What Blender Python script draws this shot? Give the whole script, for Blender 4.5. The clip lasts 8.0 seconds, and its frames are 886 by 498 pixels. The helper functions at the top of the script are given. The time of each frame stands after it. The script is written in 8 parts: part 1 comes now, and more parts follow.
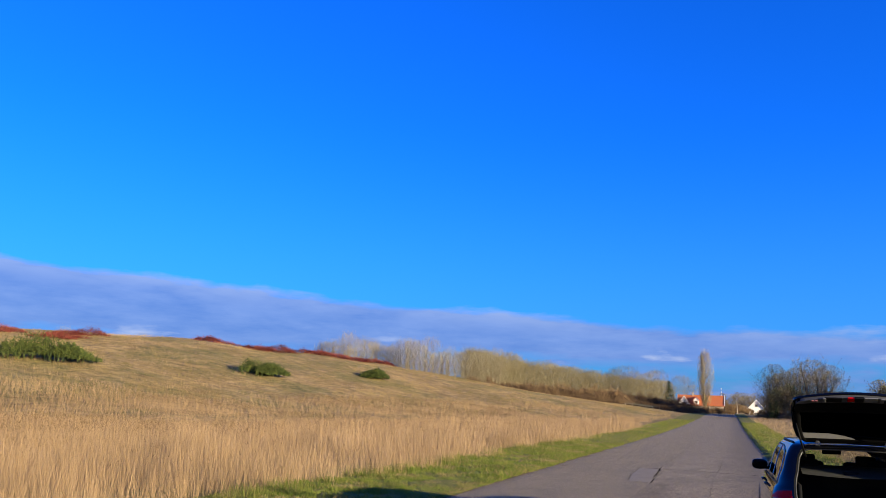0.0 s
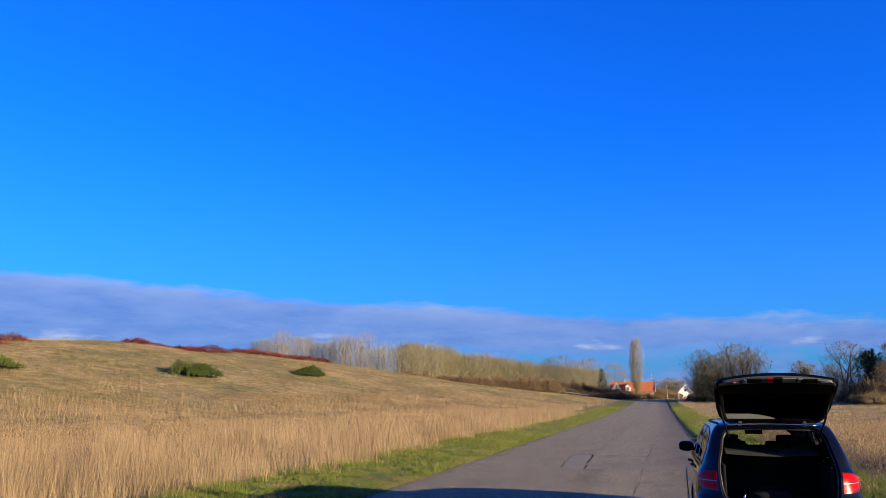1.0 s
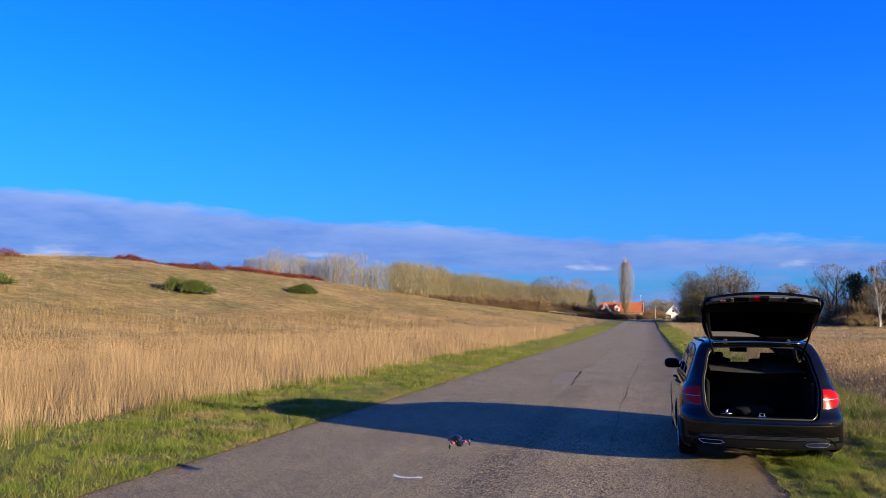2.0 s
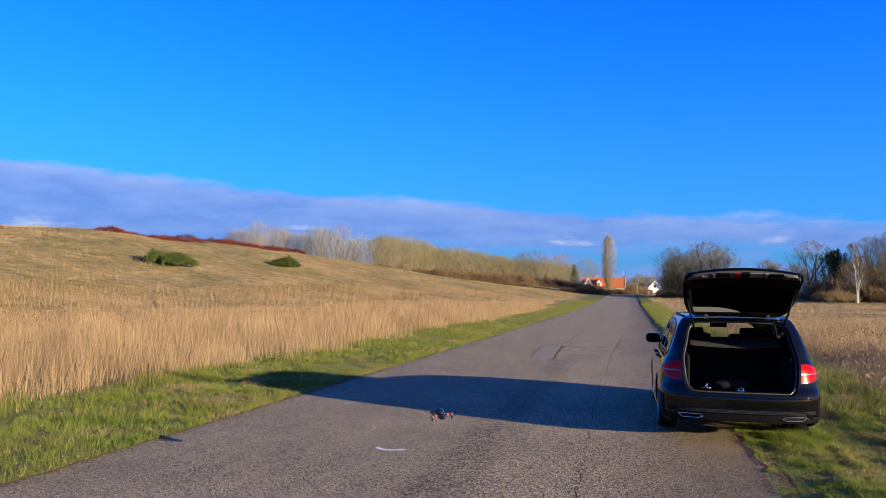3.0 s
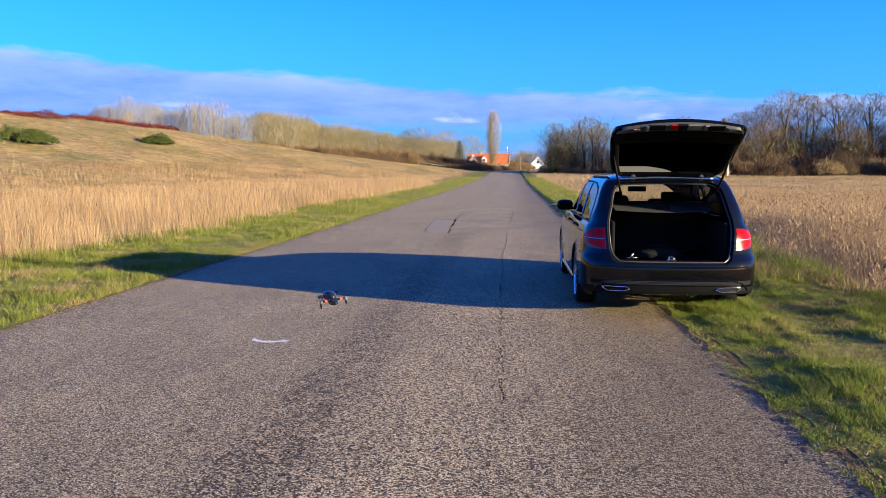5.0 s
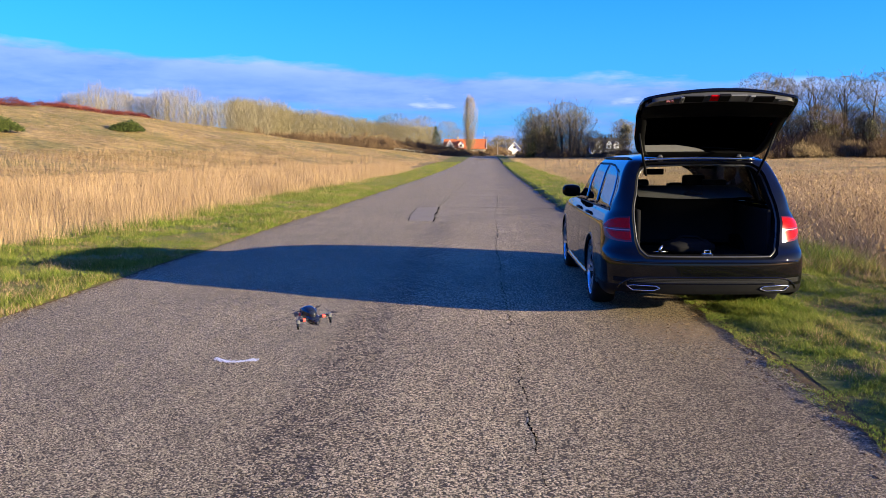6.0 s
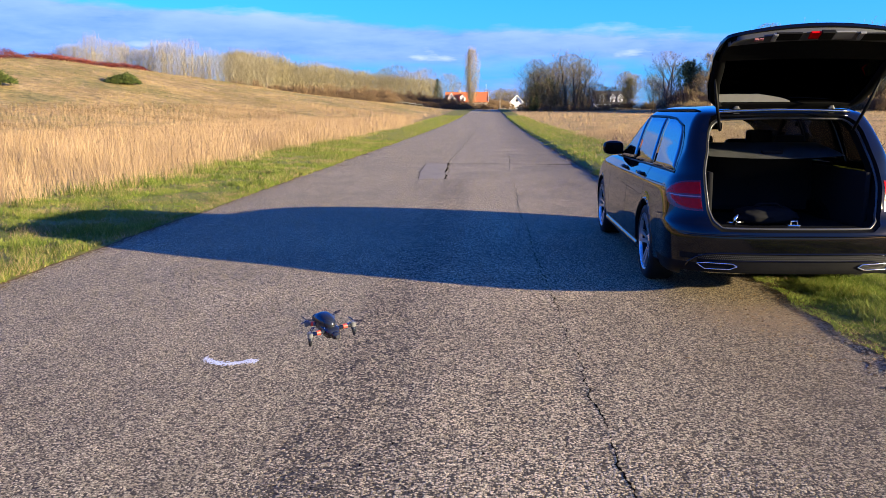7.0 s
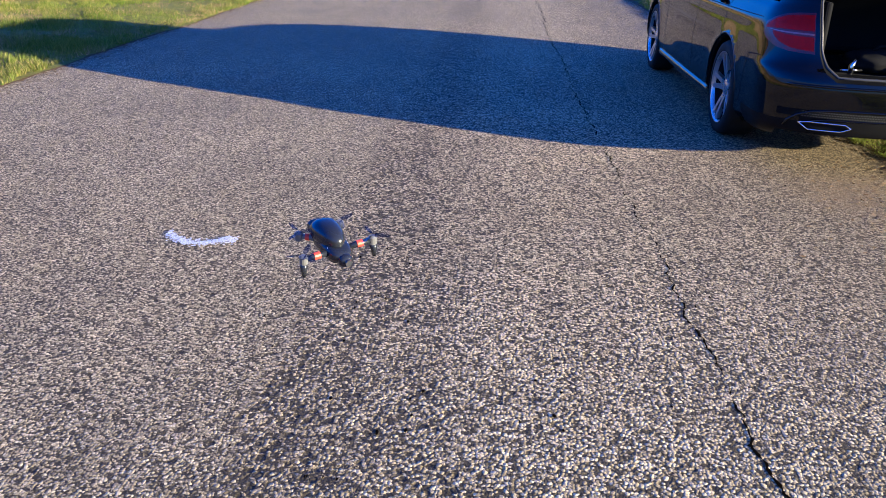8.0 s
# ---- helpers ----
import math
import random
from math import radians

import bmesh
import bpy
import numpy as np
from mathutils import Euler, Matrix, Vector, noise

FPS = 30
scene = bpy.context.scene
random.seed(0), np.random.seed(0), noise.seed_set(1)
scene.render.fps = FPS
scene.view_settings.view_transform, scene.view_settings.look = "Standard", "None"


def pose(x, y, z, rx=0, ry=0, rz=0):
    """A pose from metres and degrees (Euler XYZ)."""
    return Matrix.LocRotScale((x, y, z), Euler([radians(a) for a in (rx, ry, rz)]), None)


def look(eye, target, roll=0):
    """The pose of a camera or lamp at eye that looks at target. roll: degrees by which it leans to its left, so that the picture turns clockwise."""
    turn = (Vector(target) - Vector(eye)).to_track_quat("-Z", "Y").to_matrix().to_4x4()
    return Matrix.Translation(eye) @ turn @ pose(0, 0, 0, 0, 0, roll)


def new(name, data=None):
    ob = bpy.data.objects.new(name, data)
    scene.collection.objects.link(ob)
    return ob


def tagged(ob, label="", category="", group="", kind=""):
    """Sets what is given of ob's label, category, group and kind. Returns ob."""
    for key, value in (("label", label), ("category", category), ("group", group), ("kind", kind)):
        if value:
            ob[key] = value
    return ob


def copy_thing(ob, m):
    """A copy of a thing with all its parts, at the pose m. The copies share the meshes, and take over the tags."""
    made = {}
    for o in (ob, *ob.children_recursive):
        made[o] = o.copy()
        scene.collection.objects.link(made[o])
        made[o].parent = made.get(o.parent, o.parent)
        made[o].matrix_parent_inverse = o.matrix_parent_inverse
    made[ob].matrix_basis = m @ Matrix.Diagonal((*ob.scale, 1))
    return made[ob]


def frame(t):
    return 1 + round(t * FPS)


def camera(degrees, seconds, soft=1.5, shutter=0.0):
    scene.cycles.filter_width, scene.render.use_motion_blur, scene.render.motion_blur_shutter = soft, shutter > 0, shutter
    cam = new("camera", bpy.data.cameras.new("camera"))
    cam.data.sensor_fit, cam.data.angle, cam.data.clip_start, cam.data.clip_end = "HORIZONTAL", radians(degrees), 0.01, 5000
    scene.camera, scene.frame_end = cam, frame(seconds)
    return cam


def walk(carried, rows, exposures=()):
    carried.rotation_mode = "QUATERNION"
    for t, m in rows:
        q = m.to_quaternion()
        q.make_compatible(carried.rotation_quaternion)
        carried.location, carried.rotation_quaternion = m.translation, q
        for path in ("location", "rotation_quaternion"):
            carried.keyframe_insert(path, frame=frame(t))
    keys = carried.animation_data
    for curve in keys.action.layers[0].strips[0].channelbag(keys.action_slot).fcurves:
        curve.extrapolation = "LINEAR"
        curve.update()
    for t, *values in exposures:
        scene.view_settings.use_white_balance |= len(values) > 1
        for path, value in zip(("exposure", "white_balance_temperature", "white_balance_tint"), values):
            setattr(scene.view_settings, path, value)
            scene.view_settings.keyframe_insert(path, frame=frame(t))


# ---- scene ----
cam = camera(57.0, 8.0, soft=0.8)
PATH = [
    (0, (-1.29, -10.197, 1.774), (-1.942, -8.343, 2.146), 2.0),
    (0.5, (-1.273, -10.162, 1.764), (-1.901, -8.299, 2.13), 1.0),
    (1, (-1.24, -10.108, 1.762), (-1.738, -8.205, 2.123), 0.0),
    (1.5, (-1.241, -10.078, 1.752), (-1.721, -8.164, 2.078), 0.1),
    (2, (-1.234, -10.077, 1.728), (-1.72, -8.144, 1.895), 0.5),
    (3.3, (-1.245, -10.051, 1.726), (-1.651, -8.094, 1.812), 1.3),
    (3.5, (-1.288, -10.003, 1.673), (-1.64, -8.035, 1.727), 1.2),
    (4, (-1.434, -9.637, 1.596), (-1.718, -7.662, 1.459), 0.9),
    (4.5, (-1.481, -9.088, 1.562), (-1.691, -7.105, 1.401), 0.6),
    (5, (-1.624, -8.497, 1.532), (-1.792, -6.513, 1.341), 0.2),
    (5.2, (-1.709, -8.254, 1.542), (-1.851, -6.27, 1.332), 0.0),
    (6.3, (-2.014, -6.874, 1.481), (-2.125, -4.892, 1.243), -0.3),
    (6.5, (-2.098, -6.646, 1.51), (-2.215, -4.668, 1.244), -0.2),
    (7, (-2.239, -6.044, 1.479), (-2.352, -4.076, 1.143), -0.3),
    (7.5, (-2.341, -5.428, 1.473), (-2.448, -3.486, 1.007), 0.9),
    (8, (-2.502, -4.8, 1.386), (-2.6, -2.949, 0.635), 1.9),
]
EXPOSURES = [(0.0, 1.38, 6500, 10), (1.0, 1.32, 6500, 10), (1.5, 1.36, 6500, 10), (2.0, 1.42, 6500, 10), (3.5, 1.60, 6500, 10), (4.5, 1.92, 6550, 10), (5.2, 1.93, 6550, 10), (6.5, 1.92, 6500, 10), (7.0, 2.10, 6500, 10), (7.5, 2.20, 6350, 10), (8.0, 2.28, 5950, 10)]
walk(cam, [(t, look(eye, target, roll)) for t, eye, target, roll in PATH], EXPOSURES)

# ---- world, sun ----
SUN_AZ, SUN_EL = 111.6, 9.7          # degrees from +y towards +x; height over the horizon
world = bpy.data.worlds.new("sky")
scene.world = world
world.use_nodes = True
wt = world.node_tree
wt.nodes.clear()


def wn(kind, **props):
    n = wt.nodes.new(kind)
    for k, v in props.items():
        if k == "operation":
            n.operation = v
        elif k == "blend_type":
            n.blend_type = v
    return n


def wmath(op, a, b=None, c=None, clamp=False):
    n = wn("ShaderNodeMath", operation=op)
    n.use_clamp = clamp
    for i, v in enumerate((a, b, c)):
        if v is None:
            continue
        if isinstance(v, (int, float)):
            n.inputs[i].default_value = v
        else:
            wt.links.new(v, n.inputs[i])
    return n.outputs[0]


def wmix(f, a, b):
    n = wn("ShaderNodeMix")
    n.data_type = "RGBA"
    for sock, v in ((n.inputs[0], f), (n.inputs[6], a), (n.inputs[7], b)):
        if isinstance(v, tuple):
            sock.default_value = (*v, 1)
        elif isinstance(v, (int, float)):
            sock.default_value = v
        else:
            wt.links.new(v, sock)
    return n.outputs[2]


sky = wn("ShaderNodeTexSky")
sky.sky_type = "NISHITA"
sky.sun_disc = False
sky.sun_elevation, sky.sun_rotation = radians(SUN_EL), radians(SUN_AZ)
sky.air_density, sky.dust_density, sky.ozone_density = 1.0, 0.3, 3.0
hsv = wn("ShaderNodeHueSaturation")
hsv.inputs["Saturation"].default_value = 1.15
wt.links.new(sky.outputs[0], hsv.inputs["Color"])
tint = wn("ShaderNodeMix")
tint.data_type, tint.blend_type = "RGBA", "MULTIPLY"
tint.inputs[0].default_value = 1
tint.inputs[7].default_value = (0.08, 0.785, 2.32, 1)
wt.links.new(hsv.outputs[0], tint.inputs[6])
clear = tint.outputs[2]
# a bank of stratocumulus low over the horizon, higher towards the hill
co = wn("ShaderNodeTexCoord")
sep = wn("ShaderNodeSeparateXYZ")
wt.links.new(co.outputs["Generated"], sep.inputs[0])
az = wmath("MULTIPLY", wmath("ARCTAN2", sep.outputs[0], sep.outputs[1]), 57.2958)
el = wmath("MULTIPLY", wmath("ARCSINE", sep.outputs[2]), 57.2958)
# the sky pales towards the sun
sun_dot = wmath("ADD", wmath("MULTIPLY", sep.outputs[0], math.sin(radians(SUN_AZ)) * math.cos(radians(SUN_EL))), wmath("MULTIPLY", sep.outputs[1], math.cos(radians(SUN_AZ)) * math.cos(radians(SUN_EL))))
sun_dot = wmath("ADD", sun_dot, wmath("MULTIPLY", sep.outputs[2], math.sin(radians(SUN_EL))))
pale = wn("ShaderNodeMix")
pale.data_type, pale.blend_type = "RGBA", "MULTIPLY"
pale.inputs[0].default_value = 1
pale.inputs[7].default_value = (0.82, 0.66, 0.92, 1)
wt.links.new(hsv.outputs[0], pale.inputs[6])
toward = wmath("POWER", wmath("MULTIPLY_ADD", sun_dot, 1.35, -0.30, clamp=True), 1.3)
low_sky = wmath("POWER", wmath("SUBTRACT", 1.0, wmath("MULTIPLY", el, 0.05), clamp=True), 2.0)
clear = wmix(wmath("MULTIPLY", low_sky, 0.85), clear, (0.52, 1.70, 3.60))
clear = wmix(toward, clear, pale.outputs[2])
# above 30 degrees, out of view, a redder tint is added to lift shade
dome = wn("ShaderNodeMix")
dome.data_type, dome.blend_type = "RGBA", "MULTIPLY"
dome.inputs[0].default_value = 1
dome.inputs[7].default_value = (0.72, 0.88, 2.2, 1)
wt.links.new(hsv.outputs[0], dome.inputs[6])
clear = wmix(wmath("MULTIPLY_ADD", el, 1 / 30.0, -1.0, clamp=True), clear, dome.outputs[2])
flat = wn("ShaderNodeCombineXYZ")
wt.links.new(wmath("MULTIPLY", az, 0.10), flat.inputs[0])
wt.links.new(wmath("MULTIPLY", el, 0.42), flat.inputs[1])


def cloud_noise(scale, detail, rough, shift):
    n = wn("ShaderNodeTexNoise")
    m = wn("ShaderNodeMapping")
    m.inputs["Location"].default_value = (shift, shift * 0.37, 0)
    wt.links.new(flat.outputs[0], m.inputs[0])
    wt.links.new(m.outputs[0], n.inputs["Vector"])
    n.inputs["Scale"].default_value, n.inputs["Detail"].default_value, n.inputs["Roughness"].default_value = scale, detail, rough
    return n.outputs[0]


big, fine, puff = cloud_noise(0.9, 5, 0.55, 3.1), cloud_noise(2.6, 6, 0.6, 7.7), cloud_noise(1.6, 5, 0.5, 1.3)
top = wmath("ADD", 5.75, wmath("MULTIPLY", az, -0.052))
top = wmath("ADD", top, wmath("MULTIPLY", wmath("SUBTRACT", big, 0.5), 2.6))
top = wmath("ADD", top, wmath("MULTIPLY", wmath("SUBTRACT", fine, 0.5), 1.0))
cover = wmath("MULTIPLY", wmath("SUBTRACT", top, el), 1.7, clamp=True)
gap_low = wmath("ADD", 3.0, wmath("MULTIPLY", wmath("SUBTRACT", big, 0.5), 4.0))
lower = wmath("MULTIPLY_ADD", wmath("SUBTRACT", el, gap_low), 0.7, 0.45, clamp=True)
lower = wmath("MAXIMUM", lower, wmath("MULTIPLY_ADD", wmath("SUBTRACT", puff, 0.5), 5.0, 0.35, clamp=True))
mask = wmath("MULTIPLY", wmath("MULTIPLY", cover, lower), 0.9)
shade = wmath("MULTIPLY_ADD", wmath("SUBTRACT", fine, 0.5), 2.2, 0.4, clamp=True)
bright = wmath("MULTIPLY_ADD", wmath("SUBTRACT", puff, 0.61), 9.0, 0.0, clamp=True)
low_band = wmath("MULTIPLY", wmath("SUBTRACT", 5.2, el), 0.8, clamp=True)
cloud_col = wmix(shade, (0.86, 1.62, 4.15), (1.48, 2.28, 4.75))
cloud_col = wmix(wmath("MULTIPLY", wmath("MULTIPLY", bright, low_band), 0.8), cloud_col, (3.3, 3.8, 5.2))
rim = wmath("SUBTRACT", 1.0, wmath("MULTIPLY", wmath("SUBTRACT", top, el), 0.55), clamp=True)
rim = wmath("MULTIPLY", rim, wmath("MULTIPLY_ADD", wmath("SUBTRACT", big, 0.42), 5.0, 0.0, clamp=True))
cloud_col = wmix(wmath("MULTIPLY", rim, 0.75), cloud_col, (2.7, 3.4, 5.2))
bg = wn("ShaderNodeBackground")
wt.links.new(wmix(mask, clear, cloud_col), bg.inputs[0])
bg.inputs[1].default_value = 0.065
wo = wn("ShaderNodeOutputWorld")
wt.links.new(bg.outputs[0], wo.inputs[0])

sun = new("sun", bpy.data.lights.new("sun", "SUN"))
sun.data.energy, sun.data.angle, sun.data.color = 5.0, radians(0.5), (0.955, 0.82, 0.54)
_a, _e = radians(SUN_AZ), radians(SUN_EL)
sun.matrix_world = look((60 * math.sin(_a) * math.cos(_e), 60 * math.cos(_a) * math.cos(_e), 60 * math.sin(_e)), (0, 0, 0))
# ---- helpers for building ----
rng = np.random.default_rng(7)


def mesh_of(name, verts, faces, mat=None, smooth=False):
    me = bpy.data.meshes.new(name)
    me.from_pydata([tuple(v) for v in verts], [], faces)
    if mat:
        me.materials.append(mat)
    if smooth:
        me.polygons.foreach_set("use_smooth", [True] * len(me.polygons))
    me.update()
    return me


def bm_mesh(name, bm, mat, smooth=False):
    me = bpy.data.meshes.new(name)
    bmesh.ops.recalc_face_normals(bm, faces=bm.faces)
    bm.to_mesh(me)
    bm.free()
    if mat:
        me.materials.append(mat)
    if smooth:
        me.polygons.foreach_set("use_smooth", [True] * len(me.polygons))
    return me


def under(ob, parent):
    ob.parent = parent
    return ob


def part(name, bm, material, parent, label="", smooth=False):
    ob = under(new(name, bm_mesh(name, bm, material, smooth)), parent)
    return tagged(ob, label) if label else ob


def part_me(name, me, parent, label=""):
    ob = under(new(name, me), parent)
    return tagged(ob, label) if label else ob


def thing(name, at, label, category, group="", rz=0.0, kind=""):
    ob = new(name)
    ob.matrix_world = pose(*at, 0, 0, rz)
    return tagged(ob, label, category, group, kind)


def add_box(bm, c, s, bevel=0.0, m=None):
    r = bmesh.ops.create_cube(bm, size=1)
    vs = r["verts"]
    for v in vs:
        v.co = Vector((c[0] + v.co.x * s[0], c[1] + v.co.y * s[1], c[2] + v.co.z * s[2]))
        if m:
            v.co = m @ v.co
    if bevel:
        es = list({e for v in vs for e in v.link_edges})
        bmesh.ops.bevel(bm, geom=es, offset=bevel, segments=2, affect="EDGES", profile=0.6)
    return bm


def add_tube(bm, pts, radii, n=8, cap=True):
    """A tube along pts with a radius at each point."""
    rings = []
    for i, p in enumerate(pts):
        p = Vector(p)
        d = (Vector(pts[min(i + 1, len(pts) - 1)]) - Vector(pts[max(i - 1, 0)])).normalized()
        a = d.orthogonal().normalized() if i == 0 else (rings[-1][1] - d * rings[-1][1].dot(d)).normalized()
        b = d.cross(a)
        r = radii[i] if isinstance(radii, (list, tuple)) else radii
        rings.append(([bm.verts.new(p + (a * math.cos(2 * math.pi * k / n) + b * math.sin(2 * math.pi * k / n)) * r) for k in range(n)], a))
    for (u, _), (w, _) in zip(rings, rings[1:]):
        for k in range(n):
            bm.faces.new((u[k], u[(k + 1) % n], w[(k + 1) % n], w[k]))
    if cap:
        bm.faces.new(rings[0][0])
        bm.faces.new(rings[-1][0])
    return bm


def smooth01(a, b, x):
    t = np.clip((x - a) / (b - a), 0, 1)
    return t * t * (3 - 2 * t)


# ---- materials ----
class Nodes:
    """A small builder for one node material."""

    def __init__(self, name, rough=0.6, metal=0.0, spec=0.5):
        self.m = bpy.data.materials.new(name)
        self.m.use_nodes = True
        self.t = self.m.node_tree
        self.p = self.t.nodes["Principled BSDF"]
        self.p.inputs["Roughness"].default_value = rough
        self.p.inputs["Metallic"].default_value = metal
        self.p.inputs["Specular IOR Level"].default_value = spec
        self.co = self.t.nodes.new("ShaderNodeTexCoord").outputs["Object"]
        self.geo = self.t.nodes.new("ShaderNodeNewGeometry")

    def link(self, a, b):
        self.t.links.new(a, b)

    def put(self, sock, v):
        if isinstance(v, tuple):
            sock.default_value = (*v, 1) if len(v) == 3 and sock.type == "RGBA" else v
        elif isinstance(v, (int, float)):
            sock.default_value = v
        else:
            self.link(v, sock)

    def noise(self, scale, detail=4, rough=0.55, squash=None, vec=None, out=0):
        n = self.t.nodes.new("ShaderNodeTexNoise")
        n.inputs["Scale"].default_value, n.inputs["Detail"].default_value, n.inputs["Roughness"].default_value = scale, detail, rough
        v = vec or self.co
        if squash:
            mp = self.t.nodes.new("ShaderNodeMapping")
            mp.inputs["Scale"].default_value = squash
            self.link(v, mp.inputs[0])
            v = mp.outputs[0]
        self.link(v, n.inputs["Vector"])
        return n.outputs[out]

    def voronoi(self, scale, feature="F1", vec=None, rand=1.0):
        n = self.t.nodes.new("ShaderNodeTexVoronoi")
        n.feature = feature
        n.inputs["Scale"].default_value = scale
        n.inputs["Randomness"].default_value = rand
        self.link(vec or self.co, n.inputs["Vector"])
        return n

    def ramp(self, f, *stops):
        n = self.t.nodes.new("ShaderNodeValToRGB")
        e = n.color_ramp.elements
        while len(e) < len(stops):
            e.new(0.5)
        for q, (pos, c) in zip(e, stops):
            q.position = pos
            q.color = (*c, 1) if isinstance(c, tuple) else (c, c, c, 1)
        self.link(f, n.inputs[0])
        return n.outputs[0]

    def mix(self, f, a, b, mode="MIX"):
        n = self.t.nodes.new("ShaderNodeMix")
        n.data_type, n.blend_type = "RGBA", mode
        self.put(n.inputs[0], f)
        self.put(n.inputs[6], a)
        self.put(n.inputs[7], b)
        return n.outputs[2]

    def math(self, op, a, b=0.0, c=0.0, clamp=False):
        n = self.t.nodes.new("ShaderNodeMath")
        n.operation, n.use_clamp = op, clamp
        for i, v in enumerate((a, b, c)):
            self.put(n.inputs[i], v)
        return n.outputs[0]

    def color(self, v):
        self.put(self.p.inputs["Base Color"], v)
        return self

    def roughness(self, v):
        self.put(self.p.inputs["Roughness"], v)
        return self

    def bump(self, h, dist, strength=1.0, prev=None):
        n = self.t.nodes.new("ShaderNodeBump")
        n.inputs["Distance"].default_value, n.inputs["Strength"].default_value = dist, strength
        self.link(h, n.inputs["Height"])
        if prev:
            self.link(prev, n.inputs["Normal"])
        self.link(n.outputs[0], self.p.inputs["Normal"])
        return n.outputs[0]

    def leafy(self, amount):
        """Lets part of the light shine through thin blades."""
        tr = self.t.nodes.new("ShaderNodeBsdfTranslucent")
        src = self.p.inputs["Base Color"]
        if src.links:
            self.link(src.links[0].from_socket, tr.inputs[0])
        else:
            tr.inputs[0].default_value = src.default_value
        mx = self.t.nodes.new("ShaderNodeMixShader")
        mx.inputs[0].default_value = amount
        self.link(self.p.outputs[0], mx.inputs[1])
        self.link(tr.outputs[0], mx.inputs[2])
        self.link(mx.outputs[0], self.t.nodes["Material Output"].inputs[0])
        return self


def island(n):
    return n.geo.outputs["Random Per Island"]


def plain(name, col, rough=0.5, metal=0.0, grain=60.0, vary=0.25, bump=0.0, spec=0.5):
    """A painted, moulded or woven surface with faint grain and wear."""
    n = Nodes(name, rough, metal, spec)
    a = n.noise(grain, 4)
    b = n.noise(grain * 0.07, 3)
    lo, hi = tuple(c * (1 - vary) for c in col), tuple(min(1, c * (1 + vary)) for c in col)
    n.color(n.mix(n.math("MULTIPLY_ADD", b, 0.6, n.math("MULTIPLY", a, 0.4)), lo, hi))
    n.roughness(n.math("MULTIPLY_ADD", b, 0.2, rough - 0.1, clamp=True))
    if bump:
        n.bump(a, bump, 0.5)
    return n.m


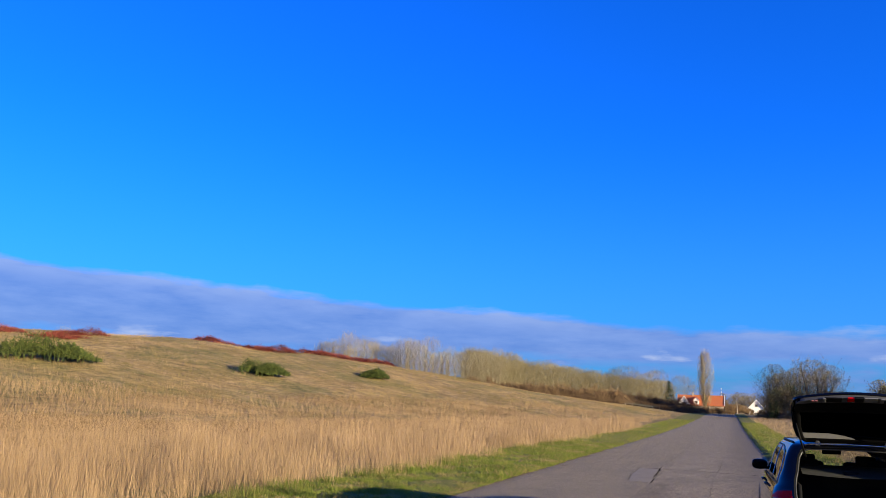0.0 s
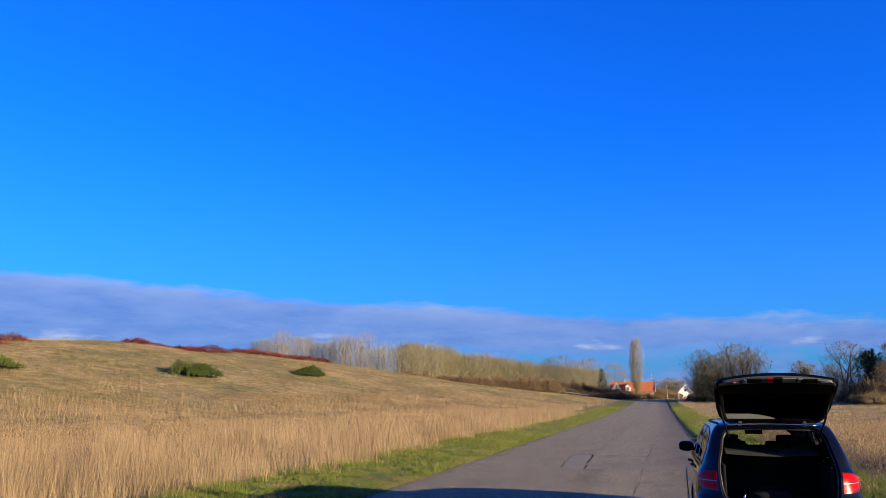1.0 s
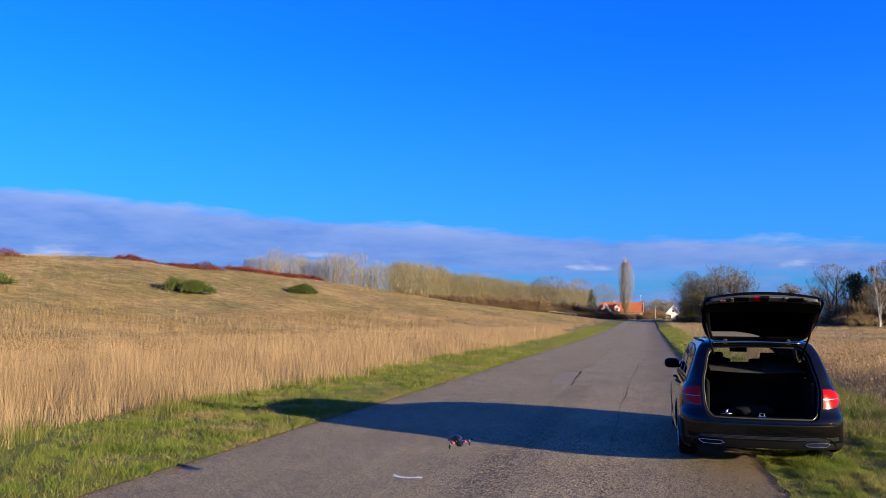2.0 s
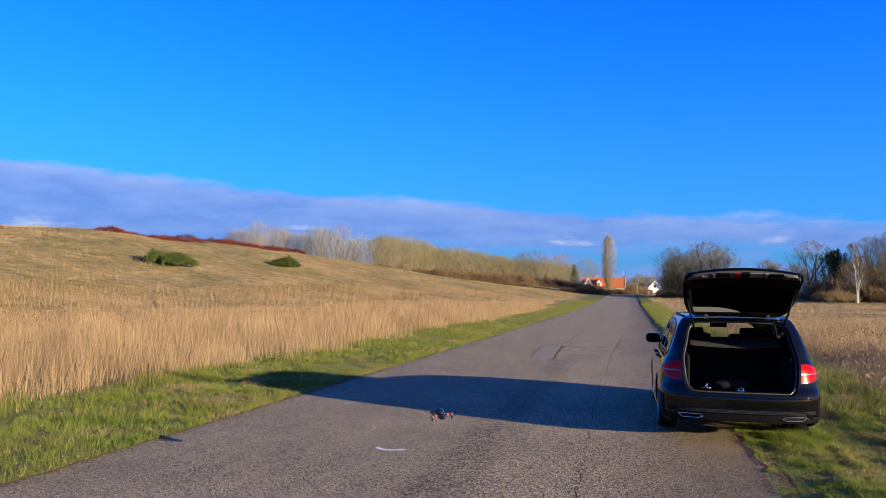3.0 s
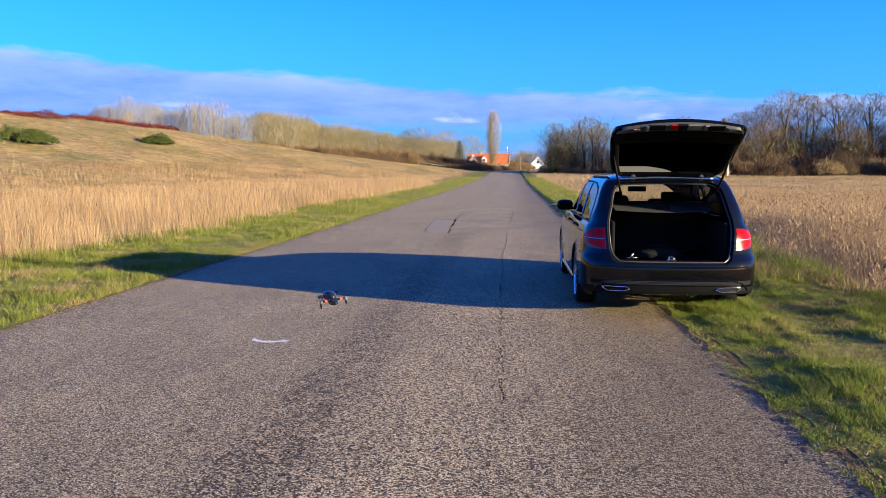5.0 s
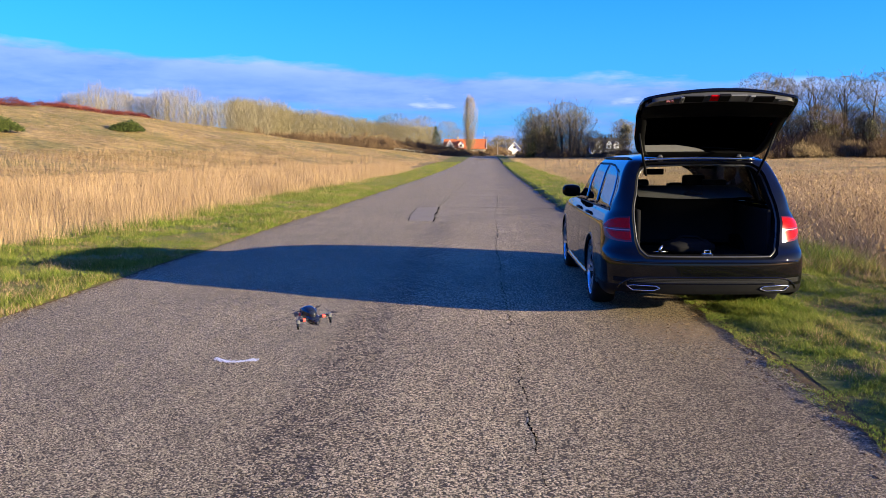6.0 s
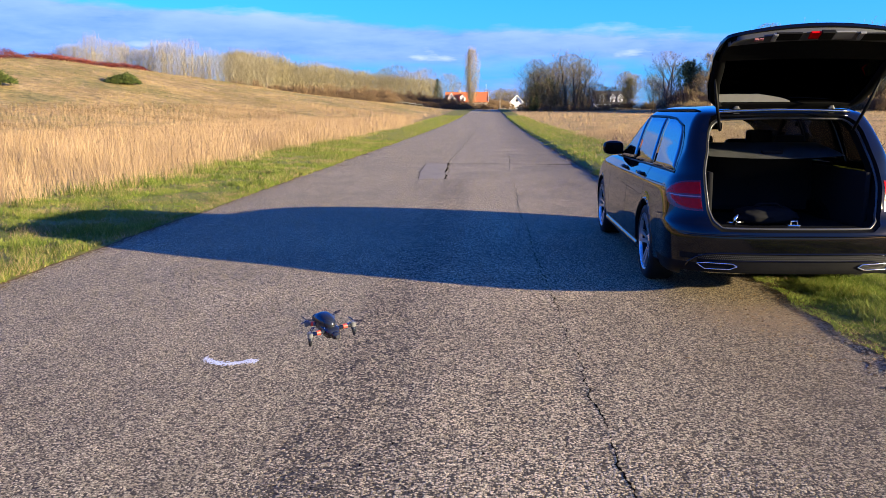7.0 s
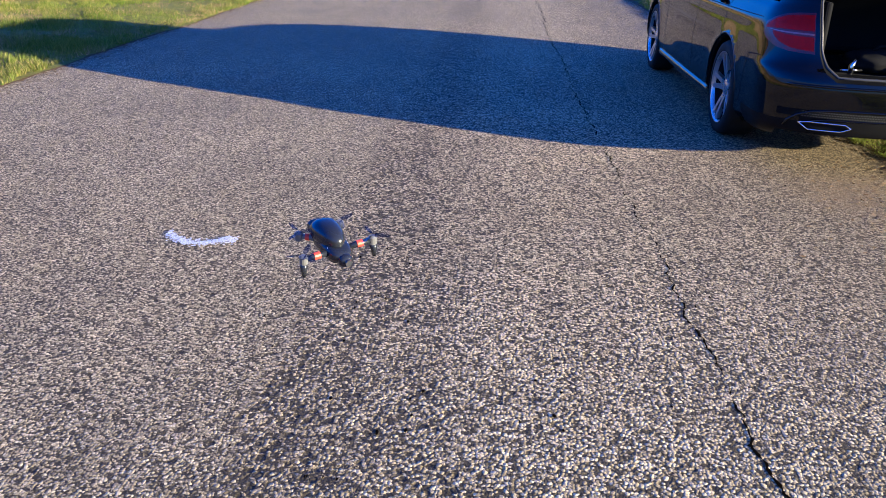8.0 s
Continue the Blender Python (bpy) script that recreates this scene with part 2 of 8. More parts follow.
# asphalt: coarse stone chips on one half, finer on the other, ravelled along the joint between them
def asphalt():
    n = Nodes("asphalt", 0.85, 0, 0.3)
    warp = n.mix(0.013, n.co, n.noise(38, 2, out=1), "ADD")
    warp = n.mix(0.0035, warp, n.noise(210, 2, out=1), "ADD")
    sx = n.t.nodes.new("ShaderNodeSeparateXYZ")
    n.link(n.co, sx.inputs[0])
    X, Y = sx.outputs[0], sx.outputs[1]

    def paving(scale, stops, lost_at, depth):
        v1 = n.voronoi(scale, vec=warp)
        v2 = n.voronoi(scale * 1.7, vec=warp)
        c1, c2 = n.t.nodes.new("ShaderNodeSeparateColor"), n.t.nodes.new("ShaderNodeSeparateColor")
        n.link(v1.outputs["Color"], c1.inputs[0])
        n.link(v2.outputs["Color"], c2.inputs[0])
        chips = n.ramp(c1.outputs[0], *stops)
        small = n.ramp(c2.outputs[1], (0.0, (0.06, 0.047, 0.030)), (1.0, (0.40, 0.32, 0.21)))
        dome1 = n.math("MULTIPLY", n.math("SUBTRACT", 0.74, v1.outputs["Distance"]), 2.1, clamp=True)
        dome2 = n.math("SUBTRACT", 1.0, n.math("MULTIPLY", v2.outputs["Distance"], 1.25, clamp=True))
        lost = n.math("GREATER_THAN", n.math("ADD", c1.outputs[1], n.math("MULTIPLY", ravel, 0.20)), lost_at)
        # bitumen between chips, coloured darker to hold the shade of the deep gaps
        binder_shade = n.ramp(dome1, (0.10, 1.0), (0.34, 0.0))
        col = n.mix(n.math("MAXIMUM", lost, binder_shade), chips, n.mix(0.16, (0.016, 0.012, 0.007), small))
        h = n.math("MULTIPLY", n.math("MULTIPLY", dome1, n.math("MULTIPLY_ADD", c1.outputs[2], 0.55, 0.45)), n.math("SUBTRACT", 1.0, n.math("MULTIPLY", lost, 0.8)))
        return col, n.math("MULTIPLY", n.math("ADD", h, n.math("MULTIPLY", dome2, 0.35)), depth)
    # the joint wanders; loose chips on its right-hand side as far as the patch
    wob = n.math("MULTIPLY_ADD", n.noise(0.7, 5, 0.65), 0.36, -0.18)
    u = n.math("ADD", n.math("ADD", X, 3.18), wob)
    right = n.ramp(n.math("MULTIPLY_ADD", n.math("MULTIPLY_ADD", n.noise(11, 4), 0.16, -0.08), 1.0, n.math("MULTIPLY_ADD", u, 2.5, 0.5)), (0.46, 0.0), (0.54, 1.0))
    nearer = n.math("MULTIPLY", n.math("SUBTRACT", 11.9, Y), 1.5, clamp=True)
    band = n.math("MULTIPLY", n.math("MULTIPLY_ADD", u, 7.0, 0.5, clamp=True), n.math("MULTIPLY", n.math("SUBTRACT", 0.66, u), 3.4, clamp=True))
    ravel = n.math("MULTIPLY", n.math("MULTIPLY", band, n.ramp(n.noise(7.0, 6, 0.75), (0.36, 0.0), (0.58, 1.0))), nearer)
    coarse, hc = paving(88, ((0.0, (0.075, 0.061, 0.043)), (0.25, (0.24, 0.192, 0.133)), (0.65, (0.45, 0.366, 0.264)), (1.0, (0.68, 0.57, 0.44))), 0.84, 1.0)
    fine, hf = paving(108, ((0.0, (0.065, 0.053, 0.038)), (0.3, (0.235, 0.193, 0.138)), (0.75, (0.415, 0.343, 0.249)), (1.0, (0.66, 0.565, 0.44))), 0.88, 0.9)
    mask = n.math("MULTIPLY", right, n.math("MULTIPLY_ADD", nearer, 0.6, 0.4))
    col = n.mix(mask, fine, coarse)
    # pits where several chips have come away
    pv = n.voronoi(26, vec=n.mix(0.014, n.co, n.noise(55, 3, out=1), "ADD"))
    pc = n.t.nodes.new("ShaderNodeSeparateColor")
    n.link(pv.outputs["Color"], pc.inputs[0])
    odds = n.math("MULTIPLY_ADD", ravel, 0.95, n.math("MULTIPLY_ADD", mask, 0.05, 0.06))
    pit = n.math("MULTIPLY", n.math("LESS_THAN", pc.outputs[0], odds), n.math("MULTIPLY", n.math("SUBTRACT", n.math("MULTIPLY_ADD", pc.outputs[1], 0.28, 0.20), pv.outputs["Distance"]), 9.0, clamp=True))
    col = n.mix(n.math("MULTIPLY", pit, 0.9), col, (0.022, 0.016, 0.010))
    col = n.mix(1.0, col, n.ramp(n.noise(0.55, 5, 0.6), (0.3, 0.80), (0.7, 1.12)), "MULTIPLY")
    col = n.mix(1.0, col, n.ramp(n.noise(4.0, 5, 0.6, (1, 0.3, 1)), (0.35, 0.88), (0.65, 1.06)), "MULTIPLY")
    col = n.mix(n.math("MULTIPLY", n.math("MULTIPLY", n.math("ADD", n.math("ADD", X, 1.75), n.math("MULTIPLY_ADD", n.noise(1.3, 5, 0.65), 1.0, -0.5)), 0.85, clamp=True), 0.44), col, (0.075, 0.055, 0.036))
    col = n.mix(n.math("MULTIPLY", ravel, 0.20), col, (0.05, 0.04, 0.028))
    col = n.mix(1.0, col, (1.03, 0.965, 0.745), "MULTIPLY")
    edge = n.math("MULTIPLY", n.math("MAXIMUM", n.math("SUBTRACT", -6.0, X), n.math("SUBTRACT", X, -0.45)), 1.5, clamp=True)
    col = n.mix(n.math("MULTIPLY", edge, n.ramp(n.noise(5, 5), (0.4, 0.0), (0.65, 0.6))), col, (0.13, 0.092, 0.062))
    # sandy dirt dropped behind the parked car
    dx, dy = n.math("MULTIPLY", n.math("ADD", X, 0.25), 1.5), n.math("MULTIPLY", n.math("ADD", Y, 0.25), 1.6)
    spread = n.math("SUBTRACT", 1.0, n.math("SQRT", n.math("ADD", n.math("MULTIPLY", dx, dx), n.math("MULTIPLY", dy, dy))), clamp=True)
    dirt = n.math("MULTIPLY", n.math("MULTIPLY", spread, 1.6, clamp=True), n.ramp(n.noise(16, 6, 0.7), (0.36, 0.0), (0.58, 0.85)))
    col = n.mix(dirt, col, n.ramp(n.noise(130, 3), (0.3, (0.10, 0.062, 0.028)), (0.7, (0.36, 0.24, 0.115))))
    n.color(col)
    h = n.t.nodes.new("ShaderNodeMix")
    for i, v in ((0, mask), (2, hf), (3, hc)):
        n.link(v, h.inputs[i])
    h = n.math("SUBTRACT", h.outputs[0], n.math("MULTIPLY_ADD", pit, 1.6, n.math("MULTIPLY", ravel, 0.5)))
    b = n.bump(n.noise(1.1, 5), 0.03, 0.5)
    n.bump(h, 0.0038, 1.0, b)
    return n.m


def ground_mat():
    n = Nodes("field_soil", 0.95, 0, 0.15)
    f = n.noise(0.16, 6, 0.65)
    g = n.noise(7.0, 6, 0.7)
    mid = n.noise(0.9, 6, 0.7)
    straw = n.ramp(f, (0.3, (0.20, 0.128, 0.044)), (0.5, (0.31, 0.208, 0.074)), (0.7, (0.42, 0.290, 0.108)))
    col = n.mix(n.ramp(n.noise(0.33, 7, 0.75), (0.44, 0.0), (0.62, 0.75)), straw, (0.50, 0.355, 0.165))
    col = n.mix(n.ramp(mid, (0.40, 0.7), (0.56, 0.0)), col, (0.12, 0.085, 0.04))
    col = n.mix(n.ramp(g, (0.35, 0.45), (0.6, 0.0)), col, (0.11, 0.08, 0.038))
    green = n.ramp(n.noise(0.09, 7, 0.75), (0.46, 0.0), (0.58, 0.8))
    n.color(n.mix(green, col, n.mix(n.ramp(mid, (0.35, 0.0), (0.65, 1.0)), (0.085, 0.08, 0.026), (0.22, 0.185, 0.065))))
    n.bump(n.mix(0.5, g, mid), 0.30, 0.9)
    return n.m


def verge_mat():
    n = Nodes("verge_soil", 0.95, 0, 0.15)
    g = n.noise(14, 5, 0.65)
    n.color(n.mix(n.ramp(n.noise(1.7, 6, 0.65), (0.52, 0.0), (0.66, 0.7)), n.ramp(g, (0.3, (0.075, 0.080, 0.013)), (0.7, (0.20, 0.19, 0.038))), (0.15, 0.092, 0.040)))
    n.bump(g, 0.03, 0.9)
    return n.m


def blade_mat(name, stops, patch_scale, patch_cols, patch_amt=0.5, through_light=0.3):
    n = Nodes(name, 0.75, 0, 0.25)
    base = n.ramp(island(n), *stops)
    p = n.ramp(n.noise(patch_scale, 4, 0.6), (0.35, patch_cols[0]), (0.68, patch_cols[1]))
    n.color(n.mix(patch_amt, base, p))
    return n.leafy(through_light).m


def bark(name, a, b, scale=14):
    n = Nodes(name, 0.9, 0, 0.2)
    g = n.noise(scale, 5, 0.65, (1, 1, 0.25))
    n.color(n.mix(n.math("MULTIPLY", g, 1.0), a, b))
    n.bump(g, 0.03, 0.8)
    return n.m


def twig_mat(name, stops):
    n = Nodes(name, 0.85, 0, 0.2)
    n.color(n.ramp(island(n), *stops))
    return n.m


M_ASPHALT, M_FIELD, M_VERGE = asphalt(), ground_mat(), verge_mat()
M_STRAW = blade_mat("dry_grass", ((0.0, (0.21, 0.132, 0.066)), (0.35, (0.345, 0.226, 0.118)), (0.8, (0.490, 0.337, 0.190)), (1.0, (0.30, 0.217, 0.100))), 0.45, ((0.245, 0.158, 0.080), (0.525, 0.356, 0.196)), 0.62)
M_HILL = blade_mat("hill_grass", ((0.0, (0.17, 0.124, 0.046)), (0.5, (0.285, 0.206, 0.080)), (1.0, (0.235, 0.198, 0.060))), 0.13, ((0.068, 0.067, 0.019), (0.45, 0.304, 0.126)), 0.80)
M_WEED = blade_mat("withered_weeds", ((0.0, (0.16, 0.104, 0.055)), (0.5, (0.285, 0.191, 0.102)), (1.0, (0.44, 0.308, 0.172))), 0.25, ((0.215, 0.14, 0.073), (0.46, 0.320, 0.174)), 0.5)
M_SEED = blade_mat("dark_seed_heads", ((0.0, (0.075, 0.044, 0.020)), (0.5, (0.15, 0.090, 0.041)), (1.0, (0.25, 0.155, 0.075))), 0.4, ((0.11, 0.065, 0.030), (0.21, 0.13, 0.062)), 0.4)
M_GREEN = blade_mat("verge_grass", ((0.0, (0.054, 0.076, 0.010)), (0.40, (0.112, 0.144, 0.018)), (0.7, (0.185, 0.193, 0.033)), (0.85, (0.346, 0.270, 0.092)), (1.0, (0.518, 0.378, 0.162))), 1.3, ((0.074, 0.106, 0.012), (0.235, 0.222, 0.058)), 0.5, 0.35)
M_LUSH = blade_mat("lush_verge_grass", ((0.0, (0.055, 0.095, 0.007)), (0.45, (0.118, 0.172, 0.015)), (0.8, (0.225, 0.255, 0.035)), (1.0, (0.46, 0.38, 0.12))), 1.6, ((0.065, 0.115, 0.009), (0.275, 0.27, 0.06)), 0.5, 0.35)
M_LITTER = blade_mat("dead_leaves", ((0.0, (0.14, 0.075, 0.03)), (0.6, (0.28, 0.175, 0.08)), (1.0, (0.42, 0.29, 0.15))), 2.0, ((0.20, 0.12, 0.055), (0.36, 0.24, 0.12)), 0.3, 0.1)
M_TAN_TWIG = twig_mat("tan_twigs", ((0.0, (0.15, 0.126, 0.082)), (0.5, (0.23, 0.198, 0.135)), (1.0, (0.31, 0.272, 0.195))))
M_OLIVE_TWIG = twig_mat("olive_twigs", ((0.0, (0.125, 0.102, 0.055)), (0.5, (0.175, 0.147, 0.082)), (1.0, (0.225, 0.192, 0.112))))
M_POPLAR_TWIG = twig_mat("poplar_twigs", ((0.0, (0.17, 0.125, 0.056)), (0.5, (0.29, 0.22, 0.10)), (1.0, (0.40, 0.31, 0.16))))
M_THICKET = twig_mat("thicket_twigs", ((0.0, (0.050, 0.030, 0.015)), (0.5, (0.098, 0.060, 0.031)), (1.0, (0.17, 0.108, 0.056))))
M_GREY_TWIG = twig_mat("grey_twigs", ((0.0, (0.070, 0.053, 0.027)), (0.5, (0.165, 0.130, 0.068)), (1.0, (0.29, 0.236, 0.132))))
M_BROWN_TWIG = twig_mat("brown_twigs", ((0.0, (0.062, 0.042, 0.021)), (0.5, (0.130, 0.089, 0.044)), (1.0, (0.22, 0.154, 0.078))))
M_RED_TWIG = twig_mat("red_twigs", ((0.0, (0.085, 0.016, 0.013)), (0.6, (0.17, 0.034, 0.024)), (1.0, (0.26, 0.08, 0.05))))
M_NEEDLE = twig_mat("pine_needles", ((0.0, (0.022, 0.033, 0.007)), (0.6, (0.049, 0.065, 0.013)), (1.0, (0.10, 0.113, 0.022))))
M_DARK_NEEDLE = twig_mat("spruce_needles", ((0.0, (0.015, 0.028, 0.012)), (0.6, (0.035, 0.055, 0.02)), (1.0, (0.07, 0.09, 0.03))))
M_IVY = twig_mat("ivy_leaves", ((0.0, (0.05, 0.052, 0.022)), (0.6, (0.10, 0.096, 0.04)), (1.0, (0.17, 0.15, 0.07))))
M_YELLOW_LEAF = twig_mat("yellow_green_leaves", ((0.0, (0.06, 0.062, 0.016)), (1.0, (0.17, 0.158, 0.042))))
M_BARK = bark("grey_bark", (0.045, 0.036, 0.026), (0.13, 0.105, 0.08))
M_TAN_BARK = bark("tan_bark", (0.12, 0.096, 0.056), (0.25, 0.20, 0.125))
M_BIRCH = bark("birch_bark", (0.16, 0.15, 0.13), (0.62, 0.60, 0.56), 5)
# ---- terrain ----
ROAD_L, ROAD_R, FIELD_L, FIELD_R = -6.55, 0.17, -9.5, 2.6
RIDGE = Vector((-86.0, 76.0))
RIDGE_U = Vector((0.235, 0.972))


def height(x, y):
    """Height of the land: level by the road, a slow rise towards the houses, a long grassy ridge."""
    x, y = np.asarray(x, float), np.asarray(y, float)
    z = 1.5 * smooth01(45, 260, y)
    s = (x - RIDGE.x) * RIDGE_U.x + (y - RIDGE.y) * RIDGE_U.y
    d = (x - RIDGE.x) * RIDGE_U.y - (y - RIDGE.y) * RIDGE_U.x
    crest = 0.5 + 9.0 * (1 - smooth01(30, 155, s)) * (0.55 + 0.45 * smooth01(-220, -60, s))
    crest = crest + 0.25 * np.sin(s * 0.11) + 0.15 * np.sin(s * 0.31 + 1)
    front = np.clip(1 - d / 60.0, 0, 1)
    prof = np.where(d > 0, 0.5 * (front + front * front * (3 - 2 * front)), 1 - 0.5 * smooth01(0, 110, -d))
    z = z + crest * prof * (1 - smooth01(200, 420, s))
    z = z + 0.95 * smooth01(60, 190, y) * smooth01(8, 26, -x) * (1 - smooth01(260, 400, y))
    far = smooth01(11, 30, np.abs(x + 3.2))
    z = z + far * 0.12 * (np.sin(x * 0.21 + y * 0.13) + np.sin(y * 0.29 - x * 0.08))
    z = z - 0.06 * smooth01(1.6, 4.0, x) * (1 - smooth01(200, 300, y))
    return z


def axis(stops):
    out = []
    for (a, step), (b, _) in zip(stops, stops[1:]):
        out += list(np.arange(a, b - step * 0.5, step))
    return np.array(out + [stops[-1][0]])


def sheet(name, xs, ys, mat, dz=0.0, sink=None):
    X, Y = np.meshgrid(xs, ys)
    Z = height(X, Y) + dz
    if sink is not None:
        Z = Z - sink(X, Y)
    nx, ny = len(xs), len(ys)
    v = np.stack([X, Y, Z], -1).reshape(-1, 3)
    i = np.arange((ny - 1) * (nx - 1))
    a = (i // (nx - 1)) * nx + i % (nx - 1)
    f = np.stack([a, a + 1, a + nx + 1, a + nx], -1)
    return tagged(new(name, mesh_of(name, v, f.tolist(), mat, True)), kind="structure")


ground = sheet("ground", axis([(-3500, 250), (-500, 50), (-200, 6), (-20, 1.0), (-10, 0.4), (-6.35, 6.35), (0.0, 0.4), (4, 1.0), (20, 6), (200, 50), (500, 250), (3500, 0)]),
               axis([(-3500, 250), (-500, 50), (-100, 8), (-30, 1.5), (60, 4), (340, 50), (600, 250), (4500, 0)]), M_FIELD,
               sink=lambda X, Y: 0.035 * ((X > ROAD_L + 0.1) & (X < ROAD_R - 0.1)))
tagged(ground, "rough winter field of withered grass rising to a ridge", "ground")
road = sheet("road", np.linspace(ROAD_L, ROAD_R, 15), axis([(-40, 2), (40, 4), (250, 0)]), M_ASPHALT, 0.0)
tagged(road, "worn grey asphalt lane with coarse stone chips", "road")
cross_road = sheet("road", axis([(-9, 3), (60, 0)]), axis([(246, 2), (252, 0)]), M_ASPHALT, 0.03)
tagged(cross_road, "asphalt side road at the end of the lane", "road")


def hummock(x, y):
    """Tufted mounds and tyre ruts of the verge beside the car."""
    x, y = np.asarray(x, float), np.asarray(y, float)
    m = np.sin(x * 4.3 + 1.7 * np.sin(y * 1.3)) * np.sin(y * 3.1 + 1.2 * np.sin(x * 2.9 + 0.6)) + 0.6 * np.sin(x * 7.7 - y * 5.2 + 1.0) * np.sin(y * 8.3 + x * 3.0)
    z = 0.026 * np.clip(0.35 + m, 0, 1.4)
    z = z * (1 - 0.85 * np.exp(-((x - 1.35) / 0.24) ** 2)) + 0.05 * np.exp(-((x - 1.85 - 0.1 * np.sin(y * 2)) / 0.14) ** 2) * (0.5 + 0.5 * np.sin(y * 5.5))
    return z * smooth01(0.20, 0.75, x - ROAD_R) * (1 - smooth01(6, 12, np.abs(y - 1)))


def verge_rise(x, y):
    """The verge beside the car: hummocks on a low bank over the asphalt's edge, flattened where the car stands."""
    x, y = np.asarray(x, float), np.asarray(y, float)
    lift = 0.065 * smooth01(5.2, 7.0, y) + 0.004 * (1 - smooth01(-1.6, -0.5, y))
    return hummock(x, y) + lift * smooth01(0.03, 0.20, x - ROAD_R) * (1 - smooth01(2.2, 3.0, x)) * (0.8 + 0.3 * np.sin(y * 1.7 + np.sin(y * 0.6)))


def wavy_strip(name, x_in, x_out, y0, y1, step, mat, dz, edge, n_cols=9, mounds=False, crown=0.02):
    ys = np.arange(y0, y1, step)
    cols = np.linspace(0, 1, n_cols)
    v, f = [], []
    for j, y in enumerate(ys):
        xi = x_in + edge * (noise.noise((y * 0.9, 3.1, x_in)) * 0.7 + noise.noise((y * 4.1, 8.1, x_in)) * 0.4)
        for c in cols:
            x = xi + (x_out - xi) * c
            lift = crown * math.sin(math.pi * min(1, c * 3) / 2) + crown * noise.noise((x * 1.3, y * 1.3, 5)) * (1 if 0 < c < 1 else 0)
            v.append((x, y, float(height(x, y)) + dz + lift + (float(verge_rise(x, y)) if mounds else 0.0)))
    n = len(cols)
    for j in range(len(ys) - 1):
        for c in range(n - 1):
            a = j * n + c
            f.append((a, a + 1, a + n + 1, a + n))
    return tagged(new(name, mesh_of(name, v, f, mat, True)), kind="structure")


tagged(wavy_strip("verge_left", ROAD_L + 0.03, FIELD_L - 0.6, -30, 245, 0.3, M_VERGE, 0.006, 0.10), "mown green grass verge beside the lane", "verge")
for y0, y1, step, cols, mounds in ((-30, -11, 0.3, 20, True), (-11.1, 13.2, 0.12, 30, True), (13.08, 245, 0.3, 24, True)):
    tagged(wavy_strip("verge_right", ROAD_R + 0.05, FIELD_R + 0.5, y0, y1, step, M_VERGE, 0.006, 0.07, cols, mounds, 0.008), "muddy green grass verge with tyre marks", "verge")


def soil_mat():
    n = Nodes("edge_soil", 0.95, 0, 0.15)
    g, h = n.noise(45, 5, 0.7), n.noise(6, 5, 0.65)
    n.color(n.mix(n.math("MULTIPLY_ADD", g, 0.7, n.math("MULTIPLY", h, 0.4)), (0.020, 0.0125, 0.006), (0.185, 0.118, 0.058)))
    n.bump(g, 0.02, 0.9)
    return n.m


M_SOIL = soil_mat()
for x_in, x_out, seed in ((ROAD_R - 0.05, ROAD_R + 0.22, 0.0), (ROAD_L + 0.05, ROAD_L - 0.12, 0.0)):
    tagged(wavy_strip("edge_soil", x_in, x_out, -12, 60, 0.05, M_SOIL, 0.0014, 0.09 if x_in > -1 else 0.07, 5, False, 0.0006), "dark soil and grit washed over the asphalt edge", "soil")


def edge_grit():
    """Crumbs of soil, dry bits and loose chips strewn over the lane's edges."""
    r = random.Random(61)
    for mat, nm, lab, count in ((M_SOIL, "edge_grit", "crumbs of dark soil along the asphalt edge", 9000),):
        V, F = [], []
        for _ in range(count):
            y = r.uniform(-8, 26) if r.random() < 0.8 else r.uniform(-4, 6)
            right = r.random() < 0.65
            d = abs(r.gauss(0, 0.11)) * (1 + 0.8 * noise.noise((y * 0.8, 2.0, 7.0)))
            x = ROAD_R + 0.02 - d if right else ROAD_L + d
            s = r.uniform(0.004, 0.016)
            z = float(height(x, y)) + 0.001
            a = r.uniform(0, 6.28)
            b = len(V)
            for k in range(3):
                V.append((x + s * r.uniform(0.6, 1.4) * math.cos(a + 2.1 * k), y + 1.6 * s * r.uniform(0.6, 1.4) * math.sin(a + 2.1 * k), z))
            V.append((x, y, z + s * 0.35))
            F.extend(((b, b + 1, b + 3), (b + 1, b + 2, b + 3), (b + 2, b, b + 3)))
        tagged(new(nm, mesh_of(nm, V, F, mat)), lab, "soil", kind="stuff")


edge_grit()


# ---- cracks and marks in the road ----
M_CRACK = plain("crack_filler", (0.005, 0.0035, 0.002), 1.0, 0, 90, 0.4, 0.0, 0.0)


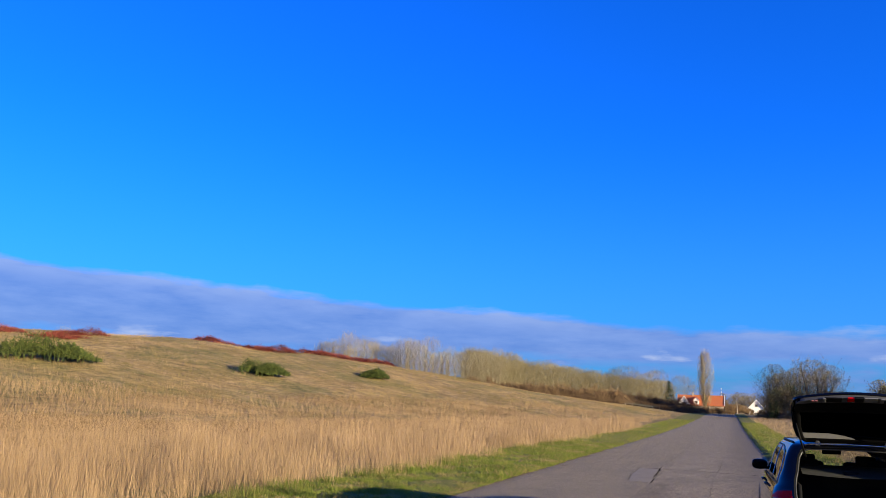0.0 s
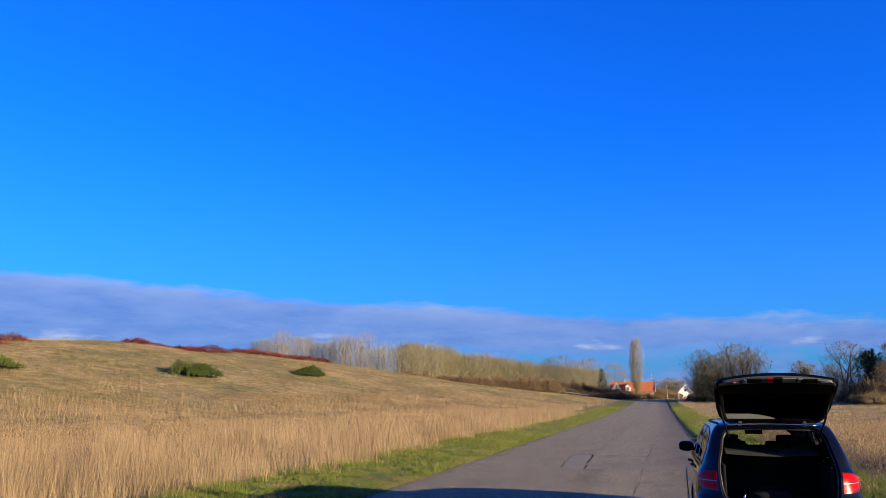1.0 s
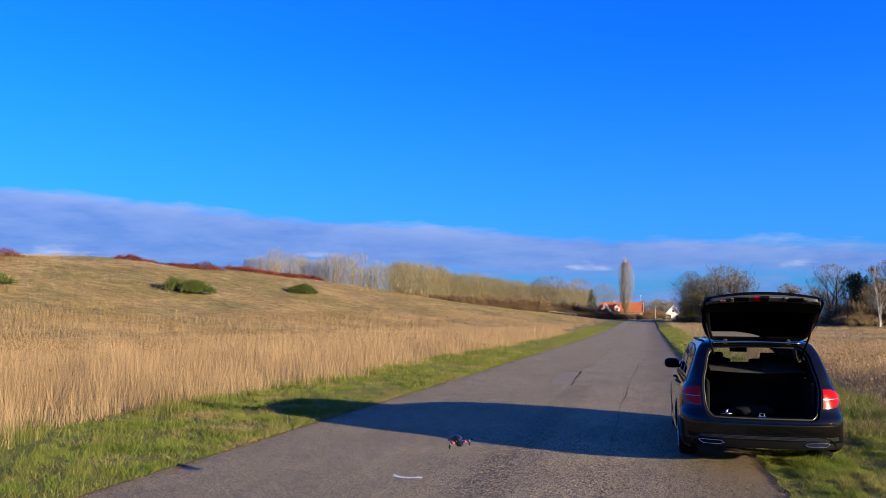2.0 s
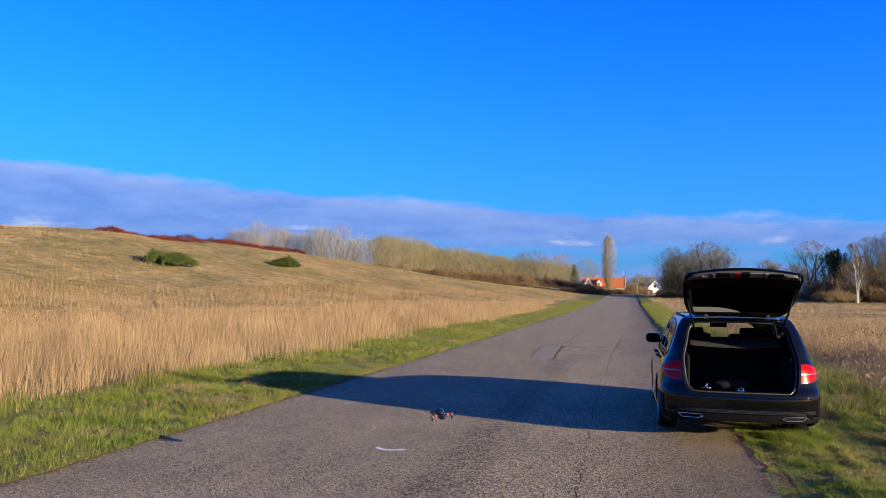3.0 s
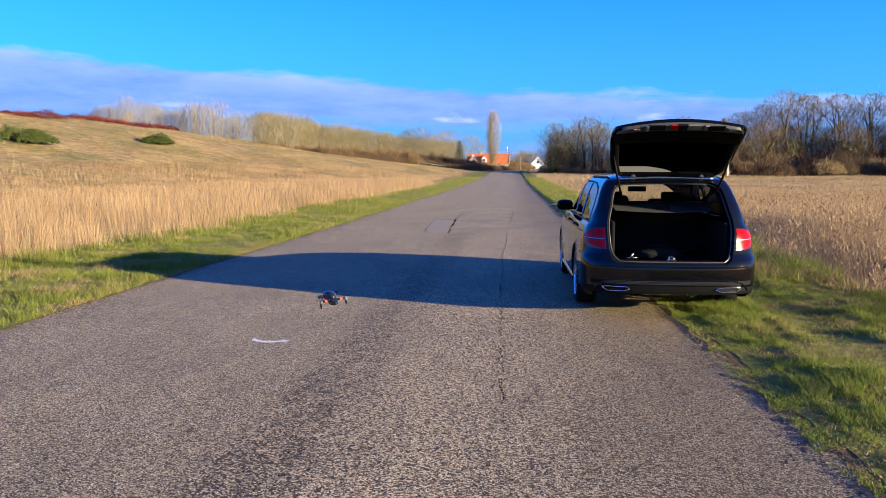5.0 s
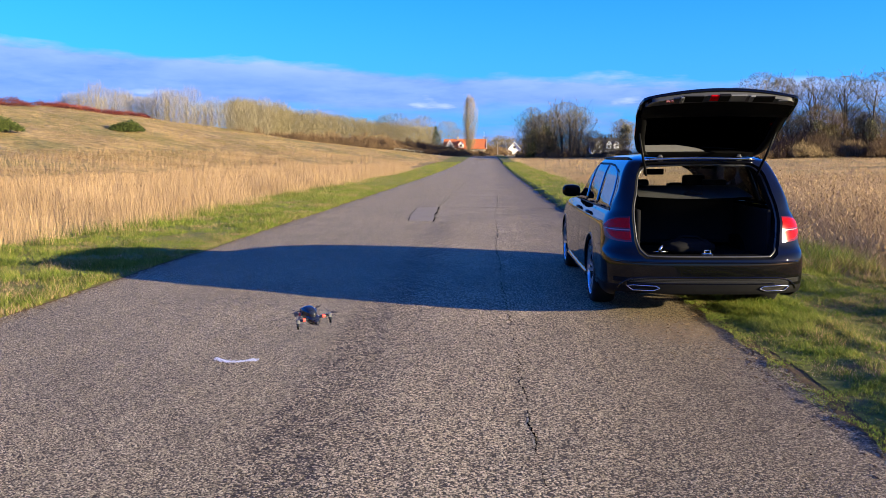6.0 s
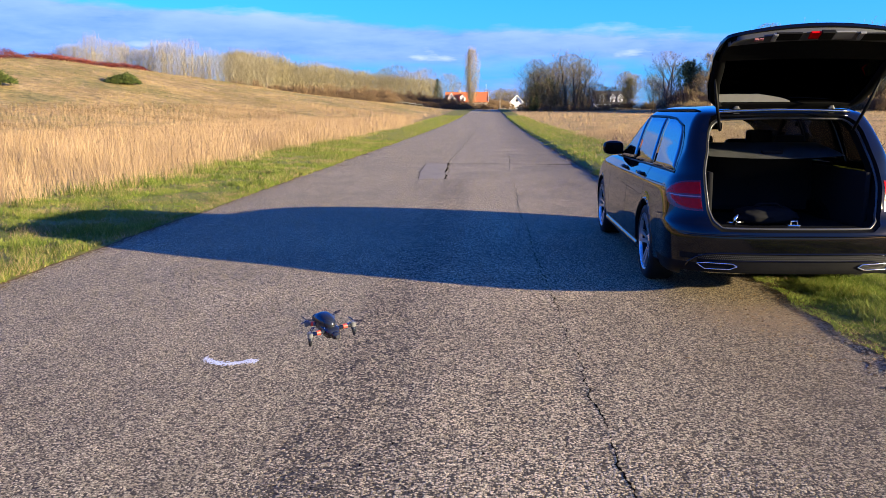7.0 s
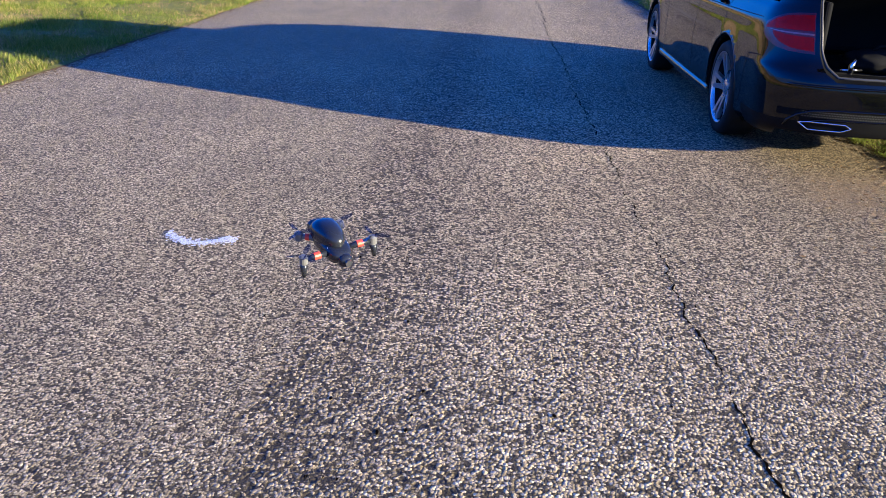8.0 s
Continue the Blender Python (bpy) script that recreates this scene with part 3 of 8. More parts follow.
def crack(points, width, seed, label="jagged open crack in the asphalt"):
    r = random.Random(seed)
    pts = []
    for (x0, y0), (x1, y1) in zip(points, points[1:]):
        L = math.hypot(x1 - x0, y1 - y0)
        k = max(2, int(L / 0.018))
        for i in range(k):
            t = i / k
            pts.append((x0 + (x1 - x0) * t, y0 + (y1 - y0) * t))
    pts.append(points[-1])
    v, f = [], []
    off = 0.0
    for i, (x, y) in enumerate(pts):
        a, b = pts[max(0, i - 1)], pts[min(len(pts) - 1, i + 1)]
        d = Vector((b[0] - a[0], b[1] - a[1])).normalized()
        off = off * 0.82 + r.uniform(-1, 1) * min(0.016, 0.007 + width * 0.2)
        w = width * max(0.10, 0.62 + 0.8 * noise.noise((x * 1.9, y * 1.9, seed)) + r.uniform(-0.75, 0.75)) * 0.5
        for sgn in (-1, 1):
            px, py = x - d.y * (off + sgn * w), y + d.x * (off + sgn * w)
            v.append((px, py, float(height(px, py)) + 0.0013))
    for i in range(len(pts) - 1):
        f.append((2 * i, 2 * i + 1, 2 * i + 3, 2 * i + 2))
    return tagged(new("road_crack", mesh_of("road_crack", v, f, M_CRACK)), label, "crack", "cracks in the road")


crack([(-1.66, -3.65), (-1.67, -3.0), (-1.69, -2.5), (-1.71, -1.9), (-1.69, -1.4), (-1.725, -0.8), (-1.72, 0.0), (-1.74, 0.9)], 0.0085, 1)
crack([(-1.74, 0.9), (-1.78, 2.3), (-1.74, 4.0), (-1.80, 6.1), (-1.74, 9.5), (-1.78, 13.5), (-1.66, 17.2)], 0.011, 11)
crack([(-1.66, 17.2), (-1.62, 20), (-1.6, 24)], 0.018, 2)
crack([(-4.02, 17.0), (-3.42, 16.95), (-2.4, 16.8), (-1.5, 16.6), (-0.6, 16.4), (0.12, 16.25)], 0.10, 3)
crack([(-3.20, 11.5), (-3.24, 12.6), (-3.34, 13.7), (-3.30, 14.3), (-3.33, 15.0), (-3.42, 17.0)], 0.085, 4)
crack([(-3.42, 17.0), (-3.36, 24), (-3.30, 34), (-3.25, 60)], 0.016, 5)
crack([(-3.78, 11.7), (-3.85, 12.7), (-3.95, 13.9), (-3.92, 14.4), (-3.97, 15.6), (-4.02, 17.0)], 0.040, 6)
crack([(-0.35, -3.0), (-0.12, -2.7), (0.05, -2.62)], 0.009, 7)
crack([(-1.72, 3.9), (-1.2, 4.05), (-0.9, 4.0)], 0.012, 8)


def edge_holes():
    """Broken spots along the lane's edges."""
    r = random.Random(15)
    for x, y, a, b in ((-6.25, 16.0, 0.16, 0.07), (-6.45, 21.5, 0.28, 0.11), (-6.42, 27.5, 0.2, 0.1)):
        k = 22
        v = [(x, y, float(height(x, y)) + 0.003)]
        for i in range(k):
            t, q = 2 * math.pi * i / k, r.uniform(0.55, 1.15)
            v.append((x + a * q * math.cos(t), y + b * 2.2 * q * math.sin(t), float(height(x, y)) + 0.0045))
        tagged(new("road_hole", mesh_of("road_hole", v, [(0, i + 1, (i + 1) % k + 1) for i in range(k)], M_SOIL)), "dark broken hollow at the asphalt edge", "hole", "hollows along the lane edge")


edge_holes()


def patch_slab():
    """A smoother repair between the cracks."""
    n = Nodes("repair_asphalt", 0.85, 0, 0.3)
    a = n.noise(180, 4, 0.7)
    n.color(n.mix(n.math("MULTIPLY_ADD", n.noise(2.2, 5), 0.5, n.math("MULTIPLY", a, 0.6)), (0.115, 0.090, 0.054), (0.345, 0.272, 0.163)))
    n.bump(a, 0.004, 0.8)
    vs = [(-3.77, 11.6), (-3.48, 11.75), (-3.22, 11.55), (-3.25, 12.6), (-3.33, 13.8), (-3.34, 15.0), (-3.42, 16.9), (-4.02, 17.0), (-3.96, 15.4), (-3.93, 13.9), (-3.84, 12.6)]
    return tagged(new("road_patch", mesh_of("road_patch", [(x, y, float(height(x, y)) + 0.0025) for x, y in vs], [tuple(range(len(vs)))], n.m)), "smooth grey asphalt repair between jagged cracks", "road patch")


patch_slab()


def ravelled_seam():
    """Loose chips and small holes along the middle joint."""
    r = random.Random(5)
    bm = bmesh.new()
    for _ in range(420):
        y = r.uniform(-5.5, 13)
        x = -2.90 + 0.25 * noise.noise((y * 0.5, 0.3, 2)) + r.gauss(0, 0.19)
        s = r.uniform(0.002, 0.0055)
        k = r.randint(5, 7)
        ring = [bm.verts.new((x + s * r.uniform(0.6, 1.3) * math.cos(2 * math.pi * i / k), y + s * 2.4 * r.uniform(0.6, 1.3) * math.sin(2 * math.pi * i / k), float(height(x, y)) + 0.0015)) for i in range(k)]
        bm.faces.new(ring)
    for _ in range(120):
        x, y = r.uniform(-2.9, 0.0), r.uniform(-7, 6)
        s = r.uniform(0.002, 0.006)
        k = r.randint(5, 7)
        bm.faces.new([bm.verts.new((x + s * r.uniform(0.6, 1.5) * math.cos(2 * math.pi * i / k), y + s * 2.0 * r.uniform(0.6, 1.3) * math.sin(2 * math.pi * i / k), float(height(x, y)) + 0.0015)) for i in range(k)])
    ob = new("seam_holes", bm_mesh("seam_holes", bm, M_CRACK))
    return tagged(ob, "dark ravelled holes along the middle seam and scattered pits", "road wear", kind="stuff")


ravelled_seam()


def chalk_mark():
    n = Nodes("chalk_paint", 0.9)
    v = n.voronoi(95)
    n.color(n.mix(n.ramp(n.noise(160, 3), (0.42, 0.0), (0.6, 1.0)), (0.80, 0.82, 0.88), (0.42, 0.41, 0.44)))
    n.bump(v.outputs["Distance"], 0.004, 0.8)
    r = random.Random(3)
    vs, fs = [], []
    # a curved dab of paint, broken up by the stones
    for _ in range(560):
        t = r.random()
        x = -3.955 + 0.335 * t
        y = -1.375 - 0.10 * math.sin(math.pi * min(1, t * 1.15)) * 0.8 - 0.05 * t + r.gauss(0, 0.021)
        s = r.uniform(0.003, 0.008)
        k = 5
        b = len(vs)
        z = float(height(x, y)) + r.uniform(0.004, 0.0065)
        for i in range(k):
            vs.append((x + s * r.uniform(0.6, 1.2) * math.cos(2 * math.pi * i / k), y + s * r.uniform(0.6, 1.2) * math.sin(2 * math.pi * i / k), z))
        fs.append(tuple(range(b, b + k)))
    return tagged(new("paint_mark", mesh_of("paint_mark", vs, fs, n.m)), "short curved white paint mark on the asphalt", "road marking")


chalk_mark()
# ---- grasses ----
def spikes(name, P, H, W, lean, mat, label, category):
    """One mesh of many thin straight blades, three corners each."""
    n = len(P)
    yaw, phi = rng.uniform(0, 2 * np.pi, n), rng.uniform(0, 2 * np.pi, n)
    a = np.stack([np.cos(yaw), np.sin(yaw), np.zeros(n)], -1) * (W / 2)[:, None]
    V = np.empty((n, 3, 3), np.float32)
    V[:, 0], V[:, 1] = P - a, P + a
    V[:, 2] = P + np.stack([np.cos(phi) * H * lean * rng.uniform(0, 1, n), np.sin(phi) * H * lean * rng.uniform(0, 1, n), H], -1)
    me = bpy.data.meshes.new(name)
    me.vertices.add(n * 3)
    me.vertices.foreach_set("co", V.ravel())
    me.loops.add(n * 3)
    me.loops.foreach_set("vertex_index", np.arange(n * 3, dtype=np.int32))
    me.polygons.add(n)
    me.polygons.foreach_set("loop_start", np.arange(n, dtype=np.int32) * 3)
    me.materials.append(mat)
    me.update(calc_edges=True)
    me.validate()
    return tagged(new(name, me), label, category, kind="stuff")


def blades(name, P, H, W, lean, mat, label, category, mid=0.55, midw=0.8, stiff=0.3):
    """One mesh of many thin bent blades: two at the foot, two at the bend, one at the tip."""
    n = len(P)
    yaw, phi = rng.uniform(0, 2 * np.pi, n), rng.uniform(0, 2 * np.pi, n)
    a = np.stack([np.cos(yaw), np.sin(yaw), np.zeros(n)], -1) * (W / 2)[:, None]
    d = np.stack([np.cos(phi), np.sin(phi), np.zeros(n)], -1) * (H * lean * rng.uniform(0.2, 1.0, n))[:, None]
    up = np.zeros((n, 3))
    up[:, 2] = H
    V = np.empty((n, 5, 3), np.float32)
    V[:, 0], V[:, 1] = P - a, P + a
    m = P + up * np.asarray(mid)[..., None] + d * stiff
    mw = a * np.asarray(midw)[..., None]
    V[:, 2], V[:, 3] = m + mw, m - mw
    V[:, 4] = P + up * np.sqrt(np.maximum(0.2, 1 - 0.5 * lean ** 2)) + d
    b = np.arange(n, dtype=np.int32)[:, None] * 5
    loops = (b + np.array([0, 1, 2, 3, 3, 2, 4], np.int32)).ravel()
    me = bpy.data.meshes.new(name)
    me.vertices.add(n * 5)
    me.vertices.foreach_set("co", V.ravel())
    me.loops.add(n * 7)
    me.loops.foreach_set("vertex_index", loops)
    me.polygons.add(n * 2)
    st = (np.arange(n, dtype=np.int32)[:, None] * 7 + np.array([0, 4], np.int32)).ravel()
    me.polygons.foreach_set("loop_start", st)
    me.materials.append(mat)
    me.update(calc_edges=True)
    me.validate()
    return tagged(new(name, me), label, category, kind="stuff")


def scatter(n, x0, x1, y0, y1, keep=None):
    x, y = rng.uniform(x0, x1, n), rng.uniform(y0, y1, n)
    if keep is not None:
        k = keep(x, y)
        x, y = x[k], y[k]
    return x, y


def grounded(x, y, dz=0.0):
    return np.stack([x, y, height(x, y) + dz], -1)


def wave(x, y, f, seed):
    """Cheap smooth variation between about 0 and 1."""
    r = np.random.default_rng(seed)
    v = np.zeros_like(x)
    for k in range(5):
        a, p = r.uniform(0, 2 * np.pi), r.uniform(0, 2 * np.pi)
        s = f * (0.6 + 0.5 * k)
        v += np.sin((x * np.cos(a) + y * np.sin(a)) * s + p)
    return np.clip(0.5 + v / 5.0, 0, 1)


def in_view(x, y):
    """The wedge of land in front of the walk."""
    a = np.degrees(np.arctan2(x + 1.6, y + 13.0))
    return (a > -54) & (a < 34)


def field_left():
    # dense tall stems along the verge: fine straight stalks, and nodding plumes among them
    for count, plumes in ((760000, False), (150000, True)):
        x, y = scatter(count, -40, -9.0, -6, 80, in_view)
        near = FIELD_L - 0.5 * (wave(x * 0, y, 0.9, 3) - 0.5) * 2 + 0.25 * (wave(x * 0, y, 4.0, 4) - 0.5) + 0.75 * np.exp(-((y + 1.6) / 1.3) ** 2)
        dens = wave(x, y, 0.8, 5) * (0.55 + 0.9 * wave(x, y, 3.3, 6))
        k = (x < near) & (rng.random(len(x)) < (0.40 + 0.9 * dens) * np.exp(-np.maximum(0, y - 8) / 45) * (1 - 0.97 * smooth01(2.5, 27, FIELD_L - x + 9 * (wave(x, y, 0.25, 19) - 0.5))))
        x, y = x[k], y[k]
        rim = smooth01(0, 1.4, FIELD_L + 0.5 - x)
        n = len(x)
        H = (0.45 + 0.42 * rim) * rng.uniform(0.40, 1.12, n) * (0.75 + 0.4 * wave(x, y, 0.5, 8))
        H = H * (1 - 0.35 * smooth01(3, 20, FIELD_L - x)) * (0.62 + 0.65 * wave(x, y, 2.2, 9)) * (0.8 + 0.35 * wave(x, y, 7.0, 10))
        if plumes:
            blades("tall_dry_grass", grounded(x, y), H, rng.uniform(0.0022, 0.0045, n) * (1 + y.clip(0) / 40), 0.7, M_STRAW, "nodding plumes of tall straw-coloured dry grass", "grass", 0.82, 1.5, 0.35)
        else:
            dull = rng.random(n) < 0.14 + 0.3 * smooth01(0.5, 0.8, wave(x, y, 0.9, 7))
            for sel, mat, lab in ((~dull, M_STRAW, "dense stand of tall straw-coloured dry grass"), (dull, M_WEED, "dull brown stalks among the tall dry grass")):
                spikes("tall_dry_grass", grounded(x[sel], y[sel]), H[sel], rng.uniform(0.0032, 0.0066, sel.sum()) * (1 + y[sel].clip(0) / 40), 0.55, mat, lab, "grass")
    x, y = scatter(60000, FIELD_L - 1.0, FIELD_L + 0.5, -5, 45)
    k = rng.random(len(x)) < smooth01(0.4, 0.75, wave(x, y, 2.4, 24)) * np.exp(-np.maximum(0, y - 5) / 25) * np.exp(-((x - FIELD_L) / 0.55) ** 2)
    x, y = x[k], y[k]
    n = len(x)
    spikes("verge_grass", grounded(x, y), rng.uniform(0.10, 0.30, n), rng.uniform(0.005, 0.009, n) * (1 + y.clip(0) / 40), 0.7, M_GREEN, "rank green tufts at the foot of the tall dry grass", "grass")
    # farther out, coarser tussocks
    x, y = scatter(900000, -85, -9.5, 0, 175, in_view)
    r = np.hypot(x + 1.5, y + 9)
    k = (r > 15) & (x < FIELD_L - 1.0 - 3.0 * wave(x * 0, y, 0.4, 77)) & (rng.random(len(x)) < np.clip(34 / r, 0, 1) ** 1.15 * (0.3 + 0.9 * wave(x, y, 0.22, 15)) * (0.5 + 0.8 * wave(x, y, 1.7, 16)))
    x, y, r = x[k], y[k], r[k]
    n = len(x)
    up = height(x, y)
    H = (0.42 - 0.22 * smooth01(0.4, 2.4, up)) * rng.uniform(0.45, 1.25, n) * (0.6 + 0.7 * wave(x, y, 0.12, 11)) * (0.75 + 0.5 * wave(x, y, 1.1, 12))
    W = rng.uniform(0.006, 0.012, n) * (r / 30)
    pick = rng.random(n)
    hill = up + rng.normal(0, 0.35, n) > 1.5
    browned = ~hill & (pick < 0.25 + 0.5 * smooth01(0.35, 0.65, wave(x, y, 0.31, 13)))
    for sel, mat, lab in ((hill, M_HILL, "short faded olive-brown grass over the slope"), (browned, M_WEED, "brown withered grass across the field"), (~hill & ~browned, M_STRAW, "pale dry grass across the field")):
        spikes("dry_grass_tussocks", grounded(x[sel], y[sel]), H[sel] * (0.9 if mat is M_HILL else 0.74), W[sel], 0.8, mat, lab, "grass")
    # brown weed heads in patches
    x, y = scatter(260000, -60, -12, 4, 120, in_view)
    r = np.hypot(x + 1.5, y + 9)
    k = (wave(x, y, 0.16, 21) + 0.25 * smooth01(16, 24, -x) > 0.56) & (rng.random(len(x)) < np.clip(26 / r, 0, 1) ** 0.9) & (height(x, y) < 2.2)
    x, y, r = x[k], y[k], r[k]
    n = len(x)
    spikes("withered_weeds", grounded(x, y), rng.uniform(0.25, 0.70, n), rng.uniform(0.005, 0.010, n) * np.maximum(1, r / 24), 0.5, M_WEED, "patches of brown withered weeds in the field", "weeds")


def field_flecks():
    """Dark seed heads over the weeds, straw tufts and dark low patches on the slope."""
    x, y = scatter(300000, -58, -10.2, 2, 95, in_view)
    r = np.hypot(x + 1.5, y + 9)
    far = smooth01(13, 19, -x + 5 * (wave(x, y, 0.3, 102) - 0.5))
    k = (height(x, y) < 1.9) & (rng.random(len(x)) < np.clip(24 / r, 0, 1) ** 1.1 * (0.05 + 0.75 * far * smooth01(0.35, 0.7, wave(x, y, 0.35, 101))))
    x, y, r = x[k], y[k], r[k]
    n = len(x)
    top = rng.uniform(0.30, 0.62, n) * (1 - 0.25 * far[k])
    spikes("seed_heads", grounded(x, y, top), rng.uniform(0.04, 0.12, n), rng.uniform(0.014, 0.034, n) * np.maximum(0.7, r / 30), 0.9, M_SEED, "dark withered seed heads above the dry grass", "weeds")
    x, y = scatter(600000, -120, -20, 5, 170, in_view)
    up = height(x, y)
    r = np.hypot(x + 1.5, y + 9)
    near = np.clip(45 / r, 0, 1) ** 1.2
    a = (up > 1.3) & (wave(x, y, 0.55, 111) + 0.3 * wave(x, y, 2.3, 112) > 0.78) & (rng.random(len(x)) < near * 0.8)
    b = (up > 1.1) & (wave(x, y, 0.42, 121) + 0.3 * wave(x, y, 2.9, 122) > 0.80) & (rng.random(len(x)) < near * 0.5)
    for k, mat, lab, h in ((a, M_STRAW, "pale straw tufts on the slope", 0.30), (b, M_WEED, "dark low weeds on the slope", 0.2)):
        n = int(k.sum())
        spikes("slope_tufts", grounded(x[k], y[k]), h * rng.uniform(0.4, 1.3, n), rng.uniform(0.006, 0.012, n) * (r[k] / 40), 0.8, mat, lab, "grass")


field_flecks()


def field_right():
    x, y = scatter(560000, 2.0, 18, -3, 46, in_view)
    near = FIELD_R - 0.1 + 0.55 * (wave(x * 0, y, 0.8, 33) - 0.5) * 2
    k = (x > near) & (rng.random(len(x)) < (0.35 + 0.6 * wave(x, y, 0.7, 35)) * np.exp(-np.maximum(0, y - 6) / 30))
    x, y = x[k], y[k]
    n = len(x)
    H = (0.20 + 0.44 * smooth01(0.1, 3.2, x - FIELD_R)) * (0.60 + 0.40 * smooth01(0, 5, y)) * rng.uniform(0.35, 1.2, n) * (0.65 + 0.5 * wave(x, y, 0.5, 38)) * (0.75 + 0.5 * wave(x, y, 2.6, 37))
    brown = rng.random(n) < 0.52 + 0.5 * (wave(x, y, 1.1, 39) - 0.5)
    for sel, mat, nm, lab in ((brown, M_WEED, "withered_weeds", "tangle of brown withered weeds beside the verge"), (~brown, M_STRAW, "tall_dry_grass", "thin dry grass between the weeds")):
        spikes(nm, grounded(x[sel], y[sel]), H[sel], rng.uniform(0.004, 0.009, sel.sum()) * (1 + y[sel].clip(0) / 30), 0.95, mat, lab, "weeds" if mat is M_WEED else "grass")
    # branching weeds with withered heads
    x, y = scatter(15000, 2.4, 20, -2, 34, in_view)
    k = (x > FIELD_R + 0.2 + 0.8 * wave(x * 0, y, 0.8, 34)) & (rng.random(len(x)) < (0.15 + 0.95 * wave(x, y, 0.55, 36)) * np.exp(-np.maximum(0, y - 8) / 26))
    x, y = x[k], y[k]
    n = len(x)
    H = rng.uniform(0.45, 0.95, n) * (0.45 + 0.55 * smooth01(0.2, 3.0, x - FIELD_R)) * (0.7 + 0.5 * wave(x, y, 0.6, 31))
    blades("withered_weeds", grounded(x, y), H, rng.uniform(0.004, 0.007, n) * (1 + y.clip(0) / 30), 0.4, M_STRAW, "bare pale stalks of withered weeds", "weeds", 0.5, 0.8)
    per = 9
    px, py, ph = np.repeat(x, per), np.repeat(y, per), np.repeat(H, per)
    m = len(px)
    lift = ph * (1 - 0.62 * rng.random(m) ** 1.4)
    wide = 0.04 + 0.10 * ph
    px, py = px + rng.normal(0, 1, m) * wide, py + rng.normal(0, 1, m) * wide
    dark = rng.random(m) < 0.22
    for sel, mat, lab in ((dark, M_SEED, "dark withered heads of the weeds"), (~dark, M_WEED, "brown shrivelled leaves of the weeds")):
        q = int(sel.sum())
        spikes("seed_heads", grounded(px[sel], py[sel], lift[sel]), rng.uniform(0.03, 0.08, q), rng.uniform(0.012, 0.03, q) * (1 + py[sel].clip(0) / 40), 1.3, mat, lab, "weeds")
    x, y = scatter(420000, 2.4, 95, 12, 190, in_view)
    r = np.hypot(x + 1.5, y + 9)
    k = (r > 24) & (rng.random(len(x)) < np.clip(26 / r, 0, 1) ** 1.1)
    x, y, r = x[k], y[k], r[k]
    n = len(x)
    pale = rng.random(n) < 0.38 + 0.55 * smooth01(0.4, 0.75, wave(x, y, 0.3, 91)) + 0.2 * smooth01(25, 80, r)
    for sel, mat, lab in ((~pale, M_WEED, "faded brown grass across the level field"), (pale, M_STRAW, "pale dry grass across the level field")):
        q = int(sel.sum())
        spikes("dry_grass_tussocks", grounded(x[sel], y[sel]), rng.uniform(0.18, 0.44, q), rng.uniform(0.006, 0.012, q) * (r[sel] / 34), 0.8, mat, lab, "grass")


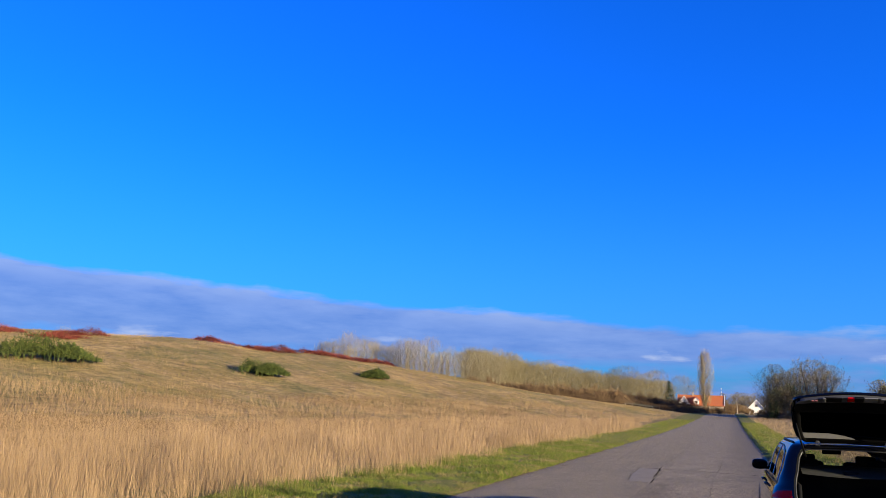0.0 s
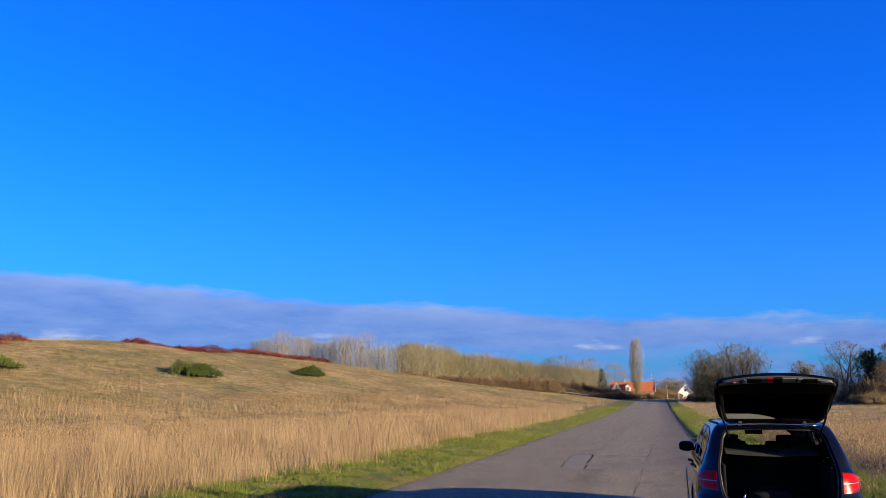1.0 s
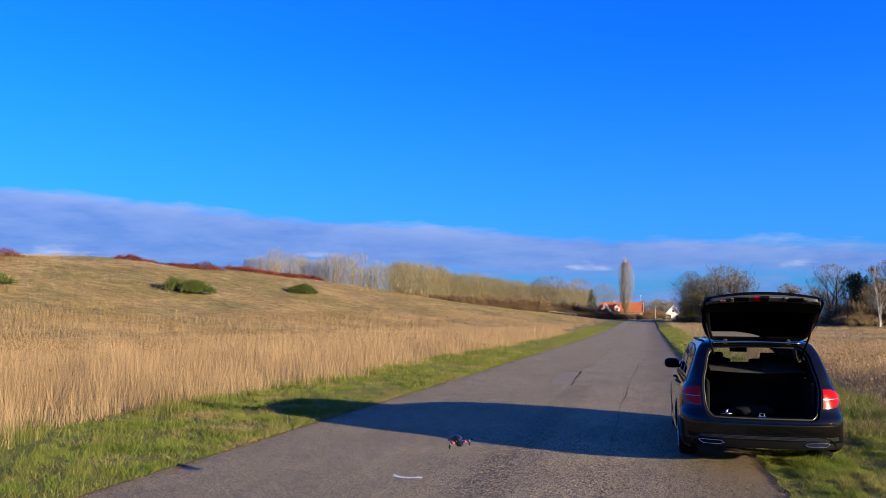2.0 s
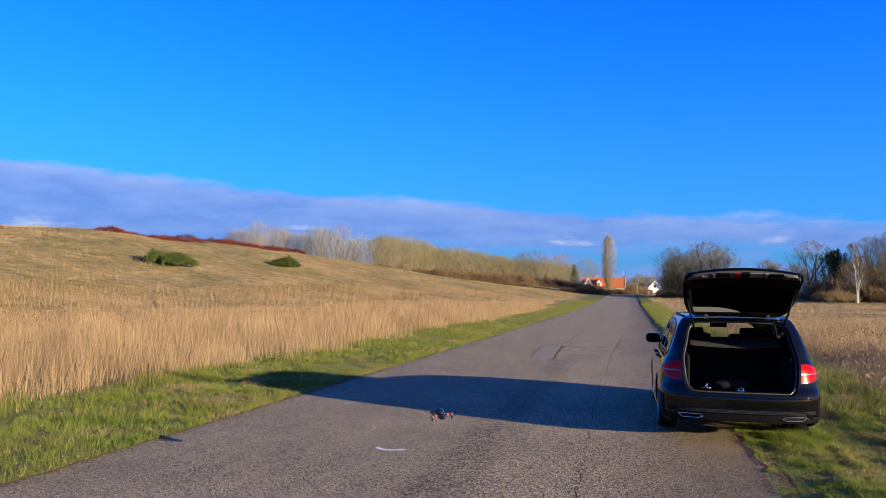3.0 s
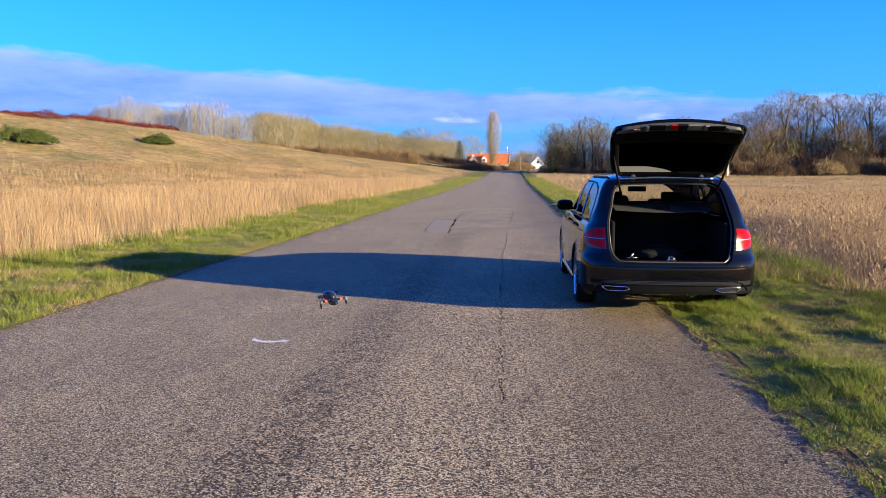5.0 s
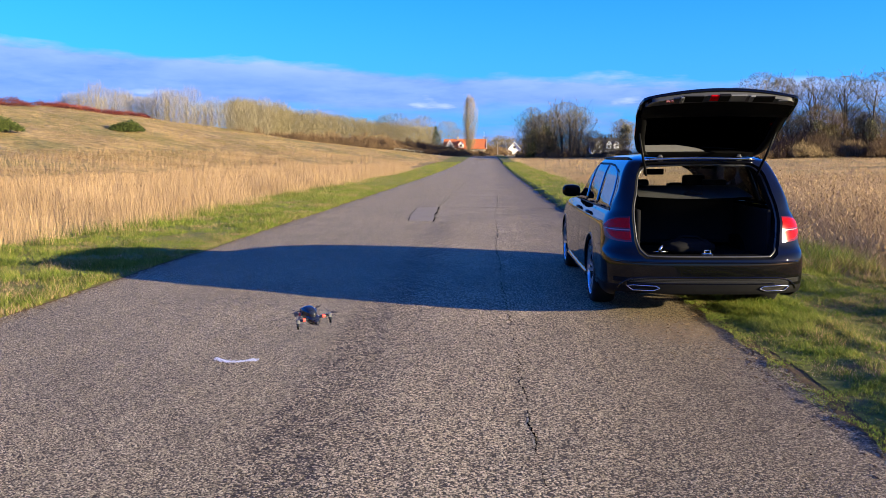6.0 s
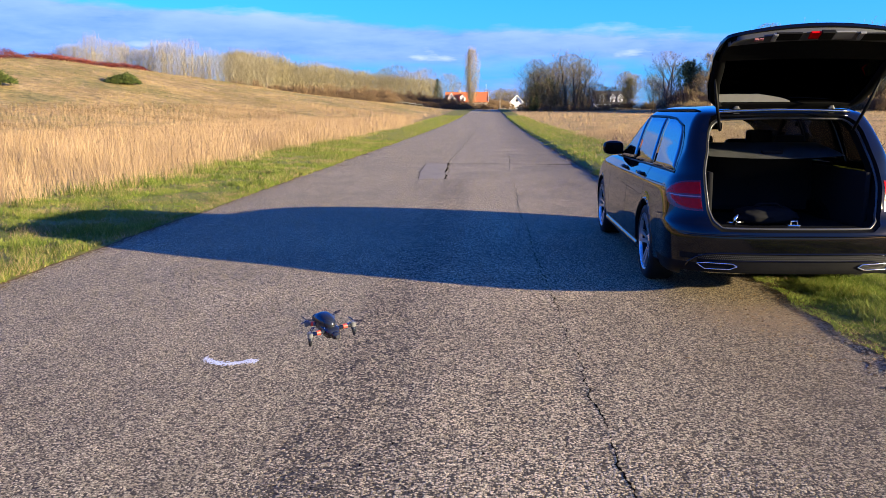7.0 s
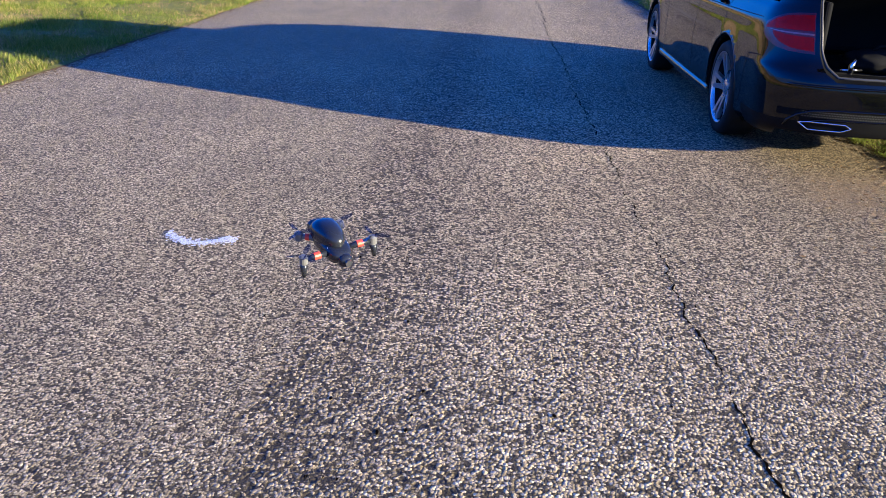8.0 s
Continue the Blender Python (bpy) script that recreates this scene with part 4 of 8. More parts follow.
def lawns():
    # short green grass of both verges, in tufts
    for x0, x1, y0, y1, n, hi, w in ((FIELD_L - 0.5, ROAD_L + 0.08, -14, -6, 6000, 0.10, 0.016), (FIELD_L - 0.5, ROAD_L + 0.08, -6, 9, 230000, 0.056, 0.0075), (FIELD_L - 0.5, ROAD_L + 0.1, 9, 34, 140000, 0.075, 0.013), (FIELD_L - 0.8, ROAD_L + 0.1, 34, 130, 60000, 0.085, 0.022),
                                     (ROAD_R - 0.02, FIELD_R + 0.5, -14, -6.5, 6000, 0.10, 0.016), (ROAD_R - 0.15, FIELD_R + 0.5, -6.5, 3, 290000, 0.037, 0.0062), (ROAD_R - 0.05, FIELD_R + 0.5, 3, 14, 80000, 0.085, 0.011), (ROAD_R - 0.1, FIELD_R + 0.4, 14, 120, 60000, 0.085, 0.020)):
        x, y = scatter(n, x0, x1, y0, y1)
        left = x1 < 0
        edge = (x1 - x) if left else (x - x0)
        jag = -0.05 + 0.10 * wave(x * 0, y, 5.0, 40 + int(left)) + 0.08 * wave(x * 0, y, 1.4, 44 + int(left))
        worn = wave(x, y, 1.6, 51 + int(left))
        tuft = wave(x, y, 8.0, 53 + int(left)) * 0.6 + 0.4 * wave(x, y, 17.0, 55 + int(left))
        ruts = 0.0 if left else (0.75 * np.exp(-((x - 1.35) / 0.26) ** 2) + 0.7 * np.exp(-((x - 1.85) / 0.13) ** 2)) * (y < 3.0)
        k = (edge > jag) & (rng.random(len(x)) < (0.30 + 0.45 * worn + (0.7 if left else 1.2) * (tuft - (0.25 if left else 0.32))) * (1 - ruts))
        x, y, worn, tuft = x[k], y[k], worn[k], tuft[k]
        m = len(x)
        z_up = 0.010 + (0 * x if left else verge_rise(x, y))
        lush = 1.05 * (1.0 if left else 0.28 + 0.75 * smooth01(0.15, 0.65, x) + 0.7 * smooth01(2.0, 2.6, x)) * (0.5 + 1.0 * tuft if left else 0.22 + 1.6 * tuft)
        H = lush * hi * rng.uniform(0.35, 1.3, m) * (0.6 + 0.8 * worn)
        W = w * rng.uniform(0.6, 1.3, m)
        rich = (wave(x, y, 2.1, 57) + 0.35 * (tuft - 0.5) + (0.0 if left else 0.40 * (1 - smooth01(0.5, 1.1, x))) + rng.normal(0, 0.12, m)) > 0.56
        straw = ~rich & (rng.random(m) < (0.03 if left else 0.10) + 0.28 * smooth01(0.5, 0.8, wave(x, y, 2.7, 59)))
        for sel, mat, lab, h in ((rich, M_LUSH, "tufted green grass of the road verge", 1.0), (~rich & ~straw, M_GREEN, "short green and yellowed grass of the road verge", 0.9), (straw, M_STRAW, "withered straw blades in the short grass", 1.15)):
            spikes("verge_grass", grounded(x[sel], y[sel], z_up[sel]), h * H[sel], W[sel] * (0.8 if mat is M_STRAW else 1.0), 1.1 if left else 1.5, mat, lab, "grass")
    # dead leaves and flattened straw on the trodden side
    x, y = scatter(26000, 0.2, 2.9, -6.5, 7)
    k = wave(x, y, 1.2, 61) + 0.5 * np.exp(-((x - 1.35) / 0.35) ** 2) > 0.60
    x, y = x[k], y[k]
    m = len(x)
    blades("dead_leaves", grounded(x, y, 0.015 + verge_rise(x, y)), rng.uniform(0.010, 0.035, m), rng.uniform(0.003, 0.008, m), 1.8, M_LITTER, "dead leaves and flattened straw on the verge", "litter", 0.3, 1.0, 0.5)
    x, y = scatter(900, -1.3, 0.25, -1.3, 0.5)
    k = rng.random(len(x)) < np.exp(-((x + 0.1) / 0.55) ** 2)
    x, y = x[k], y[k]
    m = len(x)
    blades("dead_leaves", grounded(x, y, 0.003), rng.uniform(0.006, 0.016, m), rng.uniform(0.008, 0.02, m), 2.2, M_LITTER, "brown leaf bits lying on the asphalt behind the car", "litter", 0.3, 1.0, 0.5)


def clods():
    """Dark lumps of turned soil along the tyre marks."""
    r = random.Random(88)
    V, F = [], []
    for _ in range(500):
        y = r.uniform(-6, 3)
        x = r.choice((1.88, 1.88, 1.60, 0.98)) + r.gauss(0, 0.11)
        s = r.uniform(0.006, 0.026)
        z = float(height(x, y)) + float(verge_rise(x, y)) + s * 0.25
        b = len(V)
        for dx, dy, dz in ((1, 0, 0), (0, 1, 0), (-1, 0, 0), (0, -1, 0), (0, 0, 0.8), (0, 0, -0.6)):
            q = r.uniform(0.7, 1.3) * s
            V.append((x + dx * q, y + dy * q, z + dz * q))
        for a, c in ((0, 1), (1, 2), (2, 3), (3, 0)):
            F.append((b + a, b + c, b + 4))
            F.append((b + c, b + a, b + 5))
    tagged(new("soil_clods", mesh_of("soil_clods", V, F, M_SOIL)), "dark clods of soil thrown up by tyres", "soil", kind="stuff")


clods()


def behind():
    """Sparse cover of the fields beside and behind the walk's start."""
    for x0, x1, mat, nm in ((-22, -9.6, M_STRAW, "tall_dry_grass"), (3.2, 15, M_WEED, "withered_weeds")):
        x, y = scatter(16000 if x1 < 0 else 9000, x0, x1, -16, 2)
        k = ~in_view(x, y)
        x, y = x[k], y[k]
        m = len(x)
        blades(nm, grounded(x, y), rng.uniform(0.35, 0.85, m) * (1.0 if x1 < 0 else 0.35), rng.uniform(0.01, 0.02, m), 0.45, mat, "withered grass and weeds beside the lane", "grass")


field_left()
behind()
field_right()
lawns()
# ---- the estate car ----
def paint():
    n = Nodes("black_car_paint", 0.25, 0.0, 0.0)
    n.color(n.mix(n.noise(420, 2), (0.0012, 0.0012, 0.0016), (0.003, 0.003, 0.004)))
    n.p.inputs["Coat Weight"].default_value = 1.0
    n.put(n.p.inputs["Coat Roughness"], n.ramp(n.noise(3.0, 5, 0.65), (0.35, 0.008), (0.7, 0.03)))
    n.p.inputs["Coat IOR"].default_value = 1.43
    return n.m


def tinted_glass(name, tint, rough=0.02):
    n = Nodes(name, rough, 0, 0.04)
    n.color(tint)
    return n.m


def see_through(name, tint, gloss):
    """Thin glass: lets tinted light through and mirrors a part of it."""
    m = bpy.data.materials.new(name)
    m.use_nodes = True
    t = m.node_tree
    t.nodes.clear()
    tr, gl, mx, lw, ml, out = (t.nodes.new("ShaderNode" + k) for k in ("BsdfTransparent", "BsdfGlossy", "MixShader", "LayerWeight", "Math", "OutputMaterial"))
    tr.inputs[0].default_value = (*tint, 1)
    gl.inputs[1].default_value = 0.01
    lw.inputs[0].default_value = 0.35
    ml.operation = "MULTIPLY_ADD"
    ml.inputs[1].default_value, ml.inputs[2].default_value = gloss[1], gloss[0]
    t.links.new(lw.outputs["Facing"], ml.inputs[0])
    t.links.new(ml.outputs[0], mx.inputs[0])
    t.links.new(tr.outputs[0], mx.inputs[1])
    t.links.new(gl.outputs[0], mx.inputs[2])
    t.links.new(mx.outputs[0], out.inputs[0])
    return m


def lamp_red():
    n = Nodes("red_lamp_plastic", 0.2, 0, 0.06)
    n.color(n.mix(n.noise(35, 3), (0.24, 0.0008, 0.0015), (0.55, 0.0025, 0.003)))
    n.p.inputs["Coat Weight"].default_value = 0.14
    n.p.inputs["Coat Roughness"].default_value = 0.02
    return n.m


M_PAINT, M_TINT, M_RED = paint(), tinted_glass("gate_glass", (0.0015, 0.002, 0.003)), lamp_red()
M_CLEAR, M_SIDE = see_through("clear_glass", (0.80, 0.86, 0.82), (0.04, 0.08)), see_through("privacy_glass", (0.02, 0.022, 0.026), (0.07, 0.62))
M_DARK_PANE = see_through("dark_privacy_glass", (0.006, 0.007, 0.009), (0.004, 0.02))
M_RED_DARK = plain("dark_red_lamp_plastic", (0.10, 0.002, 0.004), 0.12, 0, 40, 0.3)
M_LAMP_CLEAR = plain("clear_lamp_plastic", (0.30, 0.115, 0.12), 0.25, 0.0, 60, 0.2)
M_PLASTIC = plain("black_plastic", (0.004, 0.004, 0.0044), 0.5, 0, 300, 0.3, 0.0006, 0.08)
M_LIP = plain("dark_grey_trim", (0.036, 0.036, 0.037), 0.5, 0, 350, 0.25, 0.0008)
# pale grey that carries the sunlight falling on the tailgate lining
M_SUN_PATCH = plain("sun_patch_grey", (0.34, 0.335, 0.31), 0.6, 0, 350, 0.2, 0.0008)
M_TRIM = plain("grey_moulded_trim", (0.11, 0.11, 0.112), 0.55, 0, 350, 0.25, 0.0008)
M_CARPET = plain("black_carpet", (0.010, 0.010, 0.011), 0.95, 0, 500, 0.4, 0.002, 0.1)
M_CLOTH = plain("grey_load_cover_cloth", (0.10, 0.101, 0.098), 0.8, 0, 400, 0.2, 0.001, 0.2)
M_RUBBER = plain("rubber", (0.008, 0.008, 0.008), 0.7, 0, 120, 0.4, 0.001, 0.2)
M_SEAL = plain("opening_seal", (0.045, 0.045, 0.048), 0.3, 0, 100, 0.3)
M_CHROME = plain("chrome", (0.72, 0.73, 0.75), 0.12, 1.0, 80, 0.08)
M_ROOF_SHEEN = plain("roof_sheen_metal", (0.42, 0.43, 0.46), 0.15, 1.0, 80, 0.1)
M_RIM = plain("silver_rim_paint", (0.48, 0.475, 0.47), 0.28, 0.8, 70, 0.15)
M_MESHDARK = plain("dark_grille", (0.03, 0.03, 0.032), 0.4, 0.2, 200, 0.3)
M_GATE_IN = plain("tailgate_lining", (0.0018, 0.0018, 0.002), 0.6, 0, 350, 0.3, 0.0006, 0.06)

# heights, half widths, rear and front ends of the shell, from the sills to the roof's middle
SHELL = np.array([
    (0.17, 0.8, 0.3, 4.64), (0.215, 0.87, 0.11, 4.76), (0.268, 0.905, 0.015, 4.82), (0.34, 0.921, 0.004, 4.88), (0.45, 0.927, 0.0, 4.91), (0.54, 0.928, 0.002, 4.91),
    (0.61, 0.926, 0.024, 4.89), (0.65, 0.924, 0.066, 4.87), (0.7, 0.921, 0.09, 4.84), (0.8, 0.91, 0.11, 4.74), (0.88, 0.892, 0.125, 4.58), (0.94, 0.866, 0.145, 4.24), (0.985, 0.838, 0.17, 3.7),
    (1.06, 0.818, 0.225, 3.42), (1.16, 0.790, 0.305, 3.2), (1.295, 0.745, 0.4, 2.95), (1.385, 0.702, 0.46, 2.76), (1.442, 0.655, 0.5, 2.66),
    (1.474, 0.59, 0.66, 2.52), (1.496, 0.48, 0.92, 2.4), (1.51, 0.27, 1.25, 2.25), (1.516, 0.06, 1.6, 2)])
HOLE = np.array([(0.0, 0.50), (0.52, 0.51), (0.575, 0.565), (0.62, 0.622), (0.72, 0.652), (0.90, 0.668), (1.08, 0.662), (1.20, 0.645), (1.31, 0.618), (1.38, 0.575), (1.415, 0.50), (1.448, 0.43), (1.478, 0.32), (1.516, 0.03)])
HUB_Z, HUB_R, HUB_F, ARCH = 0.33, 1.16, 3.93, 0.372


def hermite(keys, q, col):
    """Smooth curve through keys[:, col], by index."""
    k = np.clip(np.floor(q).astype(int), 0, len(keys) - 2)
    t = q - k
    v = keys[:, col]
    d = np.gradient(v)
    p0, p1, m0, m1 = v[k], v[k + 1], d[k], d[k + 1]
    step = p1 - p0
    m0 = np.where(np.sign(m0) == np.sign(step), np.clip(m0, -3 * abs(step), 3 * abs(step)), 0)
    m1 = np.where(np.sign(m1) == np.sign(step), np.clip(m1, -3 * abs(step), 3 * abs(step)), 0)
    return (2 * t**3 - 3 * t**2 + 1) * p0 + (t**3 - 2 * t**2 + t) * m0 + (-2 * t**3 + 3 * t**2) * p1 + (t**3 - t**2) * m1


_q = np.linspace(0, len(SHELL) - 1, 2000)
_tab = [hermite(SHELL, _q, c) for c in range(4)]


def shell_at(z):
    return tuple(float(np.interp(z, _tab[0], _tab[c])) for c in (1, 2, 3))


def corner(z):
    return 0.43 - 0.27 * float(smooth01(0.90, 1.20, z)), 0.75


def outline(c, z):
    """A point of the shell, right half (x >= 0). c: 0-1 rear face as far as the load opening, 1-2 rear corner, 2-3 side, 3-4 front."""
    W, yr, yf = shell_at(z)
    a, fa = corner(z)
    a, fa = min(a, (yf - yr) * 0.3), min(fa, (yf - yr) * 0.3)
    e = 2 / 2.7
    hw = min(float(np.interp(z, HOLE[:, 0], HOLE[:, 1])), W * 0.86)
    th0 = math.asin(min(1, (hw / W)) ** (1 / e))
    if c <= 2:
        if c <= 1:
            th = math.asin(min(1, c * hw / W) ** (1 / e))
        else:
            th = th0 + (math.pi / 2 - th0) * (c - 1)
        x, y = W * math.sin(th) ** e, yr + a * (1 - max(0.0, math.cos(th)) ** e)
    elif c <= 3:
        x, y = W, yr + a + (yf - fa - yr - a) * (c - 2)
    else:
        th = math.pi / 2 * (4 - c)
        x, y = W * math.sin(th) ** e, yf - fa * (1 - max(0.0, math.cos(th)) ** e)
    x *= 1 - (0.022 + 0.055 * float(smooth01(0.97, 1.2, z)) * (y < 2.3)) * ((y - 2.3) / 2.3) ** 2
    crease = 0.010 * math.exp(-((z - 0.86) / 0.035) ** 2) - 0.004 * math.exp(-((z - 0.40) / 0.07) ** 2)
    if 1.6 < c < 3.2:
        x += crease * float(smooth01(0.4, 0.9, y) * (1 - smooth01(3.7, 4.2, y)))
        for hy in (HUB_R, HUB_F):       # flared arches
            r = math.hypot(y - hy, z - HUB_Z)
            x += 0.006 * math.exp(-((r - ARCH) / 0.05) ** 2)
    return Vector((x, y, z))


def side_point(y, z):
    """The point of the right flank at that length and height."""
    lo, hi = 1.0, 4.0
    for _ in range(40):
        m = (lo + hi) / 2
        if outline(m, z).y < y:
            lo = m
        else:
            hi = m
    return outline((lo + hi) / 2, z)


def rear_y(x, z):
    """How far back the tail reaches at that width and height."""
    lo, hi = 0.0, 2.0
    for _ in range(30):
        m = (lo + hi) / 2
        if outline(m, z).x < abs(x):
            lo = m
        else:
            hi = m
    return outline(lo, z).y


def normal_at(f, *uv):
    e = 0.004
    p = f(*uv)
    a, b = f(uv[0] + e, uv[1]) - p, f(uv[0], uv[1] + e) - p
    n = a.cross(b).normalized()
    return n if n.dot(Vector((p.x, p.y - 2.2 if p.y < 0.5 else 0, 0.05))) > 0 else -n


def patch(f, u0, u1, lo, hi, nu, nv, off, side):
    """A panel on the shell: f(u, z) for u in u0..u1 and z in lo(t)..hi(t), raised by off, with a turned-in rim. side: 1 right, -1 left."""
    bm = bmesh.new()
    g, nor = [], {}
    for i in range(nu + 1):
        u = u0 + (u1 - u0) * i / nu
        row = []
        for j in range(nv + 1):
            t = j / nv
            z = lo(i / nu) * (1 - t) + hi(i / nu) * t
            nn = normal_at(f, u, z)
            p = f(u, z) + nn * off
            v = bm.verts.new((p.x * side, p.y, p.z))
            nor[v] = Vector((nn.x * side, nn.y, nn.z))
            row.append(v)
        g.append(row)
    for i in range(nu):
        for j in range(nv):
            bm.faces.new((g[i][j], g[i + 1][j], g[i + 1][j + 1], g[i][j + 1]))
    ring = [g[i][0] for i in range(nu + 1)] + g[nu][1:] + [g[i][nv] for i in range(nu - 1, -1, -1)] + g[0][nv - 1:0:-1]
    low = [bm.verts.new(v.co - nor[v] * (off + 0.004)) for v in ring]
    rim = [bm.verts.new(v.co) for v in ring]
    for k in range(len(ring)):
        q = (k + 1) % len(ring)
        bm.faces.new((rim[k], rim[q], low[q], low[k]))
    return bm


def glass_quad(b0, b1, t0, t1, zb, zt, side, off=0.005, n=10, round_top=0.0):
    """A side window between the lines b0-t0 (rear) and b1-t1 (front)."""
    bm = bmesh.new()
    g = []
    for i in range(n + 1):
        row = []
        for j in range(n + 1):
            u, t = i / n, j / n
            top = zt - round_top * (max(0, 1 - u * 1.7)) ** 2.2
            z = zb(u) * (1 - t) + top * t
            y = (b0 + (b1 - b0) * u) * (1 - t) + (t0 + (t1 - t0) * u) * t
            p = side_point(y, z)
            row.append(bm.verts.new(((p.x + off) * side, p.y, p.z)))
        g.append(row)
    for i in range(n):
        for j in range(n):
            bm.faces.new((g[i][j], g[i + 1][j], g[i + 1][j + 1], g[i][j + 1]))
    rim = [e for e in bm.edges if len(e.link_faces) == 1]
    r = bmesh.ops.extrude_edge_only(bm, edges=rim)
    for v in (q for q in r["geom"] if isinstance(q, bmesh.types.BMVert)):
        v.co.x -= side * 0.012
    return bm


def flank_line(pts, width, side, off=0.0025):
    """A thin gap or moulding along points (y, z) of the flank."""
    bm = bmesh.new()
    fine_pts = []
    for (y0, z0), (y1, z1) in zip(pts, pts[1:]):
        k = max(2, int(math.hypot(y1 - y0, z1 - z0) / 0.05))
        fine_pts += [(y0 + (y1 - y0) * i / k, z0 + (z1 - z0) * i / k) for i in range(k)]
    fine_pts.append(pts[-1])
    prev = None
    for i, (y, z) in enumerate(fine_pts):
        a, b = fine_pts[max(0, i - 1)], fine_pts[min(len(fine_pts) - 1, i + 1)]
        d = Vector((b[0] - a[0], b[1] - a[1])).normalized()
        pair = []
        for s in (-1, 1):
            yy, zz = y - d.y * s * width / 2, z + d.x * s * width / 2
            p = side_point(yy, zz)
            pair.append(bm.verts.new(((p.x + off) * side, yy, zz)))
        if prev:
            bm.faces.new((prev[0], prev[1], pair[1], pair[0]))
        prev = pair
    return bm


def build_shell(car):
    rows = sorted(set([float(z) for z in np.interp(np.linspace(0, len(SHELL) - 1, 86), range(len(SHELL)), _tab[0][np.searchsorted(_q, range(len(SHELL)), side="left").clip(0, 1999)])] + [0.575, 1.415]))
    rows = [z for i, z in enumerate(rows) if i == 0 or z - rows[i - 1] > 0.0015 or z in (0.575, 1.415)]
    cols = list(np.linspace(0, 1, 9)) + list(np.linspace(1, 2, 17))[1:] + list(np.linspace(2, 3, 97))[1:] + list(np.linspace(3, 4, 19))[1:]
    P = [[outline(c, z) for c in cols] for z in rows]

    def snap(p):
        for hy in (HUB_R, HUB_F):
            d = Vector((p.y - hy, p.z - HUB_Z))
            if abs(p.x) > 0.5 and abs(d.length - ARCH) < 0.019 and d.length > 0:
                d = d.normalized() * ARCH
                return Vector((p.x, hy + d.x, HUB_Z + d.y))
        return p
    keep = {"body": [], "rear_bumper": [], "lower_skirt": [], "diffuser": []}
    for j in range(len(rows) - 1):
        zc = (rows[j] + rows[j + 1]) / 2
        for i in range(len(cols) - 1):
            cc = (cols[i] + cols[i + 1]) / 2
            q = (P[j][i] + P[j][i + 1] + P[j + 1][i] + P[j + 1][i + 1]) / 4
            if cc < 1 and 0.575 < zc < 1.415:
                continue                                    # the load opening
            if zc < 0.262 and q.y < 0.75 and abs(q.x) < 0.80:
                continue                                    # open underside below the bumper's lip
            if cc > 3.25 and 1.02 < zc < 1.415:
                continue                                    # the windscreen
            if cc > 1.5 and any(math.hypot(q.y - hy, q.z - HUB_Z) < ARCH - 0.001 for hy in (HUB_R, HUB_F)):
                continue
            if 2.0 < cc < 3.2 and 1.03 < zc < 1.372 and any(a0 < q.y < a1 for a0, a1 in ((0.96, 1.22), (1.46, 2.04), (2.23, 2.64))):
                continue                                    # behind the side glass
            k = "body"
            if q.y < 0.62 and (zc < 0.33 or (zc < 0.40 and abs(q.x) < 0.72)):
                k = "diffuser"
            elif zc < 0.27:
                k = "lower_skirt"
            elif zc < 0.565 and q.y < 0.66 and cc < 2.2:
                k = "rear_bumper"
            keep[k].append((j, i))
    mats = {"body": (M_PAINT, "glossy black painted body shell"), "rear_bumper": (M_PAINT, "glossy black rear bumper"), "lower_skirt": (M_PAINT, "black side skirt"), "diffuser": (M_PLASTIC, "black plastic diffuser under the bumper")}
    for name, cells in keep.items():
        verts, faces, index = [], [], {}
        for side in (1, -1):
            index.clear()
            for j, i in cells:
                loop = []
                for a, b in ((j, i), (j, i + 1), (j + 1, i + 1), (j + 1, i)):
                    if (a, b) not in index:
                        p = snap(P[a][b])
                        index[(a, b)] = len(verts)
                        verts.append((p.x * side, p.y, p.z))
                    loop.append(index[(a, b)])
                faces.append(tuple(loop if side > 0 else loop[::-1]))
        me = mesh_of(name, verts, faces, mats[name][0], True)
        bm = bmesh.new()
        bm.from_mesh(me)
        bmesh.ops.remove_doubles(bm, verts=[v for v in bm.verts if abs(v.co.x) < 0.002 or v.co.z > 1.478], dist=0.003)
        bmesh.ops.recalc_face_normals(bm, faces=bm.faces)
        part(name, bm, mats[name][0], car, mats[name][1], True)


